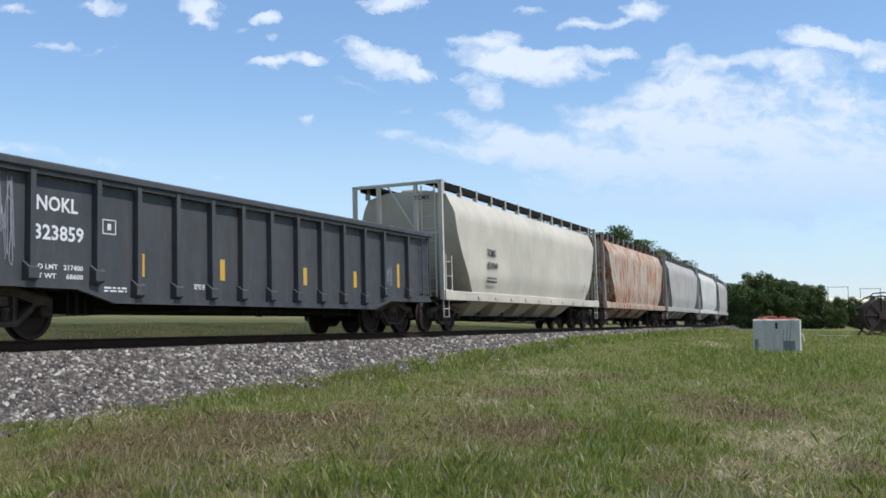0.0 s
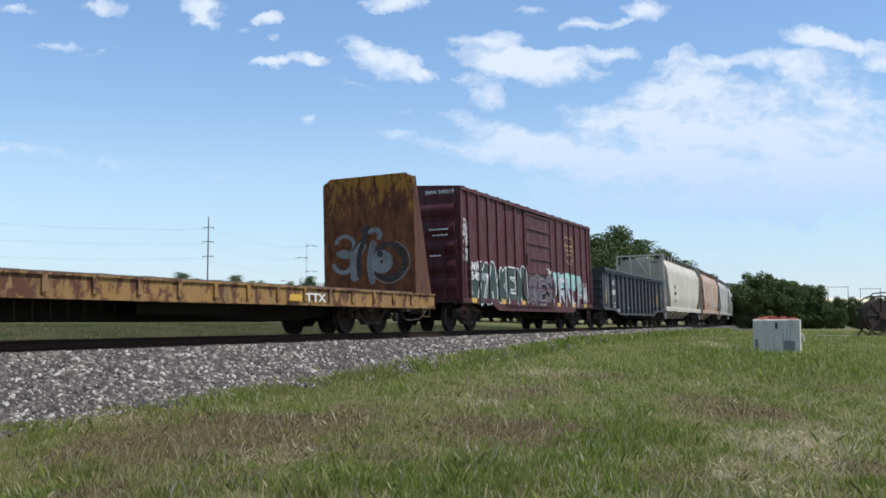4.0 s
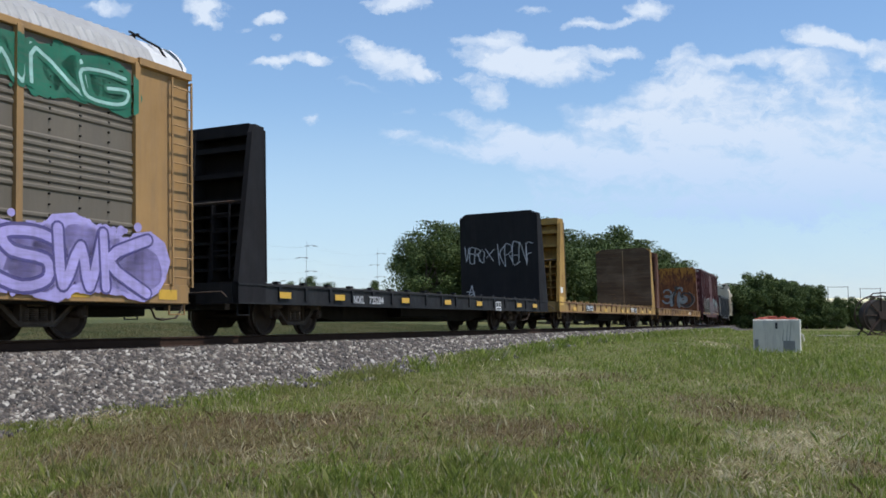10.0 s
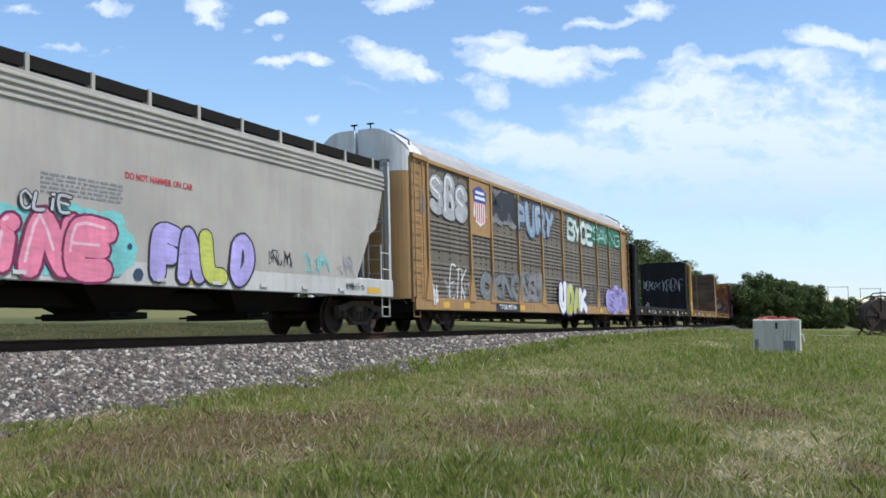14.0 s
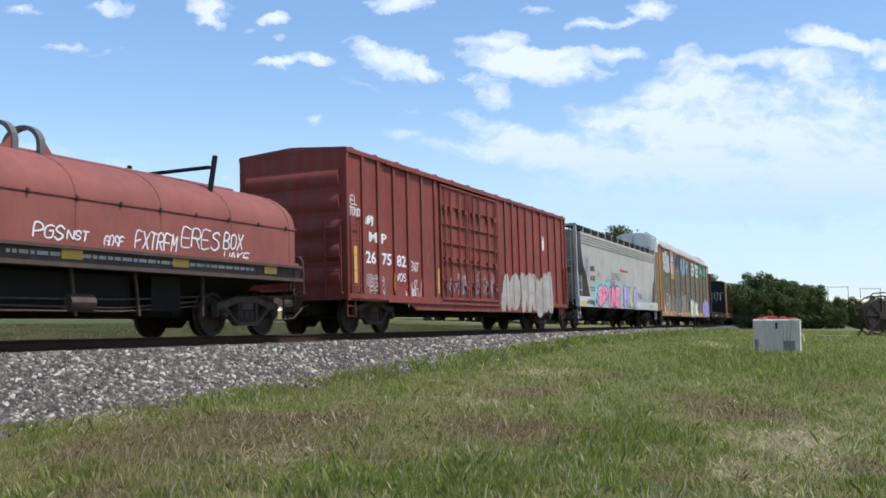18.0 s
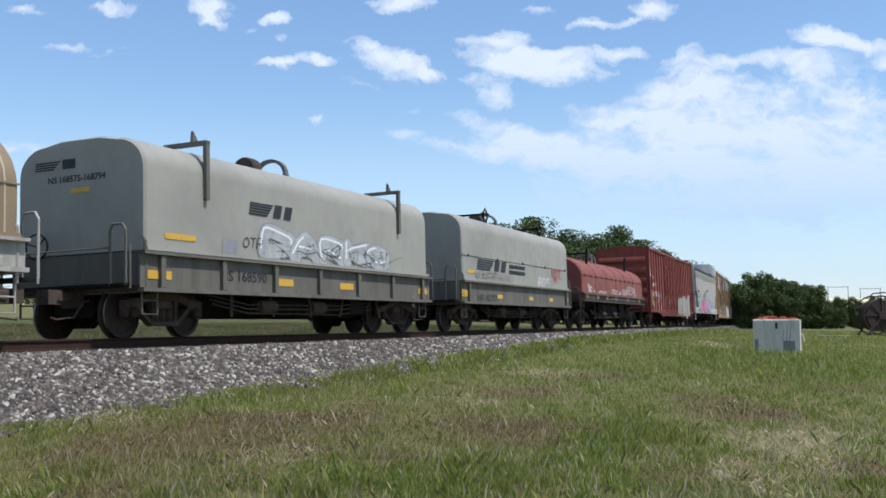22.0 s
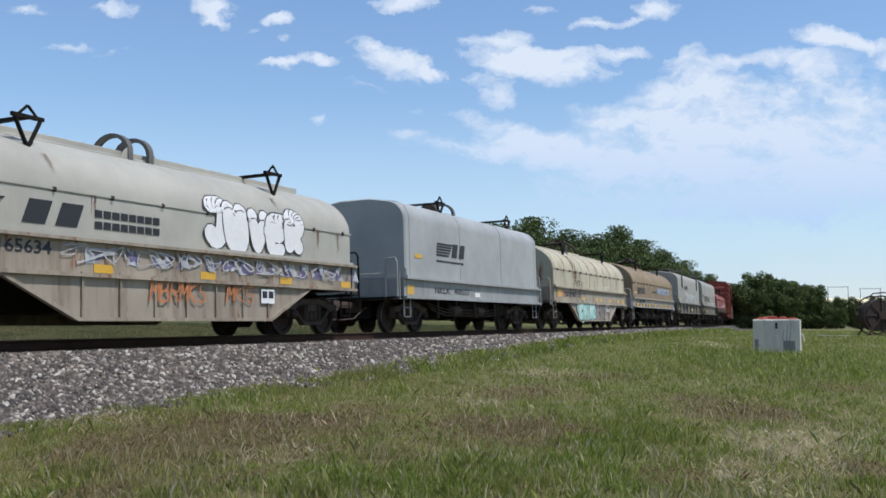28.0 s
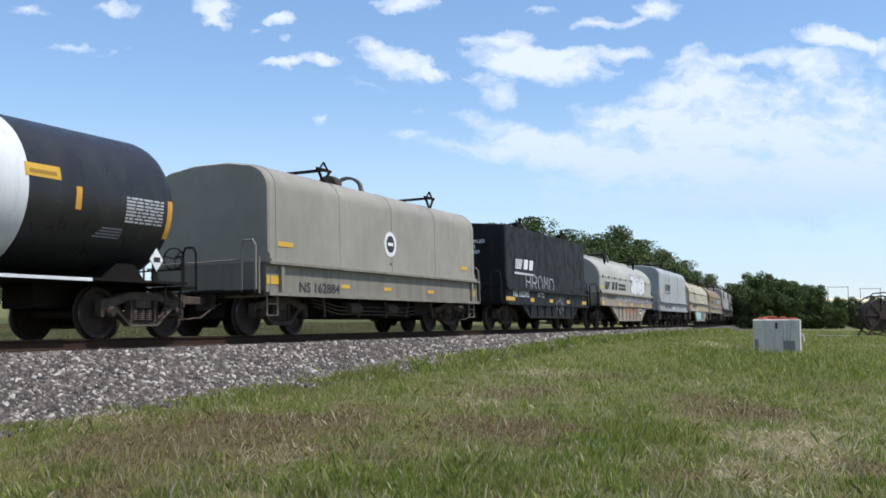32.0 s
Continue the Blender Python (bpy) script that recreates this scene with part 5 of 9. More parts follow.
def sideframe_mesh():
    """One casting: a bowed top member, two slanting struts, columns and the spring opening, then its ribs and jaws."""
    rows = [(0.0, (0.2, 0.3), (0.67, 0.82)), (0.27, (0.2, 0.3), (0.67, 0.82)), None, (0.27, (0.2, 0.3), (0.3, 0.67), (0.67, 0.82)), (0.36, (0.2, 0.31), (0.31, 0.67), (0.67, 0.81)), None,
            (0.36, (0.2, 0.31), (0.67, 0.81)), (0.68, (0.45, 0.57), (0.57, 0.745)), None, (0.68, (0.45, 0.57), (0.57, 0.745)), (0.76, (0.52, 0.6), (0.6, 0.71)), (1.0, (0.52, 0.6), (0.6, 0.69)), None,
            (1.0, (0.37, 0.52), (0.52, 0.6), (0.6, 0.69)), (1.08, (0.37, 0.52), (0.52, 0.6), (0.6, 0.66))]
    b = bmesh.new()
    for k in (-1, 1):
        for p, q in zip(rows, rows[1:]):
            if p and q and len(p) == len(q):
                for (a0, a1), (b0, b1) in zip(p[1:], q[1:]):
                    b.faces.new([b.verts.new(c) for c in ((k * p[0], 0.95, a0), (k * q[0], 0.95, b0), (k * q[0], 0.95, b1), (k * p[0], 0.95, a1))])
    bmesh.ops.remove_doubles(b, verts=b.verts[:], dist=0.002)
    bmesh.ops.recalc_face_normals(b, faces=b.faces[:])
    out = bmesh.ops.extrude_face_region(b, geom=b.faces[:])["geom"]
    bmesh.ops.translate(b, verts=[e for e in out if isinstance(e, bmesh.types.BMVert)], vec=(0, 0.15, 0))
    bmesh.ops.recalc_face_normals(b, faces=b.faces[:])
    # the web lies back behind its raised rims
    bmesh.ops.inset_region(b, faces=[e for e in out if isinstance(e, bmesh.types.BMFace)], thickness=0.026, depth=-0.035)
    me = bpy.data.meshes.new("sideframe")
    b.to_mesh(me)
    b.free()
    me.materials.append(M_STEEL)
    return me


def spring_mesh():
    prof = [(0.0, 0.28)]
    for i in range(7):
        prof += [(0.085, 0.285 + i * 0.035), (0.07, 0.3 + i * 0.035)]
    return Geo().lathe(prof + [(0.0, 0.53)], 9, "z").mesh("spring", [M_STEEL])


def bolster_mesh():
    g = Geo()
    g.prism([(-1.08, 0.53), (1.08, 0.53), (1.08, 0.7), (0.5, 0.78), (-0.5, 0.78), (-1.08, 0.7)], -0.2, 0.2)
    g.lathe([(0.0, 0.76), (0.2, 0.76), (0.2, 0.9), (0.0, 0.9)], 14, "z")
    for k in (-1, 1):
        g.box(0.36 * k - 0.06, 0.36 * k + 0.06, -0.7, 0.7, 0.36, 0.46)
        for j in (-1, 1):
            g.box(0.42 * k - 0.04, 0.42 * k + 0.04, 0.62 * j - 0.08, 0.62 * j + 0.08, 0.3, 0.55)
    return g.mesh("truck", [M_STEEL])


GEAR = {"wheelset": wheelset_mesh(), "sideframe": sideframe_mesh(), "spring": spring_mesh(), "truck": bolster_mesh()}


def truck(car, x):
    tr = part("truck", GEAR["truck"], None, car, "grimy cast-steel truck", at=pose(x * unit_of(car)[0], 0, 0))
    for k in (0, 180):
        part("sideframe", GEAR["sideframe"], None, tr, at=pose(0, 0, 0, 0, 0, k))
    for j in (-1.0, 1.0):
        for sx in (-0.19, 0.0, 0.19):
            part("spring", GEAR["spring"], None, tr, at=pose(sx, j, 0))
    for k in (-1, 1):
        WHEELSETS.append((part("wheelset", GEAR["wheelset"], None, tr, "worn steel wheels with bright treads", at=pose(0.88 * k, 0, WHEEL_R)), 0.88 * k))
    return tr


def couplers(car, L, ext, steps=True, step_mat=None, step_z=1.0, step_y=1.4):
    """Couplers, air hoses, cut levers and corner steps at both ends."""
    for k, e in ((-1, ext[0]), (1, ext[1])):
        x = k * L / 2
        g = Geo()
        lo, hi = sorted((x - k * 0.5, x + k * (e - 0.12)))
        g.box(lo, hi, -0.08, 0.08, 0.74, 0.93, 0.02)
        lo, hi = sorted((x + k * (e - 0.28), x + k * (e + 0.06)))
        g.prism([(-0.05, 0.68), (0.16, 0.68), (0.17, 0.97), (-0.05, 0.97)], lo, hi)
        lo, hi = sorted((x + k * (e - 0.06), x + k * (e + 0.12)))
        g.prism([(-0.17, 0.68), (-0.06, 0.68), (-0.03, 0.96), (-0.17, 0.96)], lo, hi)
        lo, hi = sorted((x - k * 0.25, x + k * 0.08))
        g.box(lo, hi, -0.22, 0.22, 0.62, 1.05, 0.03)
        part("coupler", g, M_STEEL, car)
        h = Geo()
        h.tube([(x - k * 0.1, -0.35, 0.78), (x + k * 0.15, -0.36, 0.72), (x + k * e * 0.5, -0.3, 0.42), (x + k * e * 0.95, -0.2, 0.38), (x + k * (e + 0.02), -0.12, 0.42)], 0.022)
        part("air_hose", h, M_STEEL, car)
        h = Geo()
        h.tube([(x + k * 0.06, -1.3, 0.85), (x + k * 0.1, -1.2, 0.98), (x + k * 0.12, -0.4, 0.98), (x + k * 0.2, -0.05, 1.02)], 0.014, 5)
        part("cut_lever", h, M_STEEL, car)
        if steps:
            for j in (-1, 1):
                g = Geo()
                a, b = x - k * 0.12, x - k * 0.5
                g.tube([(a, j * step_y, step_z), (a, j * step_y, 0.45), (b, j * step_y, 0.45), (b, j * step_y, step_z)], 0.02, 5)
                g.tube([(a, j * step_y, 0.72), (b, j * step_y, 0.72)], 0.016, 5)
                part("sill_step", g, step_mat or M_BLACK, car)


def ladder(car, x, y, z0, z1, mat, wide=0.42, along="x", n=None, r=0.016, off=0.09, name="ladder"):
    """Rungs between two stiles. along x: on a side, standing off by off; along y: on an end."""
    g = Geo()
    n = n or max(2, int((z1 - z0) / 0.38))
    for k in (-0.5, 0.5):
        if along == "x":
            yy = y - math.copysign(off, -y) if y else y
            g.box(x + k * wide - 0.02, x + k * wide + 0.02, yy - 0.012, yy + 0.012, z0, z1)
            for z in (z0 + 0.03, z1 - 0.03):
                g.box(x + k * wide - 0.015, x + k * wide + 0.015, min(y, yy), max(y, yy), z - 0.02, z + 0.02)
        else:
            xx = x + math.copysign(off, x)
            g.box(xx - 0.012, xx + 0.012, y + k * wide - 0.02, y + k * wide + 0.02, z0, z1)
            for z in (z0 + 0.03, z1 - 0.03):
                g.box(min(x, xx), max(x, xx), y + k * wide - 0.015, y + k * wide + 0.015, z - 0.02, z + 0.02)
    for i in range(n):
        z = z0 + (z1 - z0) * (i + 0.5) / n
        if along == "x":
            yy = y - math.copysign(off, -y) if y else y
            g.tube([(x - wide / 2, yy, z), (x + wide / 2, yy, z)], r, 5)
        else:
            xx = x + math.copysign(off, x)
            g.tube([(xx, y - wide / 2, z), (xx, y + wide / 2, z)], r, 5)
    return part(name, g, mat, car)


def underframe(car, L, z0=0.55, z1=0.98, tc=1.3, gear=True, mat=None):
    part("center_sill", Geo().box(-L / 2 + 0.05, L / 2 - 0.05, -0.33, 0.33, z0, z1, 0.02), mat or M_BLACK, car)
    if gear:
        g = Geo()
        g.lathe([(0.0, -1.5), (0.14, -1.5), (0.17, -1.44), (0.17, -0.7), (0.14, -0.64), (0.0, -0.64)], 14, "x", (0.2, -0.75, 0.72))
        part("air_reservoir", g, M_BLACK, car, smooth=True)
        g = Geo().tube([(-L / 2 + 3.2, -0.95, 0.52), (L / 2 - 3.4, -0.95, 0.5)], 0.018, 5)
        for x in (-L / 2 + 3.2, -0.2, L / 2 - 3.4):
            g.box(x - 0.03, x + 0.03, -0.98, -0.92, 0.46, z1)
        part("brake_rod", g, M_BLACK, car)
        g = Geo().box(1.0, 1.5, -1.0, -0.7, 0.6, 0.9, 0.03).box(1.6, 1.75, -0.95, -0.75, 0.65, 0.95)
        part("brake_valve", g, M_BLACK, car)


def begin(name, label, category, s0, s1, tc, unit=CAR_UNIT, shift=0.0):
    """A car between two arc lengths at the start; tc: its trucks' distance from its ends."""
    car = tagged(new(name), label, category, TRAIN)
    L = s1 - s0
    UNIT_OF[car.name] = unit
    for k in (-1, 1):
        truck(car, k * (L / 2 - tc))
    MOVING.append((car, 2.261 + shift + CAR_UNIT[0] * (s0 + s1) / 2, CAR_UNIT[0] * (L / 2 - tc)))
    return car, L


def end_handrail(car, x, mat, y=-1.42, z=2.2):
    """Tubular guard rails round an end platform."""
    k = math.copysign(1, x)
    for j in (-1, 1):
        a, b = j * y, j * (y + 0.34)
        g = Geo().tube([(x, a, 1.0), (x, a, z - 0.12), (x, a + (b - a) * 0.2, z), (x, b - (b - a) * 0.2, z), (x, b, z - 0.12), (x, b, 1.0)], 0.026, 6)
        part("handrail", g, mat, car)
    part("cross_rail", Geo().tube([(x, y + 0.34, z - 0.45), (x, -y - 0.34, z - 0.45)], 0.02, 5), mat, car)
    for j in (-1, 1):
        g = Geo()
        xx = x - k * 0.42
        g.tube([(xx, j * 1.47, 0.95), (xx, j * 1.47, z - 0.3), (xx, j * 1.42, z - 0.22), (xx, j * 1.3, z - 0.25)], 0.026, 5)
        g.tube([(x - k * 0.05, j * 1.47, 0.95), (x - k * 0.05, j * 1.47, z - 0.4)], 0.02, 5)
        part("grab_rail", g, mat, car)


# ---------------------------------------------------------------- gondola
def gondola(s0, s1):
    body = paint("gondola_slate", (0.058, 0.061, 0.064), 0.06, 0.45, 0.55, shift=1)
    dark = body
    car, L = begin("gondola", "slate-grey ribbed steel gondola with white reporting marks", "gondola car", s0, s1, 1.25)
    underframe(car, L, 0.5, 0.9)
    h = L / 2
    for k in (-1, 1):
        y0, y1 = (-1.46, -1.44) if k < 0 else (1.44, 1.46)
        g = Geo().plate([(-h, 0.92), (-h + 2.3, 0.9), (-h + 3.1, 0.66), (h - 3.1, 0.66), (h - 2.3, 0.9), (h, 0.92), (h, 3.02), (-h, 3.02)], y0, y1)
        part("side_panel", g, body, car)
        g = Geo().plate([(-h, 0.9), (-h + 2.3, 0.88), (-h + 3.1, 0.64), (h - 3.1, 0.64), (h - 2.3, 0.88), (h, 0.9), (h, 1.0), (h - 2.2, 0.99), (h - 3.0, 0.75), (-h + 3.0, 0.75), (-h + 2.2, 0.99), (-h, 1.0)], *sorted((1.46 * k, 1.53 * k)))
        part("side_sill", g, body, car)
        part("top_chord", Geo().box(-h, h, *sorted((1.40 * k, 1.6 * k)), 2.92, 3.08, 0.03), body, car)
        part("chord_lip", Geo().box(-h + 0.3, h - 0.3, *sorted((1.46 * k, 1.56 * k)), 2.84, 2.92, 0.01), body, car)
        for x in (-6.02, -4.71, -3.8, -2.83, -1.86, -0.94, 0.01, 0.97, 1.91, 2.86, 3.83, 4.8, 6.1):
            zb = 0.75 if abs(x) < h - 3 else 0.98
            g = Geo().box(x - 0.05, x + 0.05, *sorted((1.46 * k, 1.575 * k)), zb + 0.02, 2.93, 0.02)
            g.prism([(1.46 * k, zb - 0.02), (1.6 * k, zb + 0.06), (1.6 * k, zb + 0.24), (1.46 * k, zb + 0.36)], x - 0.1, x + 0.1)
            part("side_post", g, body, car)
        ladder(car, -h + 0.32, 1.46 * k, 1.1, 2.9, body)
        ladder(car, h - 0.32, 1.46 * k, 1.1, 2.9, body)
    part("floor", Geo().box(-h + 0.05, h - 0.05, -1.44, 1.44, 0.92, 1.0), dark, car)
    for k in (-1, 1):
        x = k * h
        g = Geo().box(*sorted((x - k * 0.06, x - k * 0.02)), -1.44, 1.44, 0.92, 3.0)
        part("end_chord", Geo().box(*sorted((x - k * 0.08, x + k * 0.02)), -1.46, 1.46, 2.92, 3.08), dark, car)
        for z in (1.25, 1.65, 2.05, 2.45):
            part("end_rib", Geo().prism([(-1.4, z), (1.4, z), (1.36, z + 0.2), (-1.36, z + 0.2)], *sorted((x - k * 0.04, x + k * 0.08))), dark, car)
        part("end_wall", g, dark, car, "slate-grey corrugated end wall")
    couplers(car, L, (0.6, 0.55), step_mat=M_BLACK)
    # brake rods and hangers under the sill
    for x in (-5.1, -4.9, -0.2, 2.3):
        part("rod_hanger", Geo().tube([(x, -1.3, 0.9), (x, -1.3, 0.42), (x + 0.16, -1.3, 0.42), (x + 0.16, -1.3, 0.9)], 0.018, 5), M_BLACK, car)
    part("brake_rod", Geo().tube([(-5.6, -1.3, 0.4), (-2.4, -1.3, 0.52), (2.5, -1.3, 0.54), (4.6, -1.3, 0.44)], 0.014, 5), M_BLACK, car)
    part("brake_beam_lever", Geo().box(-2.1, -0.9, -1.2, -0.9, 0.5, 0.66, 0.03).box(-0.4, 0.4, -1.25, -1.0, 0.52, 0.64, 0.02), M_BLACK, car)
    y = -1.466
    text(car, "NOKL", 0.25, -5.88, 2.25, y=y, width=0.82)
    text(car, "323859", 0.25, -5.92, 1.74, y=y, width=0.98)
    text(car, "LD LMT   217400", 0.085, -5.9, 1.22, y=y, width=0.95)
    text(car, "LT WT     68600", 0.085, -5.9, 1.06, y=y, width=0.95)
    g = Geo()
    for x0, x1, z0, z1 in ((-4.54, -4.24, 1.94, 1.96), (-4.54, -4.24, 2.2, 2.22), (-4.54, -4.52, 1.94, 2.22), (-4.26, -4.24, 1.94, 2.22), (-4.43, -4.35, 2.02, 2.14)):
        g.box(x0, x1, y, y + 0.003, z0, z1)
    part("stencil", g, M_WHITE, car)
    small_print(car, -4.5, -4.0, 0.86, 0.98, 2, M_WHITE, 3, y)
    small_print(car, -2.3, -2.0, 0.98, 1.1, 3, M_WHITE, 4, y)
    scribble(car, -6.9, -6.25, 1.3, 2.85, 5, M_GREYG, 0.025, y, 6)
    scribble(car, 4.95, 5.3, 1.3, 1.9, 6, M_GREYG, 0.02, y, 4)
    for x0, x1, z0, z1 in ((-6.86, -6.72, 1.24, 1.98), (-3.72, -3.58, 1.18, 1.63), (-1.55, -1.41, 1.2, 1.66), (1.28, 1.42, 1.2, 1.64), (3.4, 3.54, 1.22, 1.66), (5.6, 5.72, 1.3, 2.0)):
        reflector(car, x0, x1, z0, z1, y)
    return car


# ---------------------------------------------------------------- boxcars
def boxcar(s0, s1, tc, body, endm, roofm, z0, eave, ribs, doors, label, seed, ext, end_ribs=5):
    car, L = begin("boxcar", label, "boxcar", s0, s1, tc)
    underframe(car, L, 0.5, 0.95)
    h = L / 2
    for k in (-1, 1):
        yo = 1.46
        gap0, gap1 = doors[0][0], doors[-1][1]
        for a, b in ((-h, gap0), (gap1, h)):
            part("side_panel", Geo().box(a, b, *sorted(((yo - 0.04) * k, yo * k)), z0 + 0.12, eave - 0.05), body, car)
        g = Geo().plate([(-h, z0 + 0.18), (-h + tc + 0.9, z0 + 0.16), (-h + tc + 1.5, z0 - 0.1), (h - tc - 1.5, z0 - 0.1), (h - tc - 0.9, z0 + 0.16), (h, z0 + 0.18), (h, z0 + 0.32), (-h, z0 + 0.32)], *sorted((yo * k, (yo + 0.045) * k)))
        part("side_sill", g, body, car)
        part("top_plate", Geo().box(-h, h, *sorted(((yo - 0.02) * k, (yo + 0.06) * k)), eave - 0.14, eave, 0.02), body, car)
        for x in ribs:
            part("side_post", Geo().box(x - 0.065, x + 0.065, *sorted((yo * k, (yo + 0.055) * k)), z0 + 0.3, eave - 0.13, 0.018), body, car)
        for a, b in doors:
            g = Geo().box(a + 0.02, b - 0.02, *sorted(((yo - 0.03) * k, (yo + 0.035) * k)), z0 + 0.2, eave - 0.2)
            d = part("door", g, body, car, "sliding steel door")
            g = Geo()
            n = 6
            for i in range(n + 1):
                z = z0 + 0.28 + (eave - z0 - 0.55) * i / n
                g.box(a + 0.05, b - 0.05, *sorted(((yo + 0.035) * k, (yo + 0.085) * k)), z - 0.03, z + 0.03, 0.01)
            for x in (a + 0.05, b - 0.05):
                g.box(x - 0.04, x + 0.04, *sorted(((yo + 0.03) * k, (yo + 0.07) * k)), z0 + 0.2, eave - 0.2)
            part("door_frame", g, body, d)
            g = Geo()
            xs = [a + (b - a) * 0.12, a + (b - a) * 0.3] if len(doors) == 1 else [a + (b - a) * f for f in (0.12, 0.32, 0.62, 0.86)]
            for x in xs:
                g.tube([(x, (yo + 0.1) * k, z0 + 0.35), (x, (yo + 0.1) * k, eave - 0.35)], 0.03, 5)
                for z in (z0 + 0.7, z0 + 1.6, eave - 1.0):
                    g.box(x - 0.1, x + 0.1, *sorted(((yo + 0.03) * k, (yo + 0.13) * k)), z - 0.06, z + 0.06)
            if len(doors) == 1:
                g = Geo().box(a - 0.02, a + 0.3, *sorted(((yo + 0.06) * k, (yo + 0.11) * k)), 2.75, 2.83).box(a - 0.05, a + 0.05, *sorted(((yo + 0.06) * k, (yo + 0.12) * k)), 2.6, 3.0)
            part("lock_rod", g, body, d)
        for z in (z0 + 0.1, eave - 0.16):
            part("door_track", Geo().box(gap0 - (gap1 - gap0) * 0.75, gap1 + 0.1, *sorted(((yo + 0.05) * k, (yo + 0.1) * k)), z, z + 0.06), body, car)
        ladder(car, -h + 0.3, yo * k, z0 + 0.3, z0 + 2.4, body)
        ladder(car, h - 0.3, yo * k, z0 + 0.3, z0 + 1.9, body)
    part("floor", Geo().box(-h + 0.05, h - 0.05, -1.42, 1.42, z0 + 0.15, z0 + 0.25), M_BLACK, car)
    for k in (-1, 1):
        x = k * h
        g = Geo()
        g.prism([(-1.46, z0 + 0.15), (1.46, z0 + 0.15), (1.46, eave - 0.02), (0, eave + 0.12), (-1.46, eave - 0.02)], *sorted((x - k * 0.06, x - k * 0.01)))
        for i in range(end_ribs):
            za = z0 + 0.5 + (eave - z0 - 0.9) * i / end_ribs
            dz = (eave - z0 - 0.9) / end_ribs
            n = 5
            vs, fs = [], []
            for j in range(n + 1):
                z = za + dz * 0.8 * j / n
                o = 0.085 * math.sin(math.pi * j / n)
                vs += [(x + k * (o - 0.012), -1.3, z), (x + k * (o - 0.012), 1.3, z)]
            fs = [(2 * j, 2 * j + 1, 2 * j + 3, 2 * j + 2) for j in range(n)]
            fs += [tuple(2 * j for j in range(n + 1)), tuple(2 * j + 1 for j in range(n, -1, -1))]
            part("end_rib", Geo().add(vs, fs), endm, car, smooth=True)
        part("end_wall", g, endm, car, "corrugated steel end wall")
        for j in (-1, 1):
            part("corner_post", Geo().box(*sorted((x - k * 0.12, x + k * 0.004)), *sorted((1.44 * j, 1.503 * j)), z0 + 0.12, eave - 0.02), body, car)
        ladder(car, x, -1.15, z0 + 0.3, z0 + 2.3, body, along="y")
    g = Geo().prism([(-1.5, eave - 0.03), (1.5, eave - 0.03), (1.5, eave + 0.01), (0, eave + 0.14), (-1.5, eave + 0.01)], -h, h)
    for i in range(15):
        x = -h + 0.3 + (L - 0.6) * i / 14
        g.prism([(-1.51, eave + 0.005), (0, eave + 0.135), (1.51, eave + 0.005), (1.51, eave + 0.04), (0, eave + 0.175), (-1.51, eave + 0.04)], x - 0.05, x + 0.05)
    part("roof", g, roofm, car)
    couplers(car, L, ext, step_mat=body, step_z=z0 + 0.2)
    return car, L


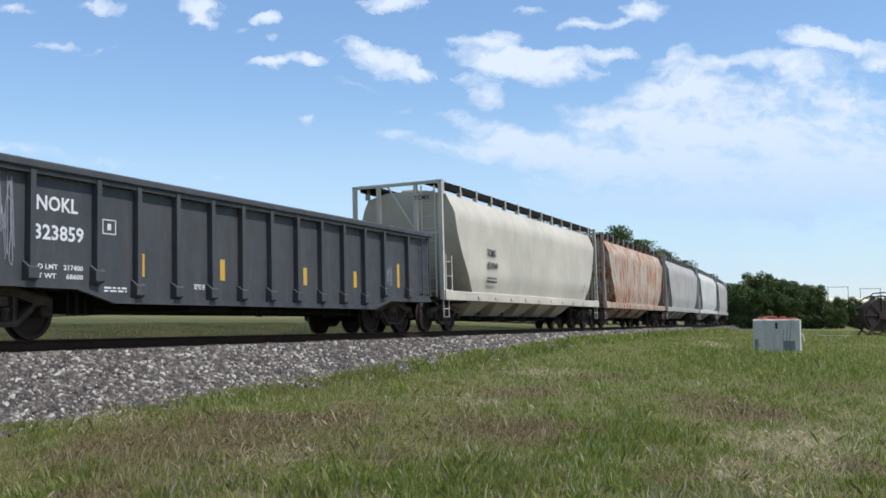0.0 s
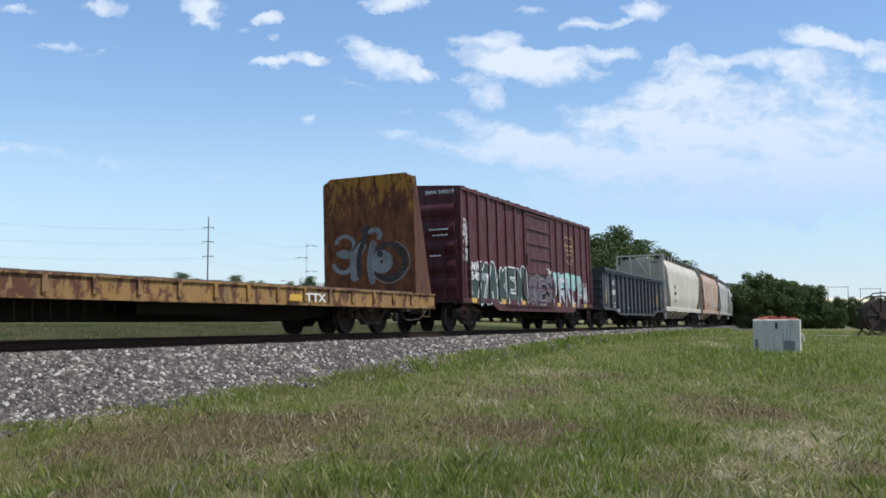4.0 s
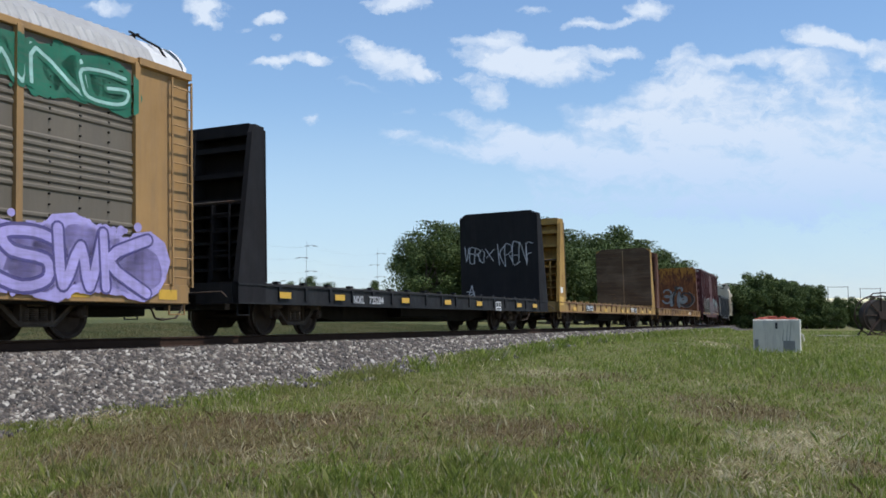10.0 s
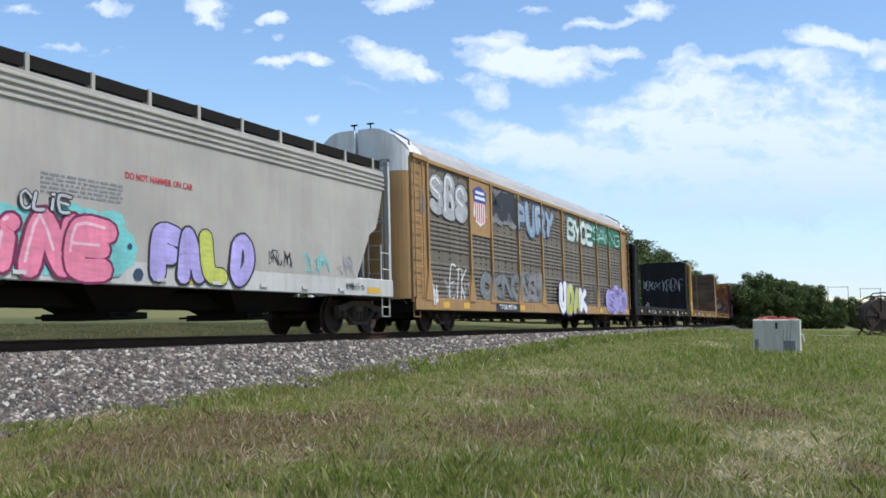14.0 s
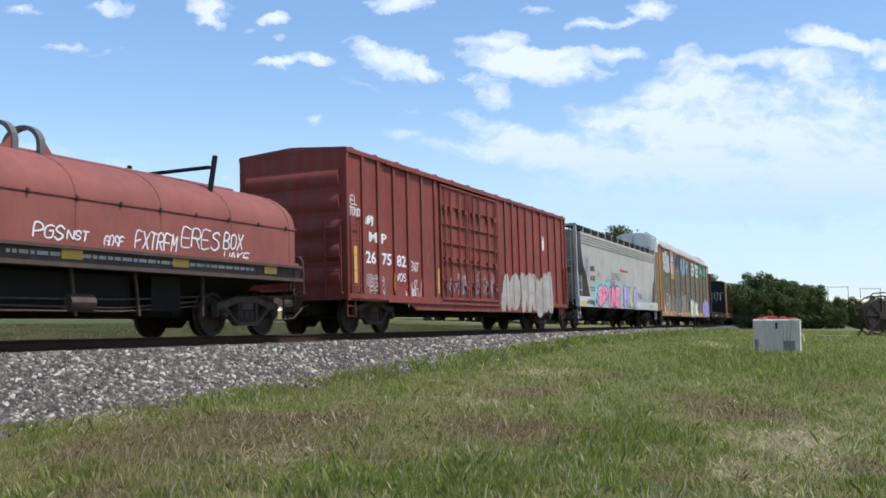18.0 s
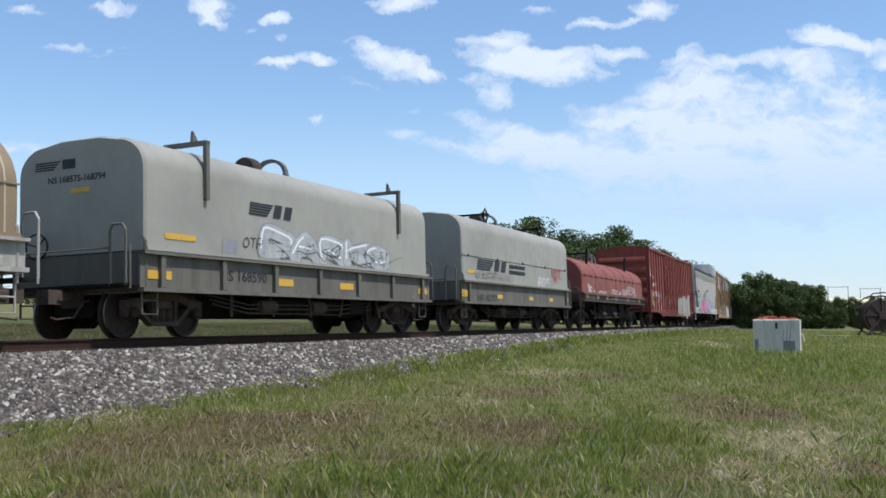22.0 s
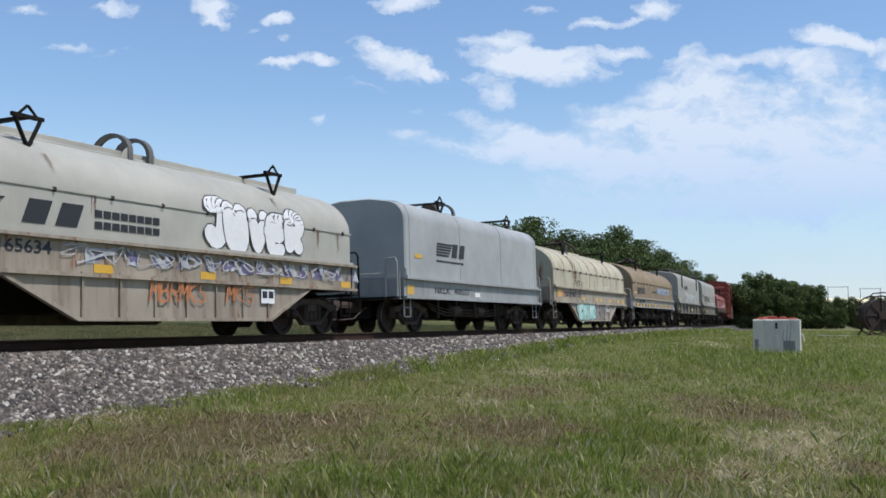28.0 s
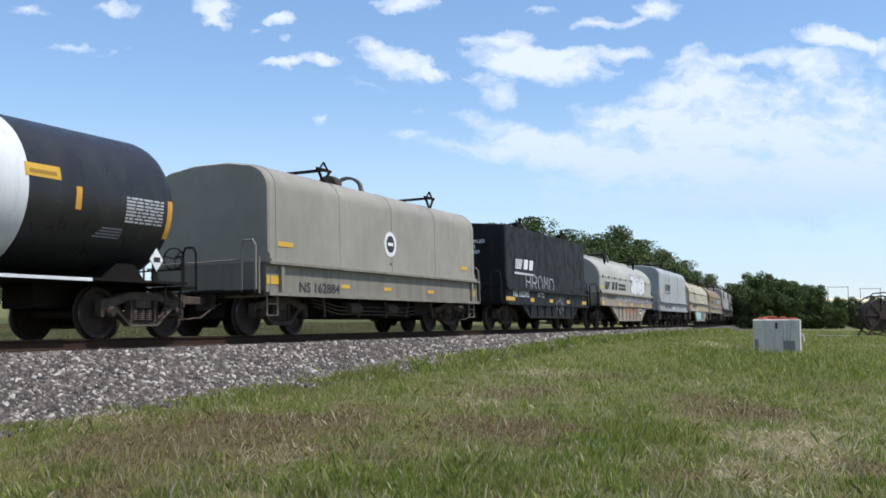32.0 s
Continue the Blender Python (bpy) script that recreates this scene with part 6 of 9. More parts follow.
def maroon_boxcar():
    body = paint("maroon_paint", (0.078, 0.018, 0.019), 0.06, 0.4, 0.5, shift=2)
    ribs = (-6.52, -5.7, -4.89, -4.06, -3.23, -2.38, -1.42, 1.6, 2.3, 3.24, 4.03, 4.82, 5.7, 6.54)
    car, L = boxcar(-9.45, 4.8, 1.45, body, body, body, 0.8, 4.94, ribs, [(-1.36, 1.5)],
                    "maroon ribbed steel boxcar covered in graffiti along its lower side", 1, (0.95, 0.95))
    rb = [(x - 0.067, x + 0.067) for x in ribs]
    y = -1.464
    graffiti(car, -6.0, -1.4, 0.95, 2.2, 7, 10, M_DARKGREEN, M_DARKGREEN, y - 0.001, 0.34, rb, 0.056, M_DARKGREEN, "dark green sprayed ground")
    piece(car, "YAKEN", -6.0, -1.45, 0.92, 2.46, [M_DARKGREEN], M_WHITE, y - 0.012, 0.38, 0.045, rb, 0.05, seed=11, soft=False, label="dark green block letters with a white outline")
    graffiti(car, 1.8, 5.6, 1.7, 2.5, 9, 18, M_AQUA, M_TEAL, y - 0.001, 0.3, rb, 0.056)
    piece(car, "MRNUA", 1.65, 5.85, 0.95, 2.4, [spray("pale_grey_spray", (0.36, 0.36, 0.35)), M_SILVER], M_GREYG, y - 0.014, 0.2, 0.03, rb, 0.05, seed=121, shine=M_WHITE, label="pale grey and silver letters")
    piece(car, "GRES", -1.15, 1.3, 1.0, 2.2, [spray("dusky_mauve_spray", (0.13, 0.09, 0.1))], M_GREYG, -1.535, 0.2, 0.03, back=spray("dark_mauve_spray", (0.06, 0.035, 0.04)), seed=13, label="faded sprayed letters on the door")
    for i, (w, za) in enumerate((("ERA", 3.4), ("ORK", 2.95), ("SOU", 2.4))):
        tag_line(car, w, -7.05, -6.5, za, za + 0.4, M_WHITE, 0.045, y - 0.001, 14 + i)
    scribble(car, 0.85, 1.4, 2.25, 2.55, 15, M_WHITE, 0.03, -1.545, 3)
    scribble(car, 5.75, 6.4, 1.2, 2.1, 16, M_WHITE, 0.07, y, 3)
    text(car, "SMW", 0.27, -6.46, 2.1, y=y - 0.026, width=0.72)
    text(car, "540019", 0.27, -6.4, 1.76, y=y - 0.026, width=1.35)
    small_print(car, -6.4, -5.75, 1.25, 1.6, 3, M_WHITE, 17, y)
    text(car, "SMW 540019", 0.13, -L / 2 - 0.004, 4.72, rear=True, y=-0.35, width=0.95)
    small_print_rear(car, -L / 2, [(0.5, 1.1, 3.45), (0.6, 1.0, 3.25), (0.5, 0.8, 2.55)])
    # the shield outline, in pale gold, with bars for its lettering
    g = Geo()
    pts = smooth_path([(3.98, 4.07), (4.2, 4.17), (4.42, 4.14), (4.56, 3.98), (4.47, 3.82), (4.52, 3.62), (4.62, 3.42), (4.52, 3.18), (4.25, 3.06), (3.98, 2.93), (3.71, 3.06), (3.44, 3.18), (3.34, 3.42), (3.44, 3.62), (3.49, 3.82), (3.4, 3.98), (3.54, 4.14), (3.76, 4.17), (3.98, 4.07)], 3)
    ribbon(g, pts, 0.035, y - 0.001, 0)
    for x0, x1, z0, z1 in ((3.52, 4.45, 3.72, 3.8), (3.62, 4.35, 3.52, 3.59), (3.75, 4.2, 3.32, 3.39)):
        ribbon(g, [(x0, (z0 + z1) / 2), (x1, (z0 + z1) / 2)], 0.05, y - 0.001, 0)
    part("emblem", drape(g, rb, 0.057), plain("pale_gold", (0.6, 0.42, 0.16), 0.5), car, "pale gold shield outline")
    for x0 in (-6.45, -3.9, -1.95, 0.2, 2.1, 4.1, 5.8):
        reflector(car, x0, x0 + 0.4, 0.95, 1.12, -1.507)
    return car


def small_print_rear(car, x, rows, mat=None):
    g = Geo()
    for y0, y1, z in rows:
        k = y0
        while k < y1:
            g.box(x - 0.1, x - 0.088, -k - 0.1, -k, z, z + 0.05)
            k += 0.13
    return part("lettering", g, mat or M_WHITE, car)


def red_boxcar():
    body = paint("red_oxide_paint", (0.2, 0.04, 0.027), 0.09, 0.5, 0.6, shift=5)
    endm = body
    ribs = (-7.79, -7.0, -6.16, -5.35, -4.5, -3.66, 1.2, 1.87, 2.56, 3.22, 3.95, 4.75, 5.53, 6.43, 7.31, 8.1)
    car, L = boxcar(-133.35, -116.2, 2.1, body, endm, endm, 0.75, 5.02, ribs, [(-3.36, -1.36), (-1.32, 1.06)],
                    "rust-red ribbed boxcar with double plug doors and sprayed tags", 2, (0.95, 0.6))
    rb = [(x - 0.067, x + 0.067) for x in ribs]
    y = -1.464
    text(car, "M P", 0.27, -7.5, 2.55, y=y, width=0.95)
    for i, pair in enumerate(("26", "75", "82")):
        text(car, pair, 0.32, -7.65 + i * 0.82, 1.94, y=y, width=0.52)
    chalk, chalk_edge = spray("faded_white_spray", (0.4, 0.36, 0.31)), plain("faded_grey_edge", (0.3, 0.2, 0.16), 0.6, 0, 0.35, 2)
    piece(car, "AOYMUN", 1.3, 6.5, 0.62, 2.2, [chalk], chalk_edge, -1.508, 0.46, 0.03, rb, 0.014, seed=21, label="faded white bubble letters")
    piece(car, "GAS", -7.6, -6.75, 1.3, 1.62, [body], M_SILVER, y, 0.05, 0.02, seed=22)
    tag_line(car, "PEN", -7.5, -6.7, 1.08, 1.28, M_SILVER, 0.025, y, 29)
    tag_line(car, "GENT", -5.45, -4.75, 1.85, 2.1, M_WHITE, 0.03, y, 23)
    scribble(car, -5.5, -4.6, 0.75, 1.7, 23, M_WHITE, 0.03, y, 4)
    tag_line(car, "WOS", -6.1, -5.5, 1.5, 1.72, M_WHITE, 0.03, y, 30)
    tag_line(car, "EL", -8.35, -8.0, 3.5, 3.72, M_WHITE, 0.03, y, 24, 0.0)
    tag_line(car, "TONO", -8.4, -7.9, 3.2, 3.42, M_WHITE, 0.03, y, 25, 0.0)
    scribble(car, -7.75, -7.2, 3.0, 3.3, 25, M_WHITE, 0.04, y, 4)
    scribble(car, -3.0, -1.6, 1.2, 1.9, 26, M_SILVER, 0.03, -1.54)
    scribble(car, -0.9, 0.6, 1.2, 2.0, 27, M_SILVER, 0.025, -1.54)
    reflector(car, -8.38, -8.24, 1.34, 2.34, -1.56)
    reflector(car, -6.25, -6.15, 1.2, 1.7, -1.507)
    reflector(car, -3.6, -3.5, 1.2, 2.0, -1.507)
    g = Geo().plate([(5.62, 3.35), (5.78, 3.28), (5.95, 3.35), (5.97, 3.75), (5.6, 3.75)], y - 0.002, y)
    part("emblem", g, M_WHITE, car, "small white shield plate")
    bars(car, [(5.6, 5.97, 3.76, 3.96)], M_INK, y)
    small_print(car, 5.62, 5.95, 3.78, 3.94, 2, M_WHITE, 28, y - 0.002)
    return car


# ---------------------------------------------------------------- bulkhead flatcars
def flatcar(s0, s1, sill, bulk_out, bulk_in, deck, top, label, seed, ext, planks, in_z=(1.3, 5.1), deep=0.35, clips=True, flange=None, half_width=1.53, shoulder=0.4):
    car, L = begin("bulkhead_flatcar", label, "flatcar", s0, s1, 2.7)
    h = L / 2
    part("center_sill", Geo().plate([(-h, 0.95), (-h, 0.62), (-h + 3.6, 0.6), (-h + 5.2, deep), (h - 5.2, deep), (h - 3.6, 0.6), (h, 0.62), (h, 0.95)], -0.5, 0.5), M_BLACK, car)
    for k in (-1, 1):
        part("side_sill", Geo().box(-h, h, *sorted((1.40 * k, 1.5 * k)), 0.722, 1.158), sill, car)
        part("sill_flange", Geo().box(-h, h, *sorted((1.38 * k, 1.535 * k)), 1.12, 1.16), flange or sill, car)
        part("sill_flange", Geo().box(-h, h, *sorted((1.38 * k, 1.53 * k)), 0.7, 0.735), flange or sill, car)
        n = 17
        for i in range(n):
            x = -h + 1.4 + (L - 2.8) * i / (n - 1)
            part("stake_pocket", Geo().box(x - 0.05, x + 0.05, *sorted((1.5 * k, 1.545 * k)), 0.8, 1.12, 0.015), flange or sill, car)
            if clips:
                part("deck_clip", Geo().box(x - 0.07, x + 0.07, *sorted((1.38 * k, 1.5 * k)), 1.2, 1.25, 0.01), sill, car)
        part("underfloor_gear", Geo().box(-1.5, 1.6, *sorted((0.6 * k, 1.0 * k)), 0.45, 0.8, 0.05), M_BLACK, car)
    rnd = random.Random(seed)
    n = 46
    for i in range(n):
        x = -h + 1.1 + (L - 2.2) * i / n
        part("deck_plank", Geo().box(x, x + (L - 2.2) / n - 0.015, -1.42, 1.42, 1.15, 1.2 + rnd.uniform(-0.004, 0.004)), deck, car)
    for k in (-1, 1):
        xi, xo = k * (h - 0.9), k * (h - 0.0)
        # face towards the load, its top corners cut off
        w = half_width
        c = 0.34

        def half(z):
            return w if z < top - c * 0.8 else w - c * (z - (top - c * 0.8)) / (c * 0.8)
        if planks:
            m = 14
            dz = (top - in_z[0]) / m
            for i in range(m):
                z = in_z[0] + i * dz
                zz = z + dz - 0.006
                zk = top - c * 0.8
                side_pts = [(half(z), z)] + ([(w, zk)] if z < zk < zz else []) + [(half(zz), zz)]
                prof = [(-y, q) for y, q in side_pts[:1]] + side_pts + [(-y, q) for y, q in side_pts[:0:-1]]
                g = Geo().prism(prof, *sorted((xi - k * 0.07, xi + k * rnd.uniform(-0.006, 0.0))))
                part("bulkhead_plank", g, bulk_in, car)
        else:
            g = Geo().prism([(-w, 1.2), (w, 1.2), (w, top - c * 0.6), (w - c * 0.7, top), (-w + c * 0.7, top), (-w, top - c * 0.6)], *sorted((xi - k * 0.045, xi)))
            part("bulkhead_face", g, bulk_in, car)
        # side gussets, wide at the deck and narrower at the top
        for j in (-1, 1):
            prof = [(xi, 0.72), (xo, 0.72), (xo, 1.2), (xi + k * shoulder, top - 0.3), (xi + k * shoulder * 0.75, top - 0.1), (xi, top - 0.12)]
            if k < 0:
                prof = prof[::-1]
            part("bulkhead_side", Geo().plate(prof, *sorted(((w - 0.13) * j, (w - 0.01) * j))), bulk_out, car)
        for j, hi in ((0.0, top - 0.1), (-0.62, 3.1), (0.62, 3.1)):
            g = Geo().plate([(xi + k * 0.02, 1.2), (xi + k * 0.62, 1.2), (xi + k * (0.62 - (0.7 - shoulder) * (hi - 1.2) / (top - 1.2)), hi), (xi + k * 0.02, hi)], j - (0.08 if j == 0 else 0.045), j + (0.08 if j == 0 else 0.045))
            part("bulkhead_brace", g, bulk_out, car)
        part("top_chord", Geo().box(*sorted((xi + k * 0.01, xi + k * (shoulder * 0.7 + 0.04))), -w + 0.14, w - 0.14, top - 0.34, top - 0.06, 0.02), bulk_out, car)
        for z, thick in ((4.34, 0.06), (3.72, 0.06), (3.1, 0.07), (2.76, 0.03), (2.45, 0.03), (2.14, 0.03), (1.83, 0.03), (1.52, 0.03)):
            dx = 0.57 - (0.67 - shoulder) * (z - 1.2) / (top - 1.2)
            g = Geo().prism([(-w + 0.13, z - thick), (w - 0.13, z - thick), (w - 0.13, z + thick), (-w + 0.13, z + thick)], *sorted((xi + k * 0.02, xi + k * dx)))
            part("bulkhead_shelf", g, bulk_out, car)
        part("crossbar", Geo().tube([(xi + k * 0.56, -1.42, 3.06), (xi + k * 0.56, 1.42, 3.06)], 0.03, 6), M_RUSTY, car)
        part("bulkhead_back", Geo().box(*sorted((xi + k * 0.005, xi + k * 0.03)), -w + 0.13, w - 0.13, 1.2, top - 0.1), bulk_out, car)
        part("end_sill", Geo().box(*sorted((xo - k * 0.3, xo)), -1.38, 1.38, 0.72, 1.2), sill, car)
        ladder(car, xi + k * 0.56, -0.9, 1.3, 3.0, bulk_out, along="y", off=0.06)
    couplers(car, L, ext, step_mat=sill, step_z=0.8)
    return car, L


def timber(name, dark, mid, pale):
    """Weathered boards with grain along their length."""
    m, nt, bs = material(name)
    vec = node(nt, "ShaderNodeTexCoord").outputs["Object"]
    rnd = node(nt, "ShaderNodeObjectInfo").outputs["Random"]
    grain = noise_of(nt, vec, 7.0, 8, 0.7, (1, 0.12, 2.2))
    stain = noise_of(nt, vec, 1.3, 6, 0.65, (1, 0.6, 1), 4)
    col = mix(nt, ramp(nt, grain, [(0.32, grey(0)), (0.68, grey(1))]), dark, mid)
    col = mix(nt, ramp(nt, stain, [(0.45, grey(0)), (0.72, grey(0.6))]), col, pale)
    col = mix(nt, ramp(nt, rnd, [(0.0, grey(0.0)), (1.0, grey(0.45))]), col, dark)
    nt.links.new(col, bs.inputs["Base Color"])
    bs.inputs["Roughness"].default_value = 0.9
    bs.inputs["Specular IOR Level"].default_value = 0.15
    bump(nt, bs, grain, 0.4, 0.02)
    return m


def flaking_face():
    """Rusted plate with old yellow paint left in its upper third, peeling in vertical runs."""
    m, nt, bs = material("flaking_yellow_bulkhead")
    vec = node(nt, "ShaderNodeTexCoord").outputs["Object"]
    sep = node(nt, "ShaderNodeSeparateXYZ")
    nt.links.new(vec, sep.inputs[0])
    runs = noise_of(nt, vec, 4.6, 9, 0.74, (1, 1, 0.34), 2)
    blot = noise_of(nt, vec, 1.6, 7, 0.66, shift=6)
    rust = mix(nt, ramp(nt, runs, [(0.32, grey(0)), (0.68, grey(1))]), (0.055, 0.024, 0.016), (0.25, 0.095, 0.035))
    rust = mix(nt, ramp(nt, blot, [(0.48, grey(0)), (0.66, grey(0.75))]), rust, (0.05, 0.03, 0.024))
    high = nt.nodes.new("ShaderNodeMapRange")
    nt.links.new(sep.outputs[2], high.inputs["Value"])
    high.inputs["From Min"].default_value, high.inputs["From Max"].default_value = 2.4, 4.3
    high.inputs["To Min"].default_value, high.inputs["To Max"].default_value = -0.16, 0.1
    left = nt.nodes.new("ShaderNodeMath")
    nt.links.new(high.outputs[0], left.inputs[0])
    nt.links.new(runs, left.inputs[1])
    col = mix(nt, ramp(nt, left.outputs[0], [(0.54, grey(0)), (0.6, grey(0.85))]), rust, (0.34, 0.17, 0.032))
    nt.links.new(col, bs.inputs["Base Color"])
    bs.inputs["Roughness"].default_value = 0.85
    bs.inputs["Specular IOR Level"].default_value = 0.15
    bump(nt, bs, runs, 0.4, 0.015)
    return m


def rusty_flatcar():
    sill = paint("rusty_tan_sill", (0.3, 0.17, 0.05), 0.6, 0.6, 0.7, (0.1, 0.045, 0.025), shift=8)
    out = paint("rusty_brown_bulkhead", (0.1, 0.04, 0.022), 0.45, 0.5, 0.75, (0.06, 0.026, 0.018), shift=9, run=0.3)
    face = flaking_face()
    deck = paint("weathered_deck_timber", (0.14, 0.1, 0.075), 0.2, 0.5, 0.85, shift=11)
    car, L = flatcar(-30.27, -11.45, sill, out, face, deck, 4.95, "rusty brown bulkhead flatcar with flaking yellow end walls, empty", 31, (0.6, 1.0), False, clips=False, half_width=1.42, shoulder=0.16)
    text(car, "TTX", 0.2, 3.0, 0.8, y=-1.546, width=0.8)
    reflector(car, 2.35, 2.8, 0.8, 0.96, -1.576)
    x = L / 2 - 0.9
    g = Geo()
    rnd = random.Random(32)
    def ring(cy, cz, r, a0, a1, width, slot, lift):
        pts = [(cy + r * math.cos(a0 + (a1 - a0) * i / 14) * rnd.uniform(0.94, 1.06), cz + r * 1.1 * math.sin(a0 + (a1 - a0) * i / 14)) for i in range(15)]
        ribbon(g, pts, width, lift, slot)

    ring(-0.62, 2.2, 0.5, 0.3, 6.4, 0.16, 1, 0.0)
    ring(-0.62, 2.2, 0.62, 2.0, 6.0, 0.03, 0, 0.002)
    ring(-0.4, 2.2, 0.2, 0.0, 6.2, 0.3, 0, 0.004)
    ring(-0.36, 2.45, 0.05, 0.0, 6.2, 0.1, 1, 0.006)
    ring(0.75, 2.75, 0.3, 0.4, 5.2, 0.12, 0, 0.001)
    ring(0.8, 2.25, 0.3, 1.0, 6.0, 0.14, 0, 0.003)
    ring(0.05, 3.2, 0.09, 0.0, 6.2, 0.18, 1, 0.004)
    ring(-0.2, 3.05, 0.16, 0.6, 3.6, 0.16, 0, 0.005)
    for y0, y1, z0, z1, width, slot in ((0.45, 0.2, 1.75, 2.75, 0.26, 0), (0.3, 0.1, 1.8, 3.0, 0.14, 1), (-0.1, -0.15, 1.6, 2.8, 0.2, 0), (0.5, -0.1, 2.6, 3.1, 0.05, 1)):
        ribbon(g, smooth_path([(y0, z0), (y0 * 0.6 + y1 * 0.4 + 0.08, (z0 + z1) / 2), (y1, z1)], 4), width, 0.002 + 0.003 * slot, slot)
    v = [(x - 0.05 - yy, xx, zz) for xx, yy, zz in g.v]
    g.v = v
    part("graffiti", g, [spray("faded_grey_spray", (0.25, 0.27, 0.26), 0.8), spray("black_spray", (0.035, 0.028, 0.025), 0.6)], car, "faded grey and black sprayed swirls")
    return car


def yellow_flatcar():
    sill = paint("dull_yellow_sill", (0.36, 0.225, 0.075), 0.34, 0.7, 0.65, (0.13, 0.065, 0.03), (0.1, 0.07, 0.04), shift=12, run=0.3)
    out = paint("yellow_bulkhead", (0.36, 0.215, 0.052), 0.32, 0.8, 0.6, (0.16, 0.075, 0.03), (0.14, 0.09, 0.045), shift=13, run=0.25)
    planks = timber("weathered_planks", (0.05, 0.034, 0.022), (0.115, 0.08, 0.052), (0.17, 0.135, 0.098))
    deck = paint("worn_yellow_deck", (0.3, 0.2, 0.1), 0.3, 0.5, 0.8, shift=15)
    car, L = flatcar(-50.3, -31.43, sill, out, planks, deck, 5.02, "yellow bulkhead flatcar with dark weathered timber end walls, empty", 33, (0.7, 0.6), True, flange=paint("rusty_yellow_flange", (0.2, 0.1, 0.045), 0.5, 0.6, 0.75, (0.1, 0.045, 0.025), shift=19))
    text(car, "TTX", 0.2, 2.95, 0.84, y=-1.549, width=0.85)
    bars(car, [(3.95, 4.33, 0.78, 1.08)], M_INK, -1.548)
    bars(car, [(3.98, 4.3, 1.03, 1.05), (3.98, 4.3, 0.81, 0.83), (3.98, 4.0, 0.81, 1.05), (4.28, 4.3, 0.81, 1.05), (4.05, 4.12, 0.9, 1.0), (4.17, 4.23, 0.9, 1.0)], M_WHITE, -1.55)
    bars(car, [(-5.64, -4.42, 0.79, 1.07)], M_INK, -1.548)
    text(car, "TTPX 811222", 0.2, -5.55, 0.83, y=-1.551, width=1.05)
    x = L / 2 - 0.9
    part("face_seam", Geo().box(x - 0.085, x - 0.068, -0.015, 0.015, 1.5, 4.9), deck, car, "pale vertical joint strip")
    for x in (-7.6, -2.4, 0.9, 2.0, 5.6, 7.6):
        reflector(car, x, x + 0.45, 0.78, 0.95, -1.548)
    bars(car, [(-9.22, -8.92, 1.56, 1.82)], M_WHITE, -1.524)
    reflector(car, -9.36, -8.84, 1.02, 1.4, -1.524)
    return car


def black_flatcar():
    sill = paint("black_sill", (0.018, 0.018, 0.019), 0.08, 0.4, 0.6, dirt_colour=(0.05, 0.045, 0.04), shift=16, gloss=0.2)
    out = paint("black_bulkhead", (0.018, 0.017, 0.018), 0.05, 0.3, 0.65, dirt_colour=(0.04, 0.035, 0.032), shift=17, gloss=0.1)
    deck = paint("dark_deck", (0.045, 0.04, 0.036), 0.1, 0.4, 0.85, shift=18)
    car, L = flatcar(-70.4, -51.7, sill, out, out, deck, 4.97, "black steel bulkhead flatcar with white tags on its end wall, empty", 35, (0.7, 0.7), False)
    text(car, "NOKL", 0.2, -4.97, 0.79, M_SILVER, y=-1.546, width=0.5)
    text(car, "725284", 0.2, -4.22, 0.79, M_SILVER, y=-1.546, width=0.72)
    bars(car, [(4.06, 4.5, 0.7, 1.02)], M_WHITE, -1.548)
    bars(car, [(4.1, 4.26, 0.84, 0.99), (4.3, 4.46, 0.84, 0.99), (4.1, 4.46, 0.73, 0.79)], M_INK, -1.55)
    for x in (-8.0, -5.8, -2.5, 0.15, 2.5, 6.0, 7.6):
        reflector(car, x, x + 0.42, 0.85, 1.0, -1.548)
    x = L / 2 - 0.9
    g = Geo()
    rnd = random.Random(36)
    for y0, wide, word, lo, hi in ((0.55, 0.8, "VERO", 2.85, 3.45), (-1.35, 1.35, "KRENF", 2.75, 3.6), (-0.55 + 0.75, 0.3, "X", 2.95, 3.4)):
        for i, c in enumerate(word):
            for stroke in STROKES[c]:
                pts = [(y0 + wide * (1 - (i + a) / len(word)) + rnd.uniform(-0.04, 0.04), lo + (hi - lo) * b + rnd.uniform(-0.12, 0.12)) for a, b in stroke]
                ribbon(g, smooth_path(pts, 3) if len(pts) > 2 else pts, 0.03, i * 0.001, 0)
    ribbon(g, [(1.0, 1.4), (1.1, 1.9), (1.25, 1.4), (1.0, 1.6), (1.3, 1.65)], 0.04, 0, 0)
    g.v = [(x - 0.05 - yy, xx, zz) for xx, yy, zz in g.v]
    part("graffiti", g, M_SILVER, car, "white sprayed scrawl")
    return car


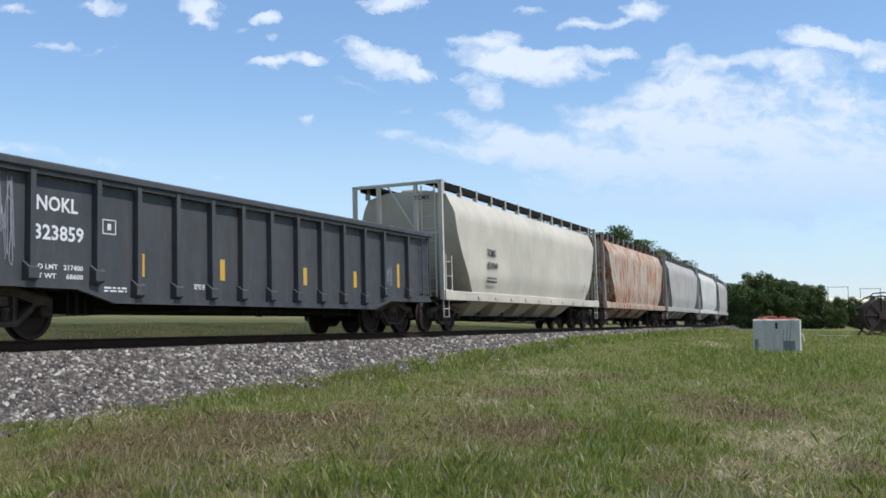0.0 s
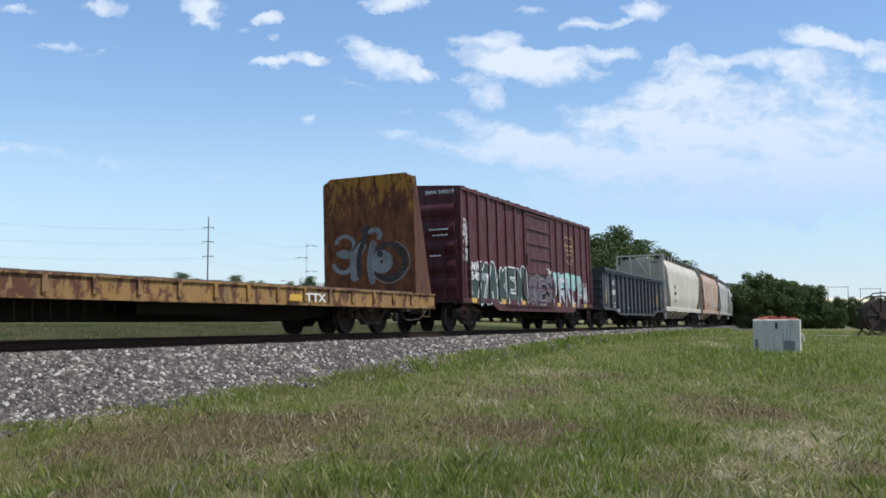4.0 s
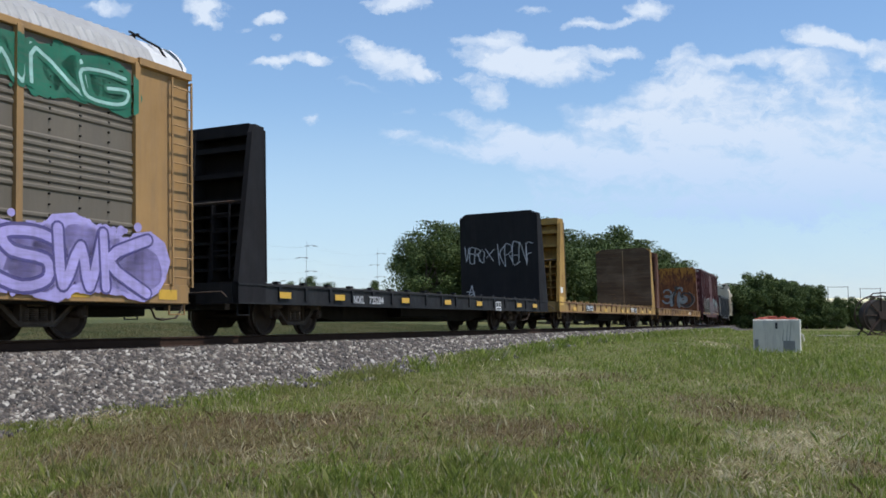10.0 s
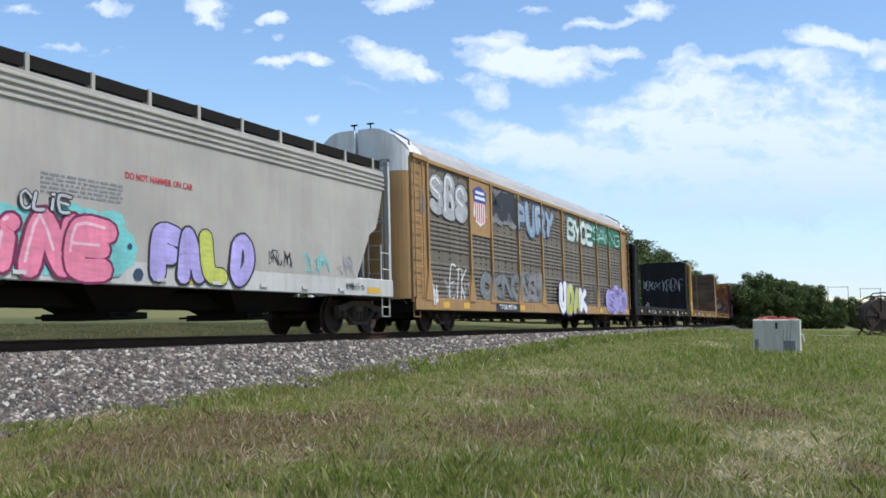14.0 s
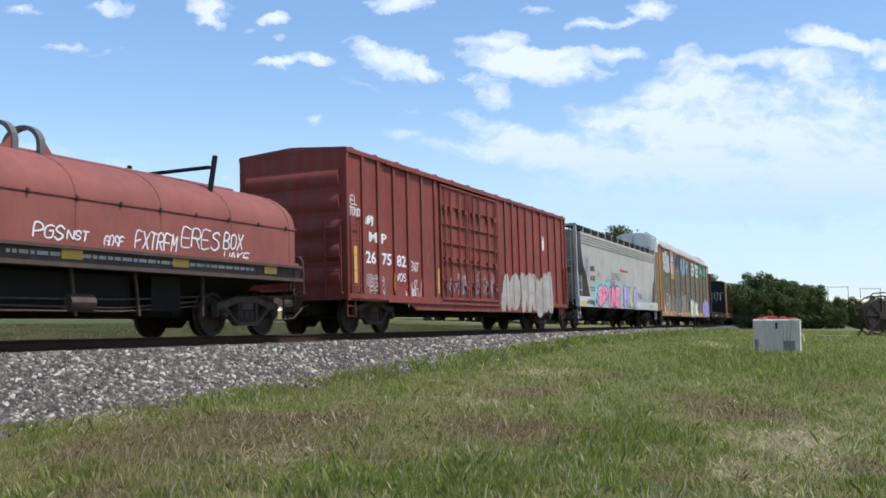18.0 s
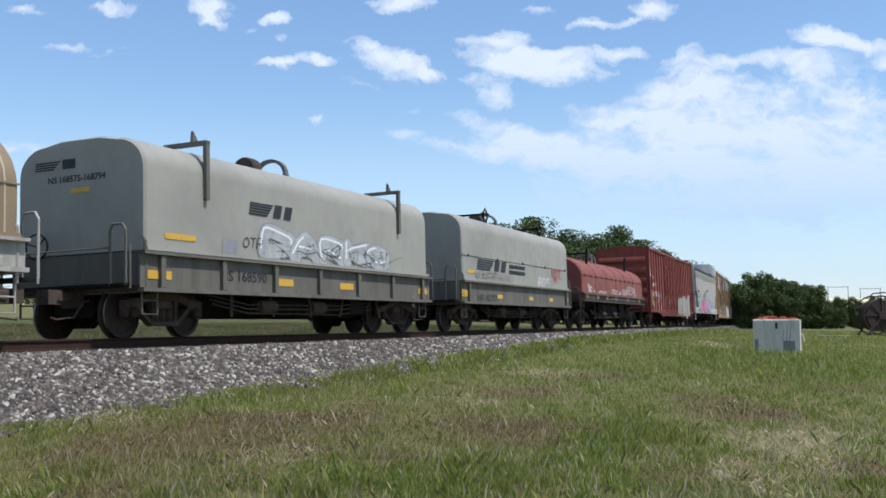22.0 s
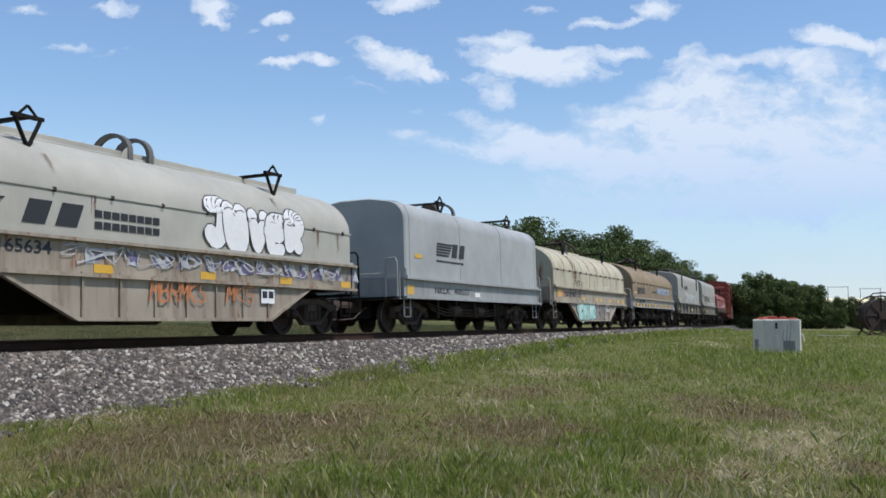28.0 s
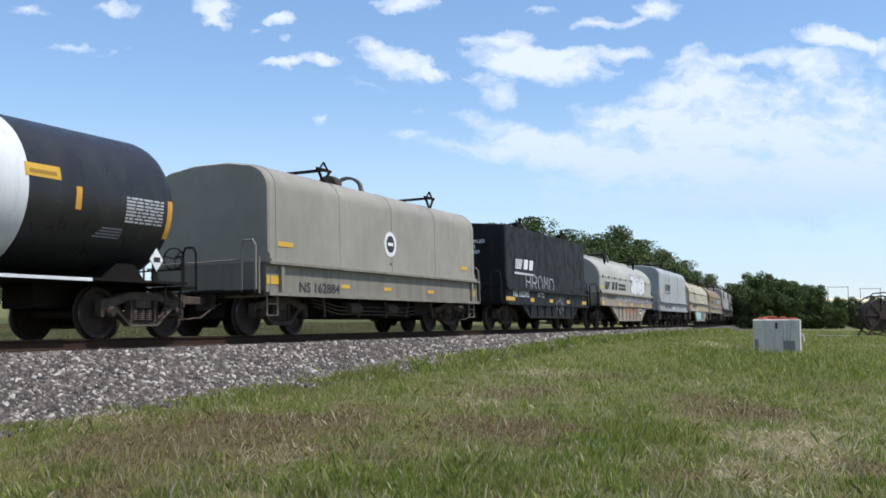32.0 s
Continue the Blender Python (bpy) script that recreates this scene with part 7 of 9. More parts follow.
# ---------------------------------------------------------------- autorack
def autorack(s0, s1):
    tan = paint("autorack_yellow", (0.35, 0.205, 0.075), 0.14, 0.5, 0.55, shift=20)
    panel = paint("galvanised_side_panel", (0.145, 0.122, 0.09), 0.1, 0.6, 0.6, (0.15, 0.085, 0.05), (0.12, 0.1, 0.075), shift=21, run=0.2)
    white = paint("autorack_white", (0.33, 0.32, 0.3), 0.03, 0.25, 0.5, shift=22)
    bright = paint("autorack_bright_white", (0.64, 0.63, 0.6), 0.04, 0.35, 0.5, shift=25)
    car, L = begin("autorack", "yellow enclosed autorack with corrugated grey sides and white roof", "autorack car", s0, s1, 3.0)
    h = L / 2
    part("deck", Geo().box(-h + 0.2, h - 0.2, -1.45, 1.45, 0.62, 1.0, 0.03), M_BLACK, car)
    part("center_sill", Geo().box(-h, h, -0.4, 0.4, 0.45, 0.95, 0.03), M_BLACK, car)
    posts = [-10.9, -8.28, -6.5, -3.9, -1.3, 1.29, 3.85, 6.45, 8.6, 10.95]
    for k in (-1, 1):
        part("side_sill", Geo().box(-h + 0.1, h - 0.1, *sorted((1.42 * k, 1.5 * k)), 0.66, 1.05, 0.015), tan, car)
        part("top_rail", Geo().box(-h + 0.1, h - 0.1, *sorted((1.40 * k, 1.5 * k)), 5.34, 5.48, 0.015), tan, car)
        ends = [-h + 1.0] + posts[1:-1] + [h - 1.35]
        for a, b in zip(ends, ends[1:]):
            # a corrugated panel: horizontal flutes in three bands
            vs, fs = [], []
            zs, z = [], 1.05
            while z < 5.34:
                band = (z - 1.05) % 1.43
                zs.append((z, 0.0))
                if band < 1.1:
                    zs += [(z + 0.03, 0.022), (z + 0.075, 0.022), (z + 0.105, 0.0)]
                    z += 0.15
                else:
                    z += 0.17
            zs.append((5.34, 0.0))
            for z, o in zs:
                vs += [(a + 0.05, k * (1.435 + o), z), (b - 0.05, k * (1.435 + o), z), (a + 0.05, k * 1.41, z), (b - 0.05, k * 1.41, z)]
            for i in range(len(zs) - 1):
                c = 4 * i
                fs += [(c, c + 1, c + 5, c + 4), (c + 2, c + 6, c + 7, c + 3), (c, c + 4, c + 6, c + 2), (c + 1, c + 3, c + 7, c + 5)]
            part("side_panel", Geo().add(vs, fs), panel, car)
            if k < 0:
                for f in (0.25, 0.5, 0.75):
                    g, x = Geo(), a + (b - a) * f
                    for i in range(22):
                        z = 1.2 + i * 0.19
                        g.box(x - 0.012, x + 0.012, -1.468, -1.43, z, z + 0.035)
                    part("rivet_row", g, M_BLACK, car)
        for x in ends:
            g = Geo().box(x - 0.06, x + 0.06, *sorted((1.42 * k, 1.52 * k)), 1.0, 5.4, 0.015)
            g.plate([(x - 0.27, 0.98), (x + 0.27, 0.98), (x + 0.06, 1.9), (x - 0.06, 1.9)], *sorted((1.44 * k, 1.525 * k)))
            part("side_post", g, tan, car)
        for a, b in ((-h, -h + 1.0), (h - 1.35, h)):
            part("end_panel", Geo().box(a + 0.02, b - 0.02, *sorted((1.40 * k, 1.46 * k)), 0.9, 5.4), tan, car, "smooth yellow corner panel")
            g = Geo().box(a + 0.02, b - 0.02, *sorted((1.44 * k, 1.54 * k)), 5.36, 5.5)
            part("corner_cap", g, tan, car)
        ladder(car, -h + 0.3, 1.46 * k, 1.0, 5.3, tan, n=11, wide=0.5)
        ladder(car, h - 0.3, 1.46 * k, 1.0, 5.3, tan, n=11, wide=0.5)
    # roof with transverse flutes
    n = 120
    ring = [(-1.46, 5.46), (-1.3, 5.78), (-0.95, 6.12), (-0.4, 6.32), (0.4, 6.32), (0.95, 6.12), (1.3, 5.78), (1.46, 5.46)]
    vs, fs = [], []
    m = len(ring)
    for i in range(n * 2 + 2):
        x = -h + 0.9 + (L - 1.8) * i / (n * 2 + 1)
        o = 0.032 if i % 2 else 0.0
        vs += [(x, y * (1 + o * 0.5), z + o) for y, z in ring]
    for i in range(n * 2 + 1):
        fs += [(i * m + j, i * m + j + 1, (i + 1) * m + j + 1, (i + 1) * m + j) for j in range(m - 1)]
    part("roof", Geo().add(vs, fs), white, car, "white fluted steel roof")
    for k in (-1, 1):
        x = k * (h - 0.9)
        g = Geo().prism(ring, *sorted((x, k * (h - 0.12))))
        part("roof_end", g, bright, car, "smooth white roof end")
        # two curved door leaves, yellow below and white above
        for j in (-1, 1):
            for z0, z1, mat, name, lab in ((1.0, 4.93, tan, "end_door", "yellow curved end door"), (4.94, 6.3, bright, "upper_end_door", "white upper end door")):
                vs, fs = [], []
                steps = 10
                for i in range(steps + 1):
                    a = math.pi / 2 * i / steps
                    px, py = k * (h - 0.1 + 0.36 * math.cos(a) ** 0.8 if i < steps else h - 0.1), j * (0.06 + 1.36 * math.sin(a))
                    zt = z1 if z1 < 5 else z1 - 0.75 * max(0, (abs(py) - 0.5) / 0.92) ** 2
                    vs += [(px, py, z0), (px, py, zt), (px - k * 0.05, py * 0.98, z0), (px - k * 0.05, py * 0.98, zt)]
                for i in range(steps):
                    c = 4 * i
                    fs += [(c, c + 4, c + 5, c + 1), (c + 1, c + 5, c + 7, c + 3), (c, c + 2, c + 6, c + 4)]
                fs.append((0, 1, 3, 2))
                part(name, Geo().add(vs, fs), mat, car, lab)
        g = Geo().tube([(k * (h - 0.25), -1.35, 5.5), (k * (h - 0.5), -1.2, 6.0), (k * (h - 0.6), -0.6, 6.42)], 0.025, 5)
        part("grab_rail", g, M_BLACK, car)
        for j in (-0.25, 0.25):
            g = Geo().tube([(k * (h - 0.1), j, 6.38), (k * (h - 0.1), j, 6.55)], 0.02, 5).box(k * (h - 0.1) - 0.03, k * (h - 0.1) + 0.03, j - 0.1, j + 0.1, 6.53, 6.57)
            part("roof_latch", g, M_BLACK, car)
    couplers(car, L, (0.5, 0.75), step_mat=tan, step_z=0.9, step_y=1.42)
    # the shield on its plain panel
    part("sign_panel", Geo().box(-8.2, -6.56, -1.475, -1.462, 3.36, 5.33), tan, car)
    xa, xb = -7.98, -6.86
    xm = (xa + xb) / 2
    sh = [(xa + 0.08, 4.55), (xa, 4.95), (xa + 0.2, 5.05), (xm, 5.16), (xb - 0.2, 5.05), (xb, 4.95), (xb - 0.08, 4.55)]
    part("emblem_top", Geo().plate(sh, -1.485, -1.478), M_BLUE, car, "navy top of a shield emblem")
    lo = [(xa + 0.08, 4.55), (xb - 0.08, 4.55), (xb - 0.02, 4.1), (xb - 0.2, 3.85), (xm, 3.7), (xa + 0.2, 3.85), (xa + 0.02, 4.1)]
    part("emblem_field", Geo().plate(lo, -1.482, -1.478), M_WHITE, car)
    g = Geo()
    for i in range(6):
        x = xa + 0.14 + i * 0.165
        g.plate([(x, 3.9 - 0.1 * math.sin(i / 5 * math.pi)), (x + 0.075, 3.9 - 0.1 * math.sin(i / 5 * math.pi)), (x + 0.075, 4.55), (x, 4.55)], -1.486, -1.482)
    part("emblem_stripes", g, plain("emblem_red", (0.45, 0.03, 0.05), 0.5), car, "red stripes of a shield emblem")
    bars(car, [(xm - 0.36, xm + 0.36, 4.86, 4.96), (xm - 0.42, xm + 0.42, 4.66, 4.77)], M_WHITE, -1.49)
    bars(car, [(-6.31, -4.01, 0.68, 0.98)], M_INK, -1.506)
    text(car, "TTGX 997104", 0.17, -6.0, 0.75, y=-1.512, width=1.6)
    text(car, "EXCESS HEIGHT CAR", 0.1, -h - 0.27, 5.2, M_INK, y=-0.15, width=0.85, rear=True)
    text(car, "TTGX", 0.14, -h - 0.27, 4.72, M_INK, y=-0.2, width=0.45, rear=True)
    text(car, "997104", 0.14, -h - 0.27, 4.5, M_INK, y=-0.2, width=0.55, rear=True)
    for x in (-10.48, -9.0, -4.0, 3.6, 6.6, 9.5, 11.5):
        reflector(car, x, x + 0.45, 0.74, 0.94)
    y = -1.466
    pr = [(x - 0.062, x + 0.062) for x in posts]
    pd = 0.058
    chrome = spray("dull_chrome_spray", (0.4, 0.4, 0.39))
    ice_blue = spray("pale_blue_spray", (0.27, 0.36, 0.44))
    faded = spray("dull_grey_green_spray", (0.17, 0.18, 0.175))
    worn = spray("worn_silver_spray", (0.24, 0.235, 0.22))
    piece(car, "SBS", -11.05, -8.5, 3.75, 5.2, [chrome], M_INK, y, 0.36, 0.04, seed=41, shine=M_WHITE, label="chrome bubble letters with a black outline")
    piece(car, "XR", -6.5, -4.0, 4.1, 5.3, [M_INK], M_INK, y, 0.34, 0.05, seed=42, back=worn, soft=False, label="jagged black letters over dull silver")
    piece(car, "PURY", -3.95, 0.15, 3.8, 5.22, [ice_blue], M_NAVYG, y, 0.32, 0.07, pr, pd, seed=43, shine=M_SILVER, label="pale blue block letters with a navy shadow")
    piece(car, "BYOE", 2.15, 5.85, 4.05, 5.22, [spray("mint_white_spray", (0.62, 0.7, 0.66))], M_GREENG, y, 0.22, 0.03, pr, pd, seed=44, back=None, lean=0.05, shine=M_AQUA, label="white and mint letters with a green outline")
    piece(car, "SAWNG", 5.95, 10.75, 4.32, 5.22, [M_AQUA], M_GREENG, y, 0.06, 0.07, pr, pd, M_GREENG, 45, label="pale letters on a green sprayed ground")
    piece(car, "UDAK", 0.5, 4.35, 0.66, 2.08, [M_WHITE, M_LIME, M_LIME, M_WHITE], M_VIOLET, -1.53, 0.42, 0.055, seed=46, soft=False, shine=M_SILVER, label="white and lime block letters with a violet outline")
    piece(car, "SWK", 8.2, 11.2, 0.8, 2.05, [M_LILAC], M_VIOLET, -1.53, 0.17, 0.05, seed=47, back=M_LILAC, label="spiky lilac and violet letters")
    piece(car, "OKNO", -7.4, -3.78, 1.12, 2.22, [faded], M_INK, y, 0.3, 0.025, pr, pd, seed=149, shine=worn, label="faded grey letters with a thin black outline")
    piece(car, "NSM", -3.62, -1.5, 1.18, 2.2, [worn], M_GREYG, y, 0.14, 0.02, seed=49, back=worn, label="worn silver letters")
    piece(car, "ACTFRD", 4.4, 8.0, 1.05, 2.0, [spray("worn_grey_spray", (0.16, 0.15, 0.135))], M_INK, y, 0.06, 0.015, pr, pd, seed=51, label="thin worn grey letters")
    tag_line(car, "ETK", -10.0, -8.75, 1.05, 2.1, M_WHITE, 0.05, y, 53)
    scribble(car, -10.3, -8.6, 0.9, 1.7, 51, M_SILVER, 0.035, y, 3)
    tag_line(car, "WBB", -0.35, 0.25, 1.05, 1.5, M_INK, 0.02, y, 54)
    scribble(car, -11.75, -11.45, 3.6, 4.4, 52, M_GREYG, 0.025, y, 4)
    scribble(car, -11.2, -10.9, 0.8, 1.5, 53, M_WHITE, 0.04, -1.53, 4)
    return car


# ---------------------------------------------------------------- covered hoppers
def hopper(s0, s1, body, endm, label, ext, top=4.62, bulge=0.1, board=True, cut=1.5, fluted=False, sill=None, frame=None, outlets=4, sill_z=(1.0, 1.32), bays=None):
    """A covered hopper: bowed side sheets whose ends sweep in, slope sheets, end frames and outlets."""
    car, L = begin("covered_hopper", label, "hopper car", s0, s1, 1.0)
    h, frame = L / 2, frame or body
    part("center_sill", Geo().box(-h, h, -0.3, 0.3, 0.62, 1.0, 0.02), M_BLACK, car)
    zb = sill_z[1] - 0.04
    rows = 15

    def width(u):
        return 1.5 if fluted else 1.36 + 0.14 * math.sin(min(1.0, 0.25 + u * 1.05) * math.pi * 0.62) + bulge * math.sin(u * math.pi) - 0.22 * max(0, u - 0.8) / 0.2

    def reach(u):
        return h - 0.75 - cut * (1 - u) ** (1.6 if fluted else 2.0) + (0.25 if fluted and u > 0.45 else 0)

    prof = [(u / rows, zb + (top - zb) * u / rows) for u in range(rows + 1)]
    for k in (-1, 1):
        vs, fs = [], []
        for u, z in prof:
            for x in (-reach(u), -reach(u) * 0.5, 0, reach(u) * 0.5, reach(u)):
                vs.append((x, k * min(width(u), 1.53), z))
        for i in range(rows):
            fs += [(i * 5 + j, i * 5 + j + 1, i * 5 + j + 6, i * 5 + j + 5) for j in range(4)]
        part("side_sheet", Geo().add(vs, fs), body, car, smooth=True)
        part("side_sill", Geo().box(-h + 0.1, h - 0.1, *sorted((1.40 * k, 1.5 * k)), *sill_z, 0.02), sill or body, car)
        if fluted:
            for i in range(4):
                z = top - 0.16 - i * 0.13
                part("side_flute", Geo().box(-h + 0.5, h - 0.5, *sorted((1.49 * k, 1.53 * k)), z, z + 0.08, 0.02), body, car)
        for i in range(9):
            x = -h + 2.6 + (L - 5.2) * i / 8
            part("sill_gusset", Geo().box(x - 0.12, x + 0.12, *sorted((1.49 * k, 1.53 * k)), sill_z[0] + 0.1, sill_z[0] + 0.17), sill or body, car)
    for k in (-1, 1):
        vs = []
        for u, z in prof:
            w = min(width(u), 1.53)
            vs += [(k * reach(u), -w, z), (k * reach(u), w, z)]
        fs = [(2 * i, 2 * i + 1, 2 * i + 3, 2 * i + 2) for i in range(rows)]
        part("slope_sheet", Geo().add(vs, fs), endm, car, smooth=True)
    w = min(width(1.0), 1.53)
    part("roof", Geo().prism([(-w, top - 0.02), (w, top - 0.02), (w * 0.5, top + 0.16), (-w * 0.5, top + 0.16)], -h + 0.75, h - 0.75), body, car)
    g = Geo().box(-h + 1.0, h - 1.0, -0.28, 0.28, top + 0.15, top + 0.27, 0.03)
    part("hatch_cover", g, endm, car)
    for j in (-1, 1):
        g = Geo().box(-h + 0.2, h - 0.2, *sorted((0.75 * j, 1.2 * j)), top + 0.3, top + 0.34)
        part("running_board", g, M_BLACK if board else endm, car, "dark grating running board")
        if board:
            part("board_edge", Geo().box(-h + 0.2, h - 0.2, *sorted((1.22 * j, 1.25 * j)), top + 0.16, top + 0.4), M_BLACK, car)
            for i in range(13):
                x = -h + 0.6 + (L - 1.2) * i / 12
                part("board_bracket", Geo().box(x - 0.04, x + 0.04, *sorted((1.15 * j, 1.28 * j)), top - 0.05, top + 0.42), body, car)
    for k in (-1, 1):
        x = k * (h - 0.12)
        for j in (-1, 1):
            part("corner_post", Geo().box(x - 0.05, x + 0.05, *sorted((1.33 * j, 1.45 * j)), sill_z[0], top + 0.34), frame, car)
            part("end_post", Geo().box(x - 0.05, x + 0.05, *sorted((0.55 * j, 0.65 * j)), sill_z[0], top + 0.3), frame, car)
            ladder(car, x - k * 0.3, 1.4 * j, sill_z[0] + 0.1, sill_z[0] + 1.5, frame, off=0.06)
        g = Geo().box(x - 0.05, x + 0.05, -1.45, 1.45, top + 0.26, top + 0.36)
        g.box(x - 0.05, x + 0.05, -1.45, 1.45, 3.2, 3.28)
        g.tube([(x, -0.6, 3.28), (x, 0.3, top + 0.28)], 0.03, 5)
        part("end_frame", g, frame, car)
        ladder(car, x, -1.0, sill_z[0] + 0.1, top + 0.2, frame, along="y", off=0.03)
        part("end_platform", Geo().box(*sorted((k * (h - 1.9), k * h)), -1.4, 1.4, sill_z[0] - 0.06, sill_z[0] + 0.02), M_BLACK, car)
        part("bolster_web", Geo().plate([(k * (h - 2.6), zb), (k * (h - 1.1), 1.0), (k * (h - 0.9), 1.0), (k * (h - 1.5), zb + 1.5)], -0.06, 0.06), endm, car)
    for i in range(outlets):
        x = (i - (outlets - 1) / 2) * (L - 5.6) / outlets
        r = (L - 5.6) / outlets / 2 - 0.06
        vs = [(x - r, -1.3, zb), (x + r, -1.3, zb), (x + r, 1.3, zb), (x - r, 1.3, zb), (x - 0.4, -0.5, 0.5), (x + 0.4, -0.5, 0.5), (x + 0.4, 0.5, 0.5), (x - 0.4, 0.5, 0.5)]
        part("hopper_bay", Geo().add(vs, [(0, 1, 5, 4), (1, 2, 6, 5), (2, 3, 7, 6), (3, 0, 4, 7), (4, 5, 6, 7)]), bays or endm, car)
        part("outlet_gate", Geo().box(x - 0.45, x + 0.45, -0.8, 0.8, 0.38, 0.52, 0.02).tube([(x - 0.3, -1.1, 0.46), (x - 0.3, 1.1, 0.46)], 0.03, 6), M_BLACK, car)
    couplers(car, L, ext, step_mat=frame, step_z=1.05)
    return car, L


def front_hoppers():
    ivory = paint("ivory_hopper", (0.54, 0.485, 0.385), 0.04, 0.16, 0.5, dirt_colour=(0.22, 0.19, 0.14), shift=60)
    shade = ivory
    car, L = hopper(22.6, 39.4, ivory, shade, "ivory round-sided covered hopper with black marks", (0.5, 0.6), outlets=5)
    text(car, "TCMX", 0.26, -L / 2 + 3.2, 2.65, M_INK, y=-1.565, width=0.8)
    text(car, "450949", 0.24, -L / 2 + 3.2, 2.2, M_INK, y=-1.565, width=0.95)
    small_print(car, -L / 2 + 3.2, -L / 2 + 4.0, 1.7, 1.95, 2, M_INK, 61, -1.56)
    text(car, "TCMX", 0.14, -L / 2 + 0.02, 4.35, M_INK, rear=True, y=-0.6, width=0.5)
    scribble(car, L / 2 - 3.0, L / 2 - 2.2, 1.7, 2.2, 62, M_GREYG, 0.03, -1.565)
    orange = paint("rust_streaked_hopper", (0.45, 0.39, 0.31), 0.56, 0.75, 0.65, (0.33, 0.12, 0.04), (0.3, 0.12, 0.05), shift=63, run=0.2)
    car, L = hopper(40.6, 55.7, orange, orange, "pale covered hopper with heavy orange rust across its upper side", (0.5, 0.4), outlets=4)
    taupe = paint("taupe_hopper", (0.4, 0.37, 0.33), 0.06, 0.4, 0.55, shift=64)
    hopper(56.5, 71.6, taupe, taupe, "dusty taupe covered hopper with dark ends", (0.4, 0.4), outlets=4)
    pale = paint("pale_hopper", (0.56, 0.54, 0.48), 0.04, 0.3, 0.5, shift=65)
    hopper(72.4, 87.4, pale, taupe, "off-white covered hopper near the head of the train", (0.4, 0.4), outlets=4)
    hopper(88.3, 103.3, taupe, taupe, "dull grey covered hopper at the far bend", (0.4, 0.4), outlets=4)


def tagged_hopper():
    body = paint("pale_grey_hopper", (0.38, 0.35, 0.3), 0.02, 0.3, 0.5, dirt_colour=(0.25, 0.23, 0.19), shift=66)
    endm = body
    sill = paint("off_white_sill", (0.48, 0.47, 0.43), 0.03, 0.35, 0.5, shift=68)
    car, L = hopper(-114.55, -97.4, body, endm, "pale grey covered hopper with pink graffiti along its side", (0.6, 0.45), top=4.62, cut=1.15, fluted=True, sill=sill, frame=sill, outlets=3, sill_z=(1.0, 1.5), bays=M_BLACK)
    y = -1.506
    text(car, "BNGX", 0.25, -6.6, 2.8, M_INK, y=y, width=0.78)
    text(car, "60187", 0.25, -6.62, 2.32, M_INK, y=y, width=0.82)
    text(car, "LD LMT 213800", 0.08, -6.62, 1.92, M_INK, y=y, width=0.78)
    text(car, "LT WT   68800", 0.08, -6.62, 1.79, M_INK, y=y, width=0.78)
    bars(car, [(-5.28, -5.02, 2.56, 2.58), (-5.28, -5.02, 2.8, 2.82), (-5.28, -5.26, 2.56, 2.82), (-5.04, -5.02, 2.56, 2.82), (-5.18, -5.12, 2.63, 2.75)], M_INK, y, "stencil")
    graffiti(car, -5.7, -0.9, 1.15, 2.35, 9, 70, M_TEAL, M_TEAL, y - 0.002, 0.36, (), 0, M_TEAL, "teal sprayed cloud with dots")
    for dx, dz, dr in ((-5.75, 1.3, 0.12), (-5.55, 1.65, 0.07), (-0.55, 1.22, 0.12), (-0.2, 1.3, 0.08), (-0.75, 1.75, 0.06), (-3.7, 2.42, 0.05), (-3.4, 2.5, 0.07), (-6.2, 1.22, 0.15), (-6.55, 1.25, 0.1)):
        g = Geo()
        ribbon(g, [(dx, dz)], 2 * dr, y - 0.012, 0)
        part("graffiti", g, plain("navy_dot", (0.03, 0.05, 0.09), 0.5), car, "sprayed navy dot")
    piece(car, "SPINE", -5.4, -1.22, 1.04, 2.25, [M_PINK], spray("maroon_spray", (0.16, 0.02, 0.07)), y - 0.014, 0.34, 0.05, seed=71, lean=0.12, shine=spray("pale_pink_spray", (0.8, 0.5, 0.56)), label="pink sprayed block letters with a maroon outline")
    piece(car, "OLIE", -3.0, -2.05, 2.2, 2.55, [M_SILVER], M_INK, y - 0.03, 0.05, 0.02, seed=70)
    piece(car, "FALO", -0.25, 2.55, 1.04, 2.35, [M_LILAC, M_LILAC, M_LIME, M_LILAC], M_INK, y - 0.014, 0.36, 0.04, seed=72, label="violet and lime sprayed letters")
    scribble(car, -7.5, -6.85, 2.4, 3.5, 73, M_GREYG, 0.06, y, 4)
    scribble(car, 3.2, 4.0, 1.6, 2.0, 74, M_INK, 0.03, y)
    scribble(car, 4.4, 5.4, 1.5, 2.1, 75, M_TEAL, 0.03, y)
    scribble(car, 5.8, 6.6, 1.5, 2.1, 76, M_GREYG, 0.03, y)
    scribble(car, -7.3, -6.4, 1.12, 1.4, 77, M_INK, 0.03, y - 0.004)
    scribble(car, 6.2, 7.0, 1.15, 1.35, 78, M_INK, 0.025, y - 0.004)
    small_print(car, -2.6, -0.9, 2.55, 2.95, 5, plain("grey_print", (0.2, 0.2, 0.2), 0.6), 79, y)
    text(car, "DO NOT HAMMER ON CAR", 0.13, -0.85, 3.06, M_RED, y=y, width=1.7)
    reflector(car, -8.3, -7.5, 1.08, 1.25, y)
    reflector(car, 7.2, 7.8, 1.08, 1.25, y)
    reflector(car, 0.5, 1.0, 1.08, 1.25, y)
    return car


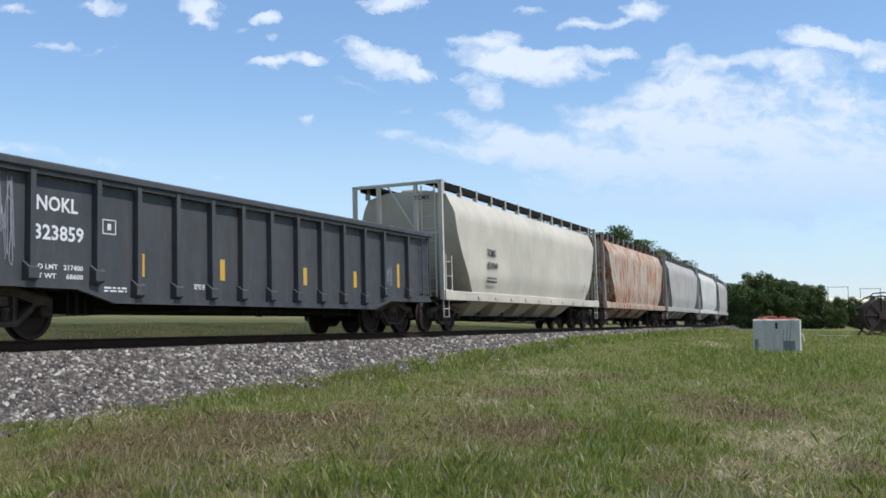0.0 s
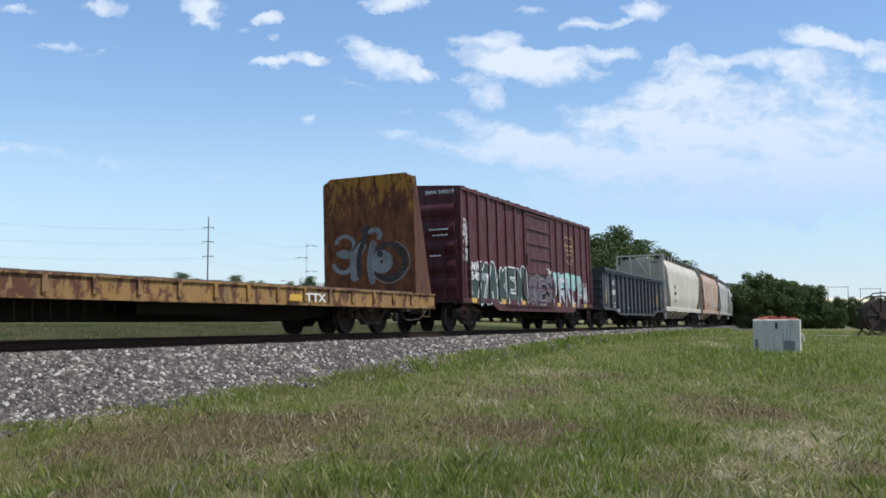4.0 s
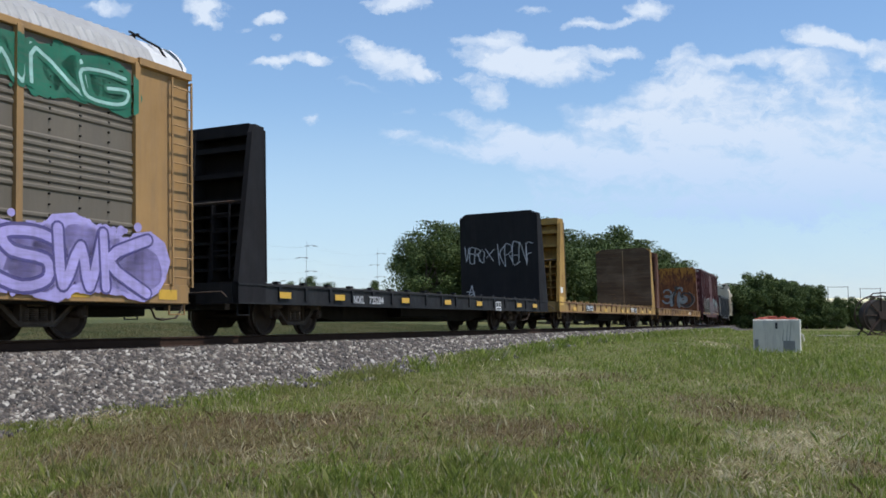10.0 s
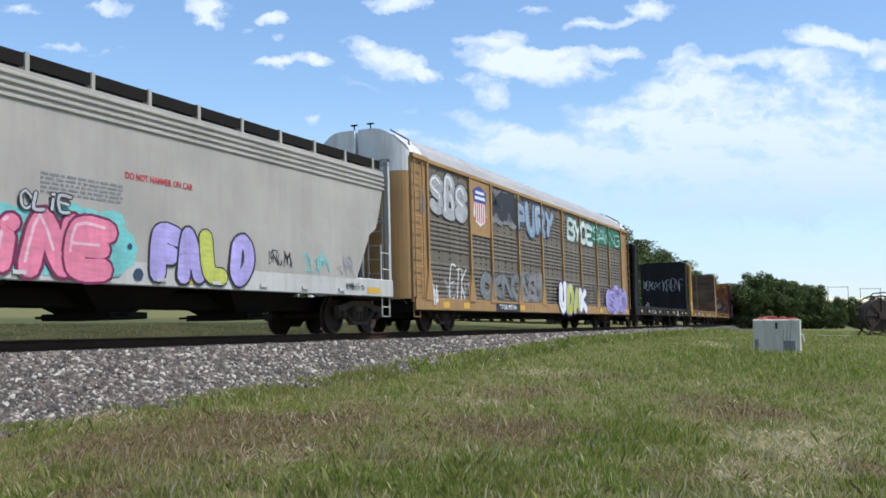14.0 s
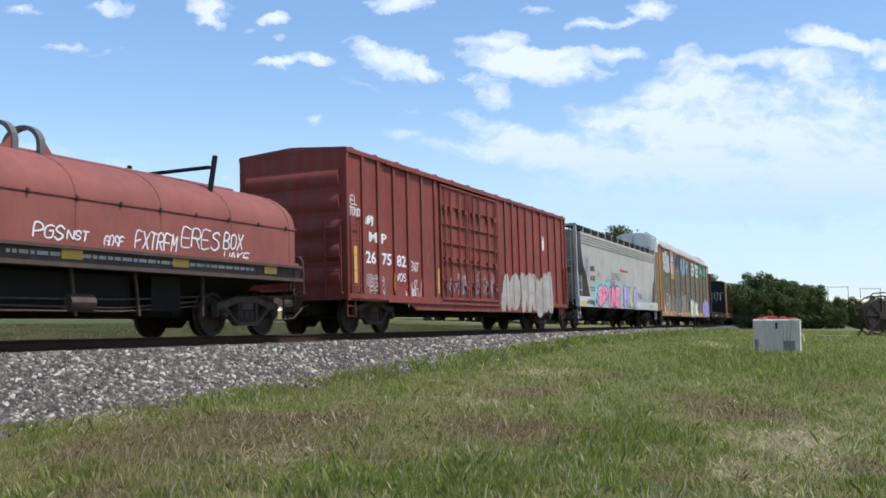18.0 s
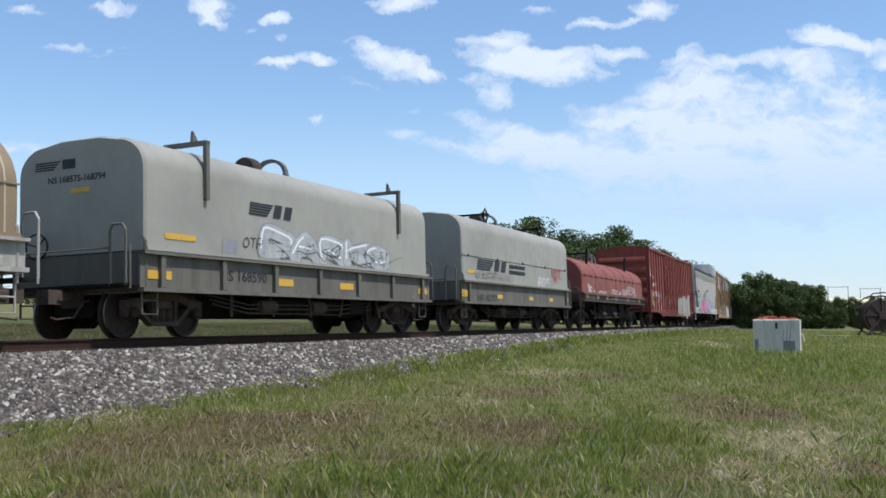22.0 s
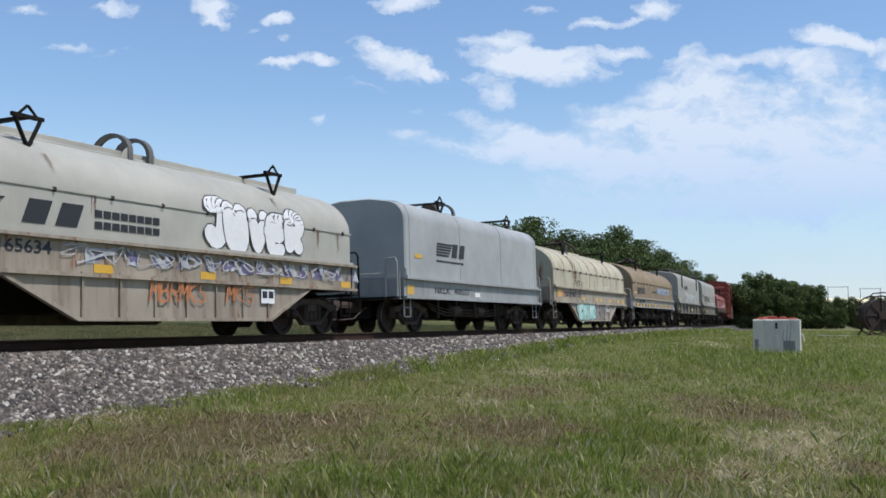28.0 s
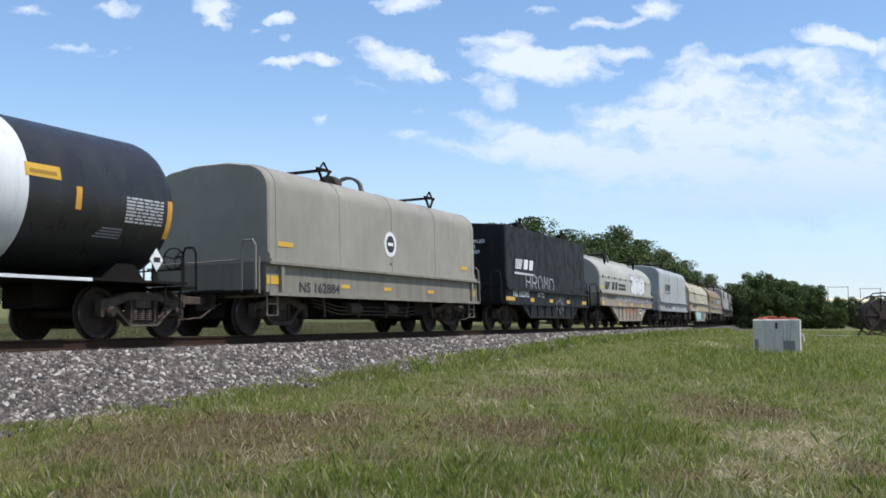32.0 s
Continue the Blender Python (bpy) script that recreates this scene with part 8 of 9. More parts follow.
# ---------------------------------------------------------------- coil cars
def hood_outline(kind, z0, zs, zt, w):
    """The cover's cross-section, from its right foot over the top to its left foot."""
    pts = [(-w, z0), (-w, zs)]
    if kind == "round":
        for i in range(1, 16):
            a = math.pi * i / 16
            pts.append((-w * math.cos(a), zs + (zt - zs) * math.sin(a)))
    elif kind == "square":
        r = 0.6
        zc = zt - 0.1 - r
        pts[1] = (-w, zc)
        for i in range(1, 8):
            a = math.pi / 2 * i / 8
            pts.append((-w + r - r * math.cos(a), zc + r * math.sin(a)))
        pts += [(-w + r, zt - 0.1), (-w * 0.3, zt - 0.02), (w * 0.3, zt - 0.02), (w - r, zt - 0.1)]
        for i in range(7, 0, -1):
            a = math.pi / 2 * i / 8
            pts.append((w - r + r * math.cos(a), zc + r * math.sin(a)))
        pts.append((w, zc))
    else:
        pts += [(0, zt), (w, zs)]
    if kind == "round":
        pts.append((w, zs))
    pts.append((w, z0))
    return pts


hoop_steel = plain("dull_grey_steel", (0.13, 0.12, 0.11), 0.6, 0.2, 0.4, 6)


def coil_car(s0, s1, label, hood, cover, sill, kind, zt, ext, lower="straight", zs=2.6, z0=1.72, sill_z=(0.94, 1.7), straps=0, seams=0, lifts="hoops",
             frames="vee", perch=(-3.13, 3.3), rails=True, tc=1.2, drop=(2.5, 3.9, 0.33), stakes=0, end=None, railm=None, seam_m=None, seed=0, shrink=0.12, strap_m=None, spider_m=None, ridge=0.07):
    car, L = begin("coil_car", label, "coil car", s0, s1, tc)
    h = L / 2
    # underframe and side sills
    z_lo, z_hi = sill_z
    part("center_sill", Geo().box(-h, h, -0.45, 0.45, 0.5 if lower != "straight" else 0.42, 1.1, 0.03), M_BLACK, car)
    for k in (-1, 1):
        if lower == "drop":
            xa, xb, zd = drop
            prof = [(-h, z_lo), (-xb, z_lo), (-xa, zd), (xa, zd), (xb, z_lo), (h, z_lo), (h, z_hi), (-h, z_hi)]
            part("side_sill", Geo().plate(prof, *sorted((1.40 * k, 1.48 * k))), sill, car)
            part("sill_flange", Geo().plate([(-xb - 0.05, z_lo), (-xa, zd - 0.02), (xa, zd - 0.02), (xb + 0.05, z_lo), (xb - 0.06, z_lo), (xa - 0.04, zd + 0.05), (-xa + 0.04, zd + 0.05), (-xb + 0.06, z_lo)], *sorted((1.48 * k, 1.53 * k))), sill, car)
            for i in range(7):
                x = -xa + 0.1 + (2 * xa - 0.2) * i / 6
                part("side_stiffener", Geo().box(x - 0.02, x + 0.02, *sorted((1.48 * k, 1.52 * k)), zd + 0.05, z_lo + 0.04), sill, car)
            part("sill_cap", Geo().box(-h, h, *sorted((1.40 * k, 1.56 * k)), z_lo - 0.05, z_lo + 0.02), sill, car)
        else:
            part("side_sill", Geo().box(-h, h, *sorted((1.40 * k, 1.47 * k)), z_lo, z_hi), sill, car)
            part("sill_flange", Geo().box(-h, h, *sorted((1.40 * k, 1.56 * k)), z_lo - 0.03, z_lo + 0.05), sill, car)
        part("sill_top", Geo().box(-h, h, *sorted((1.36 * k, 1.58 * k)), z_hi - 0.05, z_hi + 0.01), sill, car)
        for i in range(stakes):
            x = -h + 0.5 + (L - 1.0) * i / max(1, stakes - 1)
            part("side_stake", Geo().box(x - 0.06, x + 0.06, *sorted((1.47 * k, 1.55 * k)), z_lo + 0.05, z_hi - 0.05, 0.015), sill, car)
    part("trough", Geo().prism([(-1.38, z_hi - 0.1), (-0.4, 0.75), (0.4, 0.75), (1.38, z_hi - 0.1), (1.38, z_hi - 0.04), (-1.38, z_hi - 0.04)], -h + 0.9, h - 0.9), M_BLACK, car)
    part("floor_plate", Geo().box(-h, h, -1.4, 1.4, z_lo - 0.02, z_lo + 0.04), M_BLACK, car)
    if lower == "straight":
        underframe(car, L, 0.42, 0.9, gear=True)
        rnd = random.Random(seed + int(-s0))
        g = Geo()
        for i in range(3):
            z = 0.5 + 0.1 * i
            g.tube([(-L * 0.3, -1.2 + 0.05 * i, z + 0.2), (-L * 0.2, -1.2, z), (L * 0.1, -1.22, z + rnd.uniform(-0.04, 0.04)), (L * 0.27, -1.1, z + 0.15)], 0.02, 5)
        part("brake_pipe", g, M_STEEL, car)
        for x in (-L * 0.14, L * 0.03):
            part("brake_cylinder", Geo().lathe([(0.0, -0.3), (0.15, -0.3), (0.17, -0.24), (0.17, 0.2), (0.1, 0.26), (0.0, 0.26)], 12, "x", (x, -1.18, 0.66)), M_STEEL, car, smooth=True)
        for i in range(5):
            x = -L * 0.26 + L * 0.13 * i + rnd.uniform(-0.2, 0.2)
            part("hanger", Geo().beam((x, z_lo - 0.02), (x + rnd.uniform(-0.15, 0.15), 0.42), 0.05, -1.26, -1.22), M_STEEL, car)
        part("hanging_gear", Geo().box(-L * 0.18, L * 0.12, -1.15, -0.7, 0.55, z_lo - 0.04, 0.06).box(L * 0.16, L * 0.22, -1.2, -0.8, 0.5, z_lo - 0.02, 0.04), M_BLACK, car)
    # the cover
    w = 1.47
    out = hood_outline(kind, z0, zs, zt, w)
    hh = h - shrink
    small = [(y * 0.975, z - 0.035 if z > z0 + 0.05 else z) for y, z in out]
    n = len(out)
    vs, fs = [], []
    cuts = [(-hh, small), (-hh + 0.05, out), (0, out), (hh - 0.05, out), (hh, small)]
    for x, o in cuts:
        vs += [(x, y, z) for y, z in o]
    for i in range(len(cuts) - 1):
        fs += [(i * n + j, i * n + j + 1, (i + 1) * n + j + 1, (i + 1) * n + j) for j in range(n - 1)]
    part("cover", Geo().add(vs, fs), hood, car, cover, smooth=True)
    for k in (-1, 1):
        x = k * hh
        vs = [(x + k * 0.001, y, z) for y, z in small]
        part("cover_end", Geo().add(vs, [tuple(range(n))]), end or hood, car)
    foot = Geo()
    for k in (-1, 1):
        foot.box(-hh, hh, *sorted((w * k, (w + 0.06) * k)), z0 - 0.01, z0 + 0.06)
    part("cover_foot", foot, hood, car)
    strap_m = strap_m or hood
    for i in range(straps):
        x = -hh + 0.25 + (2 * hh - 0.5) * i / max(1, straps - 1)
        sw = 0.012 if kind == "square" else 0.018
        o2 = [(y * 1.006, z + 0.009) for y, z in out]
        vs = [(x - sw, y, z) for y, z in o2] + [(x + sw, y, z) for y, z in o2] + [(x - sw, y * 0.99, z - 0.012) for y, z in o2] + [(x + sw, y * 0.99, z - 0.012) for y, z in o2]
        fs = [(j, j + 1, n + j + 1, n + j) for j in range(n - 1)] + [(j, 2 * n + j, 2 * n + j + 1, j + 1) for j in range(n - 1)] + [(n + j, n + j + 1, 3 * n + j + 1, 3 * n + j) for j in range(n - 1)]
        part("cover_strap", Geo().add(vs, fs), strap_m, car)
    if seams:
        for k in (-1, 1):
            part("seam_rail", Geo().box(-hh, hh, *sorted(((w - 0.01) * k, (w + 0.02) * k)), zs - 0.015, zs + 0.015), seam_m or hood, car)
            for i in range(seams):
                x = -hh + 0.4 + (2 * hh - 0.8) * i / (seams - 1)
                part("latch", Geo().box(x - 0.022, x + 0.022, *sorted((w * k, (w + 0.045) * k)), zs - 0.05, zs + 0.035, 0.01), M_RUSTY, car)
    # lifting gear on top
    ys = 1.06 if kind == "round" else 1.15

    def top_at(y):
        for (ya, za), (yb, zb) in zip(out, out[1:]):
            if ya <= y <= yb and yb > ya:
                return za + (zb - za) * (y - ya) / (yb - ya)
        return zt

    for x in perch:
        g = Geo()
        for j in (-1, 1):
            b = top_at(ys * j) - 0.05
            if frames == "vee":
                for dx in (-0.26, 0.26):
                    g.tube([(x, ys * j, b), (x + dx, ys * j, zt + 0.16)], 0.036, 5)
                    g.tube([(x + dx * 0.8, ys * j, zt + 0.14), (x, ys * j, zt + 0.36)], 0.026, 5)
                g.box(x - 0.3, x + 0.3, *sorted((ys * j - 0.03, ys * j + 0.03)), zt + 0.12, zt + 0.19)
            elif frames == "bar":
                g.tube([(x, ys * j, b), (x + 0.14, ys * j * 1.02, zt + 0.5)], 0.055, 5)
            elif frames == "hook":
                g.box(x - 0.05, x + 0.05, *sorted((w * j, (w + 0.08) * j)), 2.9, zt + 0.04)
                g.box(x - 0.06, x + 0.06, *sorted((0.55 * j, (w + 0.08) * j)), zt - 0.02, zt + 0.07)
                g.plate([(x - 0.08, zt + 0.06), (x + 0.1, zt + 0.06), (x - 0.06, zt + 0.3)], *sorted((1.2 * j, 1.26 * j)))
            else:
                g.box(x - 0.42, x + 0.3, *sorted((0.95 * j, 1.15 * j)), zt - 0.2, zt + 0.12)
                g.box(x + 0.02, x + 0.2, *sorted((0.98 * j, 1.12 * j)), zt + 0.1, zt + 0.2)
                g.tube([(x + 0.1, 1.05 * j, zt + 0.18), (x + 0.1, 1.05 * j, zt + 0.4)], 0.05, 6)
        if frames in ("vee", "bar"):
            zb = zt + (0.15 if frames == "vee" else 0.22)
            g.box(x - 0.04, x + 0.04, -ys, ys, zb - 0.035, zb + 0.035)
        part("stacking_frame", g, M_BLACK if frames != "hook" else sill, car, "dark steel stacking bracket")
    if kind == "round":
        part("ridge_beam", Geo().box(-hh * 0.92, hh * 0.92, -0.16 - ridge * 0.8, 0.16 + ridge * 0.8, zt - 0.04, zt + ridge, 0.015), hood, car)
    if lifts == "spider":
        g = Geo()
        for a in (-1, 1):
            for b in (-1, 1):
                g.tube([(a * 0.95, b * 0.6, zt - 0.14), (a * 0.6, b * 0.42, zt + 0.36), (a * 0.3, b * 0.14, zt + 0.6), (0, 0, zt + 0.62)], 0.06, 6)
        g.box(-0.34, 0.34, -0.18, 0.18, zt + 0.54, zt + 0.67, 0.03)
        part("lifting_spider", g, spider_m or M_RUSTY, car, "four-legged lifting lug")
        part("lug_base", Geo().box(-0.95, 0.95, -0.62, 0.62, zt - 0.16, zt - 0.02, 0.02), hood, car)
    else:
        arcs = [math.pi * i / 12 for i in range(13)]
        for x in ((-0.26, 0.28) if kind == "round" else (0.34,)):
            prof = [(0.45, zt - 0.12)] + [(0.45 * math.cos(a), zt + 0.14 + 0.42 * math.sin(a)) for a in arcs] + [(-0.45, zt - 0.12), (-0.37, zt - 0.12)]
            prof += [(-0.37 * math.cos(a), zt + 0.14 + 0.34 * math.sin(a)) for a in arcs] + [(0.37, zt - 0.12)]
            part("lifting_hoop", Geo().prism(prof, x - 0.06, x + 0.06), hoop_steel, car, "arched steel lifting lug")
            for b in (-0.41, 0.41):
                part("gusset", Geo().plate([(x, zt - 0.1), (x + math.copysign(0.3, x), zt - 0.1), (x + math.copysign(0.05, x), zt + 0.22)][::1 if x > 0 else -1], b - 0.015, b + 0.015), hood, car)
        if kind == "square":
            g = Geo().lathe([(0.0, -0.16), (0.27, -0.16), (0.3, -0.12), (0.3, 0.1), (0.28, 0.14), (0.0, 0.14)], 22, "x", (-0.55, 0, zt + 0.15))
            part("lifting_drum", g, M_RUSTY, car, "rust-brown round lifting drum", smooth=True)
        part("roof_ridge", Geo().box(-hh * 0.85, hh * 0.85, -0.35, 0.35, zt - 0.06, zt + 0.02, 0.02), hood, car)
    # ends
    for k in (-1, 1):
        part("end_platform", Geo().box(*sorted((k * (h - 0.1), k * (h + 0.3))), -1.45, 1.45, 1.0, 1.05), M_BLACK, car)
        if rails:
            end_handrail(car, k * (h + 0.28), railm or M_BLACK)
        part("end_plate", Geo().box(*sorted((k * (h - 0.1), k * h)), -1.38, 1.38, z_lo - 0.05, z_hi), sill, car)
    if rails:
        g = Geo().tube([(-h - 0.08, 0.8 + 0.26 * math.cos(a), 1.9 + 0.26 * math.sin(a)) for a in [math.tau * i / 18 for i in range(19)]], 0.018, 5)
        for a in (0.3, 2.4, 4.5):
            g.tube([(-h - 0.05, 0.8, 1.9), (-h - 0.08, 0.8 + 0.26 * math.cos(a), 1.9 + 0.26 * math.sin(a))], 0.014, 5)
        part("hand_brake", g, M_BLACK, car, "spoked hand brake wheel")
    couplers(car, L, ext, step_mat=railm or M_BLACK, step_z=1.05)
    return car, L


def stripe_logo(car, x0, x1, xn0, xn1, z0, z1, mat, y=-1.478, tall=0.0):
    """A railway's emblem as plain shapes: five slanting stripes and a blocky form."""
    g = Geo()
    h = (z1 - z0) / 5
    for i in range(5):
        z = z0 + i * h
        sl = (i + 0.3) * (x1 - x0) * 0.05
        g.plate([(x0 + sl * 0.3, z), (x1 - (x1 - x0) * 0.3 + sl * 1.2, z), (x1 - (x1 - x0) * 0.25 + sl * 1.2, z + h * 0.62), (x0 + sl * 0.3, z + h * 0.62)], y - 0.004, y)
    w, hz = xn1 - xn0, z1 - z0
    for a, b in ((0.0, 0.42), (0.52, 0.94)):
        g.plate([(xn0 + w * a, z0), (xn0 + w * (b - 0.06), z0), (xn0 + w * (b + 0.06), z1), (xn0 + w * (a + 0.12), z1)], y - 0.004, y)
    return part("emblem", g, mat, car, "striped railway emblem")


def rear_emblem(car, x, z, mat, y=0.7):
    g = Geo()
    for i in range(4):
        g.box(x - 0.004, x, y - 0.1 - 0.05 * i, y + 0.35, z + i * 0.05, z + i * 0.05 + 0.03)
    g.box(x - 0.004, x, y - 0.6, y - 0.3, z, z + 0.2)
    return part("emblem", g, mat, car)


def brand_bars(car, x0, x1, z0, z1, mat, y=-1.478, rows=2):
    h = (z1 - z0) / rows
    g = Geo()
    for i in range(rows):
        n = 8
        for k in range(n):
            a = x0 + (x1 - x0) * k / n
            g.box(a, a + (x1 - x0) / n * 0.84, y - 0.003, y, z0 + i * h, z0 + i * h + h * 0.66)
    return part("lettering", g, mat, car)


def rust_runs(car, places, zs, zt, hw, mat, seed):
    """Streaks of rust that run down a round cover from its brackets: (x, top, foot, width)."""
    rnd = random.Random(seed)
    for x, za, zb, wd in places:
        g = Geo()
        for i in range(6):
            xx, lo = x + rnd.uniform(-wd, wd), zb + (za - zb) * rnd.uniform(0.0, 0.55)
            n = 9
            vs = []
            for k in range(n + 1):
                z = za + (lo - za) * k / n
                half = wd * rnd.uniform(0.05, 0.15) * (1 - 0.8 * k / n)
                q = min(1.0, max(0.0, z - zs) / (zt - zs))
                yy = -hw * math.sqrt(1 - q * q) - 0.006 - 0.001 * i
                c = xx + rnd.uniform(-0.012, 0.012)
                vs += [(c - half, yy, z), (c + half, yy, z)]
            g.add(vs, [(2 * k, 2 * k + 1, 2 * k + 3, 2 * k + 2) for k in range(n)])
        part("rust_streak", g, mat, car, "dark red-brown rust streaks")


def coil_cars():
    run_m = paint("running_rust", (0.16, 0.075, 0.04), 0.3, 0.5, 0.85, (0.07, 0.03, 0.018))
    # red round-topped car
    red = paint("faded_red_cover", (0.225, 0.068, 0.05), 0.05, 0.4, 0.6, dirt_colour=(0.12, 0.05, 0.04), shift=90)
    dark = paint("grimy_brown_sill", (0.07, 0.045, 0.035), 0.1, 0.4, 0.7, shift=91)
    rust = red
    car, L = coil_car(-147.64, -135.28, "faded red coil car with round steel cover and white scrawls", red, "", dark, "round", 3.55, (0.9, 0.95), zs=2.55, z0=1.66, sill_z=(1.3, 1.64), seams=13, frames="bar", perch=(-3.74, 3.75), rails=False, tc=1.25, end=rust, straps=7)
    for k in (-1, 1):
        end_handrail(car, k * (L / 2 + 0.2), dark, z=1.9)
    text(car, "FURX 380975", 0.14, -5.05, 1.4, M_SILVER, y=-1.475, width=1.15)
    for x in (-5.58, -3.75, -2.05, -0.3, 2.2, 4.9):
        reflector(car, x, x + 0.42, 1.42, 1.6, -1.49)
    small_print(car, -1.3, 4.6, 1.46, 1.58, 1, M_SILVER, 91, -1.476)
    for i, (w, a, b, za, zb) in enumerate((("YO", -5.3, -4.95, 1.98, 2.14), ("GUDZI", -5.1, -4.5, 1.76, 2.0), ("AT", -4.3, -4.0, 1.66, 1.84), ("HTKON", -3.4, -2.6, 1.68, 1.84), ("EGKY", -2.5, -1.9, 1.66, 1.84), ("PGS", -0.85, -0.25, 1.76, 2.0),
                                           ("NST", -0.2, 0.25, 1.78, 1.94), ("GOSE", 0.56, 1.0, 1.7, 1.92), ("EXTREM", 1.25, 2.3, 1.7, 2.06), ("ERES", 2.4, 3.5, 1.86, 2.24), ("BOX", 3.6, 4.2, 1.9, 2.24), ("UAKE", 3.6, 4.4, 1.66, 1.84))):
        tag_line(car, w, a, b, za, zb, M_WHITE, 0.03, -1.482, 92 + i)
    # light grey, square-topped
    grey_m = paint("warm_grey_cover", (0.31, 0.295, 0.245), 0.02, 0.3, 0.5, dirt_colour=(0.25, 0.23, 0.19), shift=93)
    gsill = paint("dusty_grey_sill", (0.135, 0.125, 0.1), 0.2, 0.7, 0.7, (0.1, 0.055, 0.03), (0.07, 0.055, 0.04), shift=94, run=0.25)
    gend = grey_m
    car, L = coil_car(-160.39, -149.53, "light grey square-covered coil car with a striped emblem", grey_m, "", gsill, "square", 4.17, (0.55, 0.95), perch=(-2.55, 2.95), stakes=2, tc=1.1, end=gend, railm=gsill, seams=5, seam_m=grey_m)
    stripe_logo(car, -4.2, -2.7, -2.75, -1.6, 2.14, 2.56, M_INK)
    brand_bars(car, -1.35, 0.25, 2.12, 2.56, M_INK)
    text(car, "NS 162772", 0.22, -4.2, 1.04, M_INK, y=-1.476, width=1.65)
    tag_line(car, "WUNEBEHINU", -4.4, -1.1, 1.78, 2.05, spray("thin_grey_spray", (0.2, 0.19, 0.17)), 0.03, -1.482, 101)
    tag_line(car, "NOSTE", 3.2, 4.4, 2.2, 2.55, M_RED, 0.04, -1.482, 102)
    tag_line(car, "ME", 3.45, 4.0, 1.98, 2.18, M_RED, 0.03, -1.482, 112)
    tag_line(car, "REKO", 1.6, 2.4, 1.74, 2.1, M_WHITE, 0.045, -1.482, 103)
    tag_line(car, "MTC", 2.5, 3.05, 1.9, 2.12, M_WHITE, 0.03, -1.482, 113)
    rear_emblem(car, -L / 2 + 0.115, 3.35, M_INK)
    for x, wd in ((-5.4, 0.5), (-2.5, 0.45), (0.6, 0.42), (2.9, 0.4), (4.9, 0.4)):
        reflector(car, x, x + wd, 1.15, 1.38 if abs(x) > 4.5 else 1.3, -1.478)
    reflector(car, -5.0, -4.4, 1.98, 2.1, -1.48)
    # light grey with hooks and a pale bubble tag
    car, L = coil_car(-173.76, -162.6, "light grey coil car with pale outlined graffiti on its cover", grey_m, "", gsill, "square", 4.12, (0.6, 0.95), stakes=7, tc=1.1, end=gend, frames="hook", perch=(-3.87, 3.8), railm=gsill, zs=3.3, sill_z=(0.92, 1.68))
    stripe_logo(car, -2.54, -1.7, -1.72, -1.0, 2.76, 3.08, M_INK)
    text(car, "NS 168590", 0.22, -3.45, 1.2, M_INK, y=-1.476, width=1.5)
    piece(car, "DARKO", -2.1, 3.3, 1.74, 2.52, [spray("pale_chrome_spray", (0.43, 0.44, 0.42))], M_GREYG, -1.482, 0.34, 0.022, seed=104, shine=M_WHITE, label="pale silver bubble letters with a thin outline")
    tag_line(car, "OTR", -2.75, -2.1, 1.98, 2.2, M_INK, 0.02, -1.482, 105)
    scribble(car, -1.9, 3.8, 1.8, 2.3, 123, M_INK, 0.02, -1.492, 8)
    bars(car, [(-3.36, -2.93, 1.78, 2.12)], M_GREYG, -1.478)
    reflector(car, -4.97, -4.15, 1.98, 2.1, -1.48)
    for x in (-5.4, -1.6, 0.9, 4.9):
        reflector(car, x, x + 0.6, 1.15, 1.32, -1.478)
    rear_emblem(car, -L / 2 + 0.115, 3.5, M_INK)
    text(car, "NS 168575-168794", 0.13, -L / 2 + 0.115, 3.22, M_INK, y=0.75, width=1.35, rear=True)
    part("reflector", Geo().box(-L / 2 + 0.108, -L / 2 + 0.116, -0.25, 0.2, 2.98, 3.08), M_YEL, car)
    # brown round-topped
    brown = paint("brown_tarnished_cover", (0.24, 0.178, 0.102), 0.06, 0.4, 0.6, dirt_colour=(0.17, 0.1, 0.06), shift=96)
    bend = brown
    strapm = paint("tan_strap", (0.43, 0.35, 0.25), 0.05, 0.3, 0.6)
    lsill = paint("pale_grey_sill", (0.36, 0.34, 0.295), 0.2, 0.6, 0.65, (0.13, 0.07, 0.04), (0.1, 0.08, 0.06), shift=98, run=0.25)
    car, L = coil_car(-188.5, -176.1, "brown round-covered coil car with blue block lettering", brown, "", lsill, "round", 3.8, (1.0, 1.0), zs=2.62, straps=10, seams=14, lifts="spider", tc=1.4, end=bend, railm=lsill, sill_z=(1.16, 1.7), strap_m=strapm, seam_m=bend)
    stripe_logo(car, -5.05, -3.8, -3.85, -2.9, 1.98, 2.36, M_INK)
    text(car, "NS 167386", 0.2, -4.65, 1.42, M_INK, y=-1.476, width=1.65)
    text(car, "PROTECT III", 0.36, 0.85, 2.1, plain("pale_blue_letters", (0.3, 0.42, 0.6), 0.5), y=-1.482, width=3.85)
    brand_bars(car, -0.9, 0.5, 2.12, 2.28, M_INK, rows=1)
    for i in range(14):
        x = -5.6 + i * 0.84
        part("stake_pocket", Geo().box(x, x + 0.42, -1.56, -1.47, 1.2, 1.38, 0.02), M_YEL if i % 2 == 0 else lsill, car)
    reflector(car, -5.7, -5.2, 1.95, 2.08, -1.48)
    # cream, rust-stained
    cream = paint("stained_cream_cover", (0.45, 0.415, 0.3), 0.34, 0.55, 0.6, (0.2, 0.085, 0.04), (0.3, 0.21, 0.12), shift=99, run=0.16)
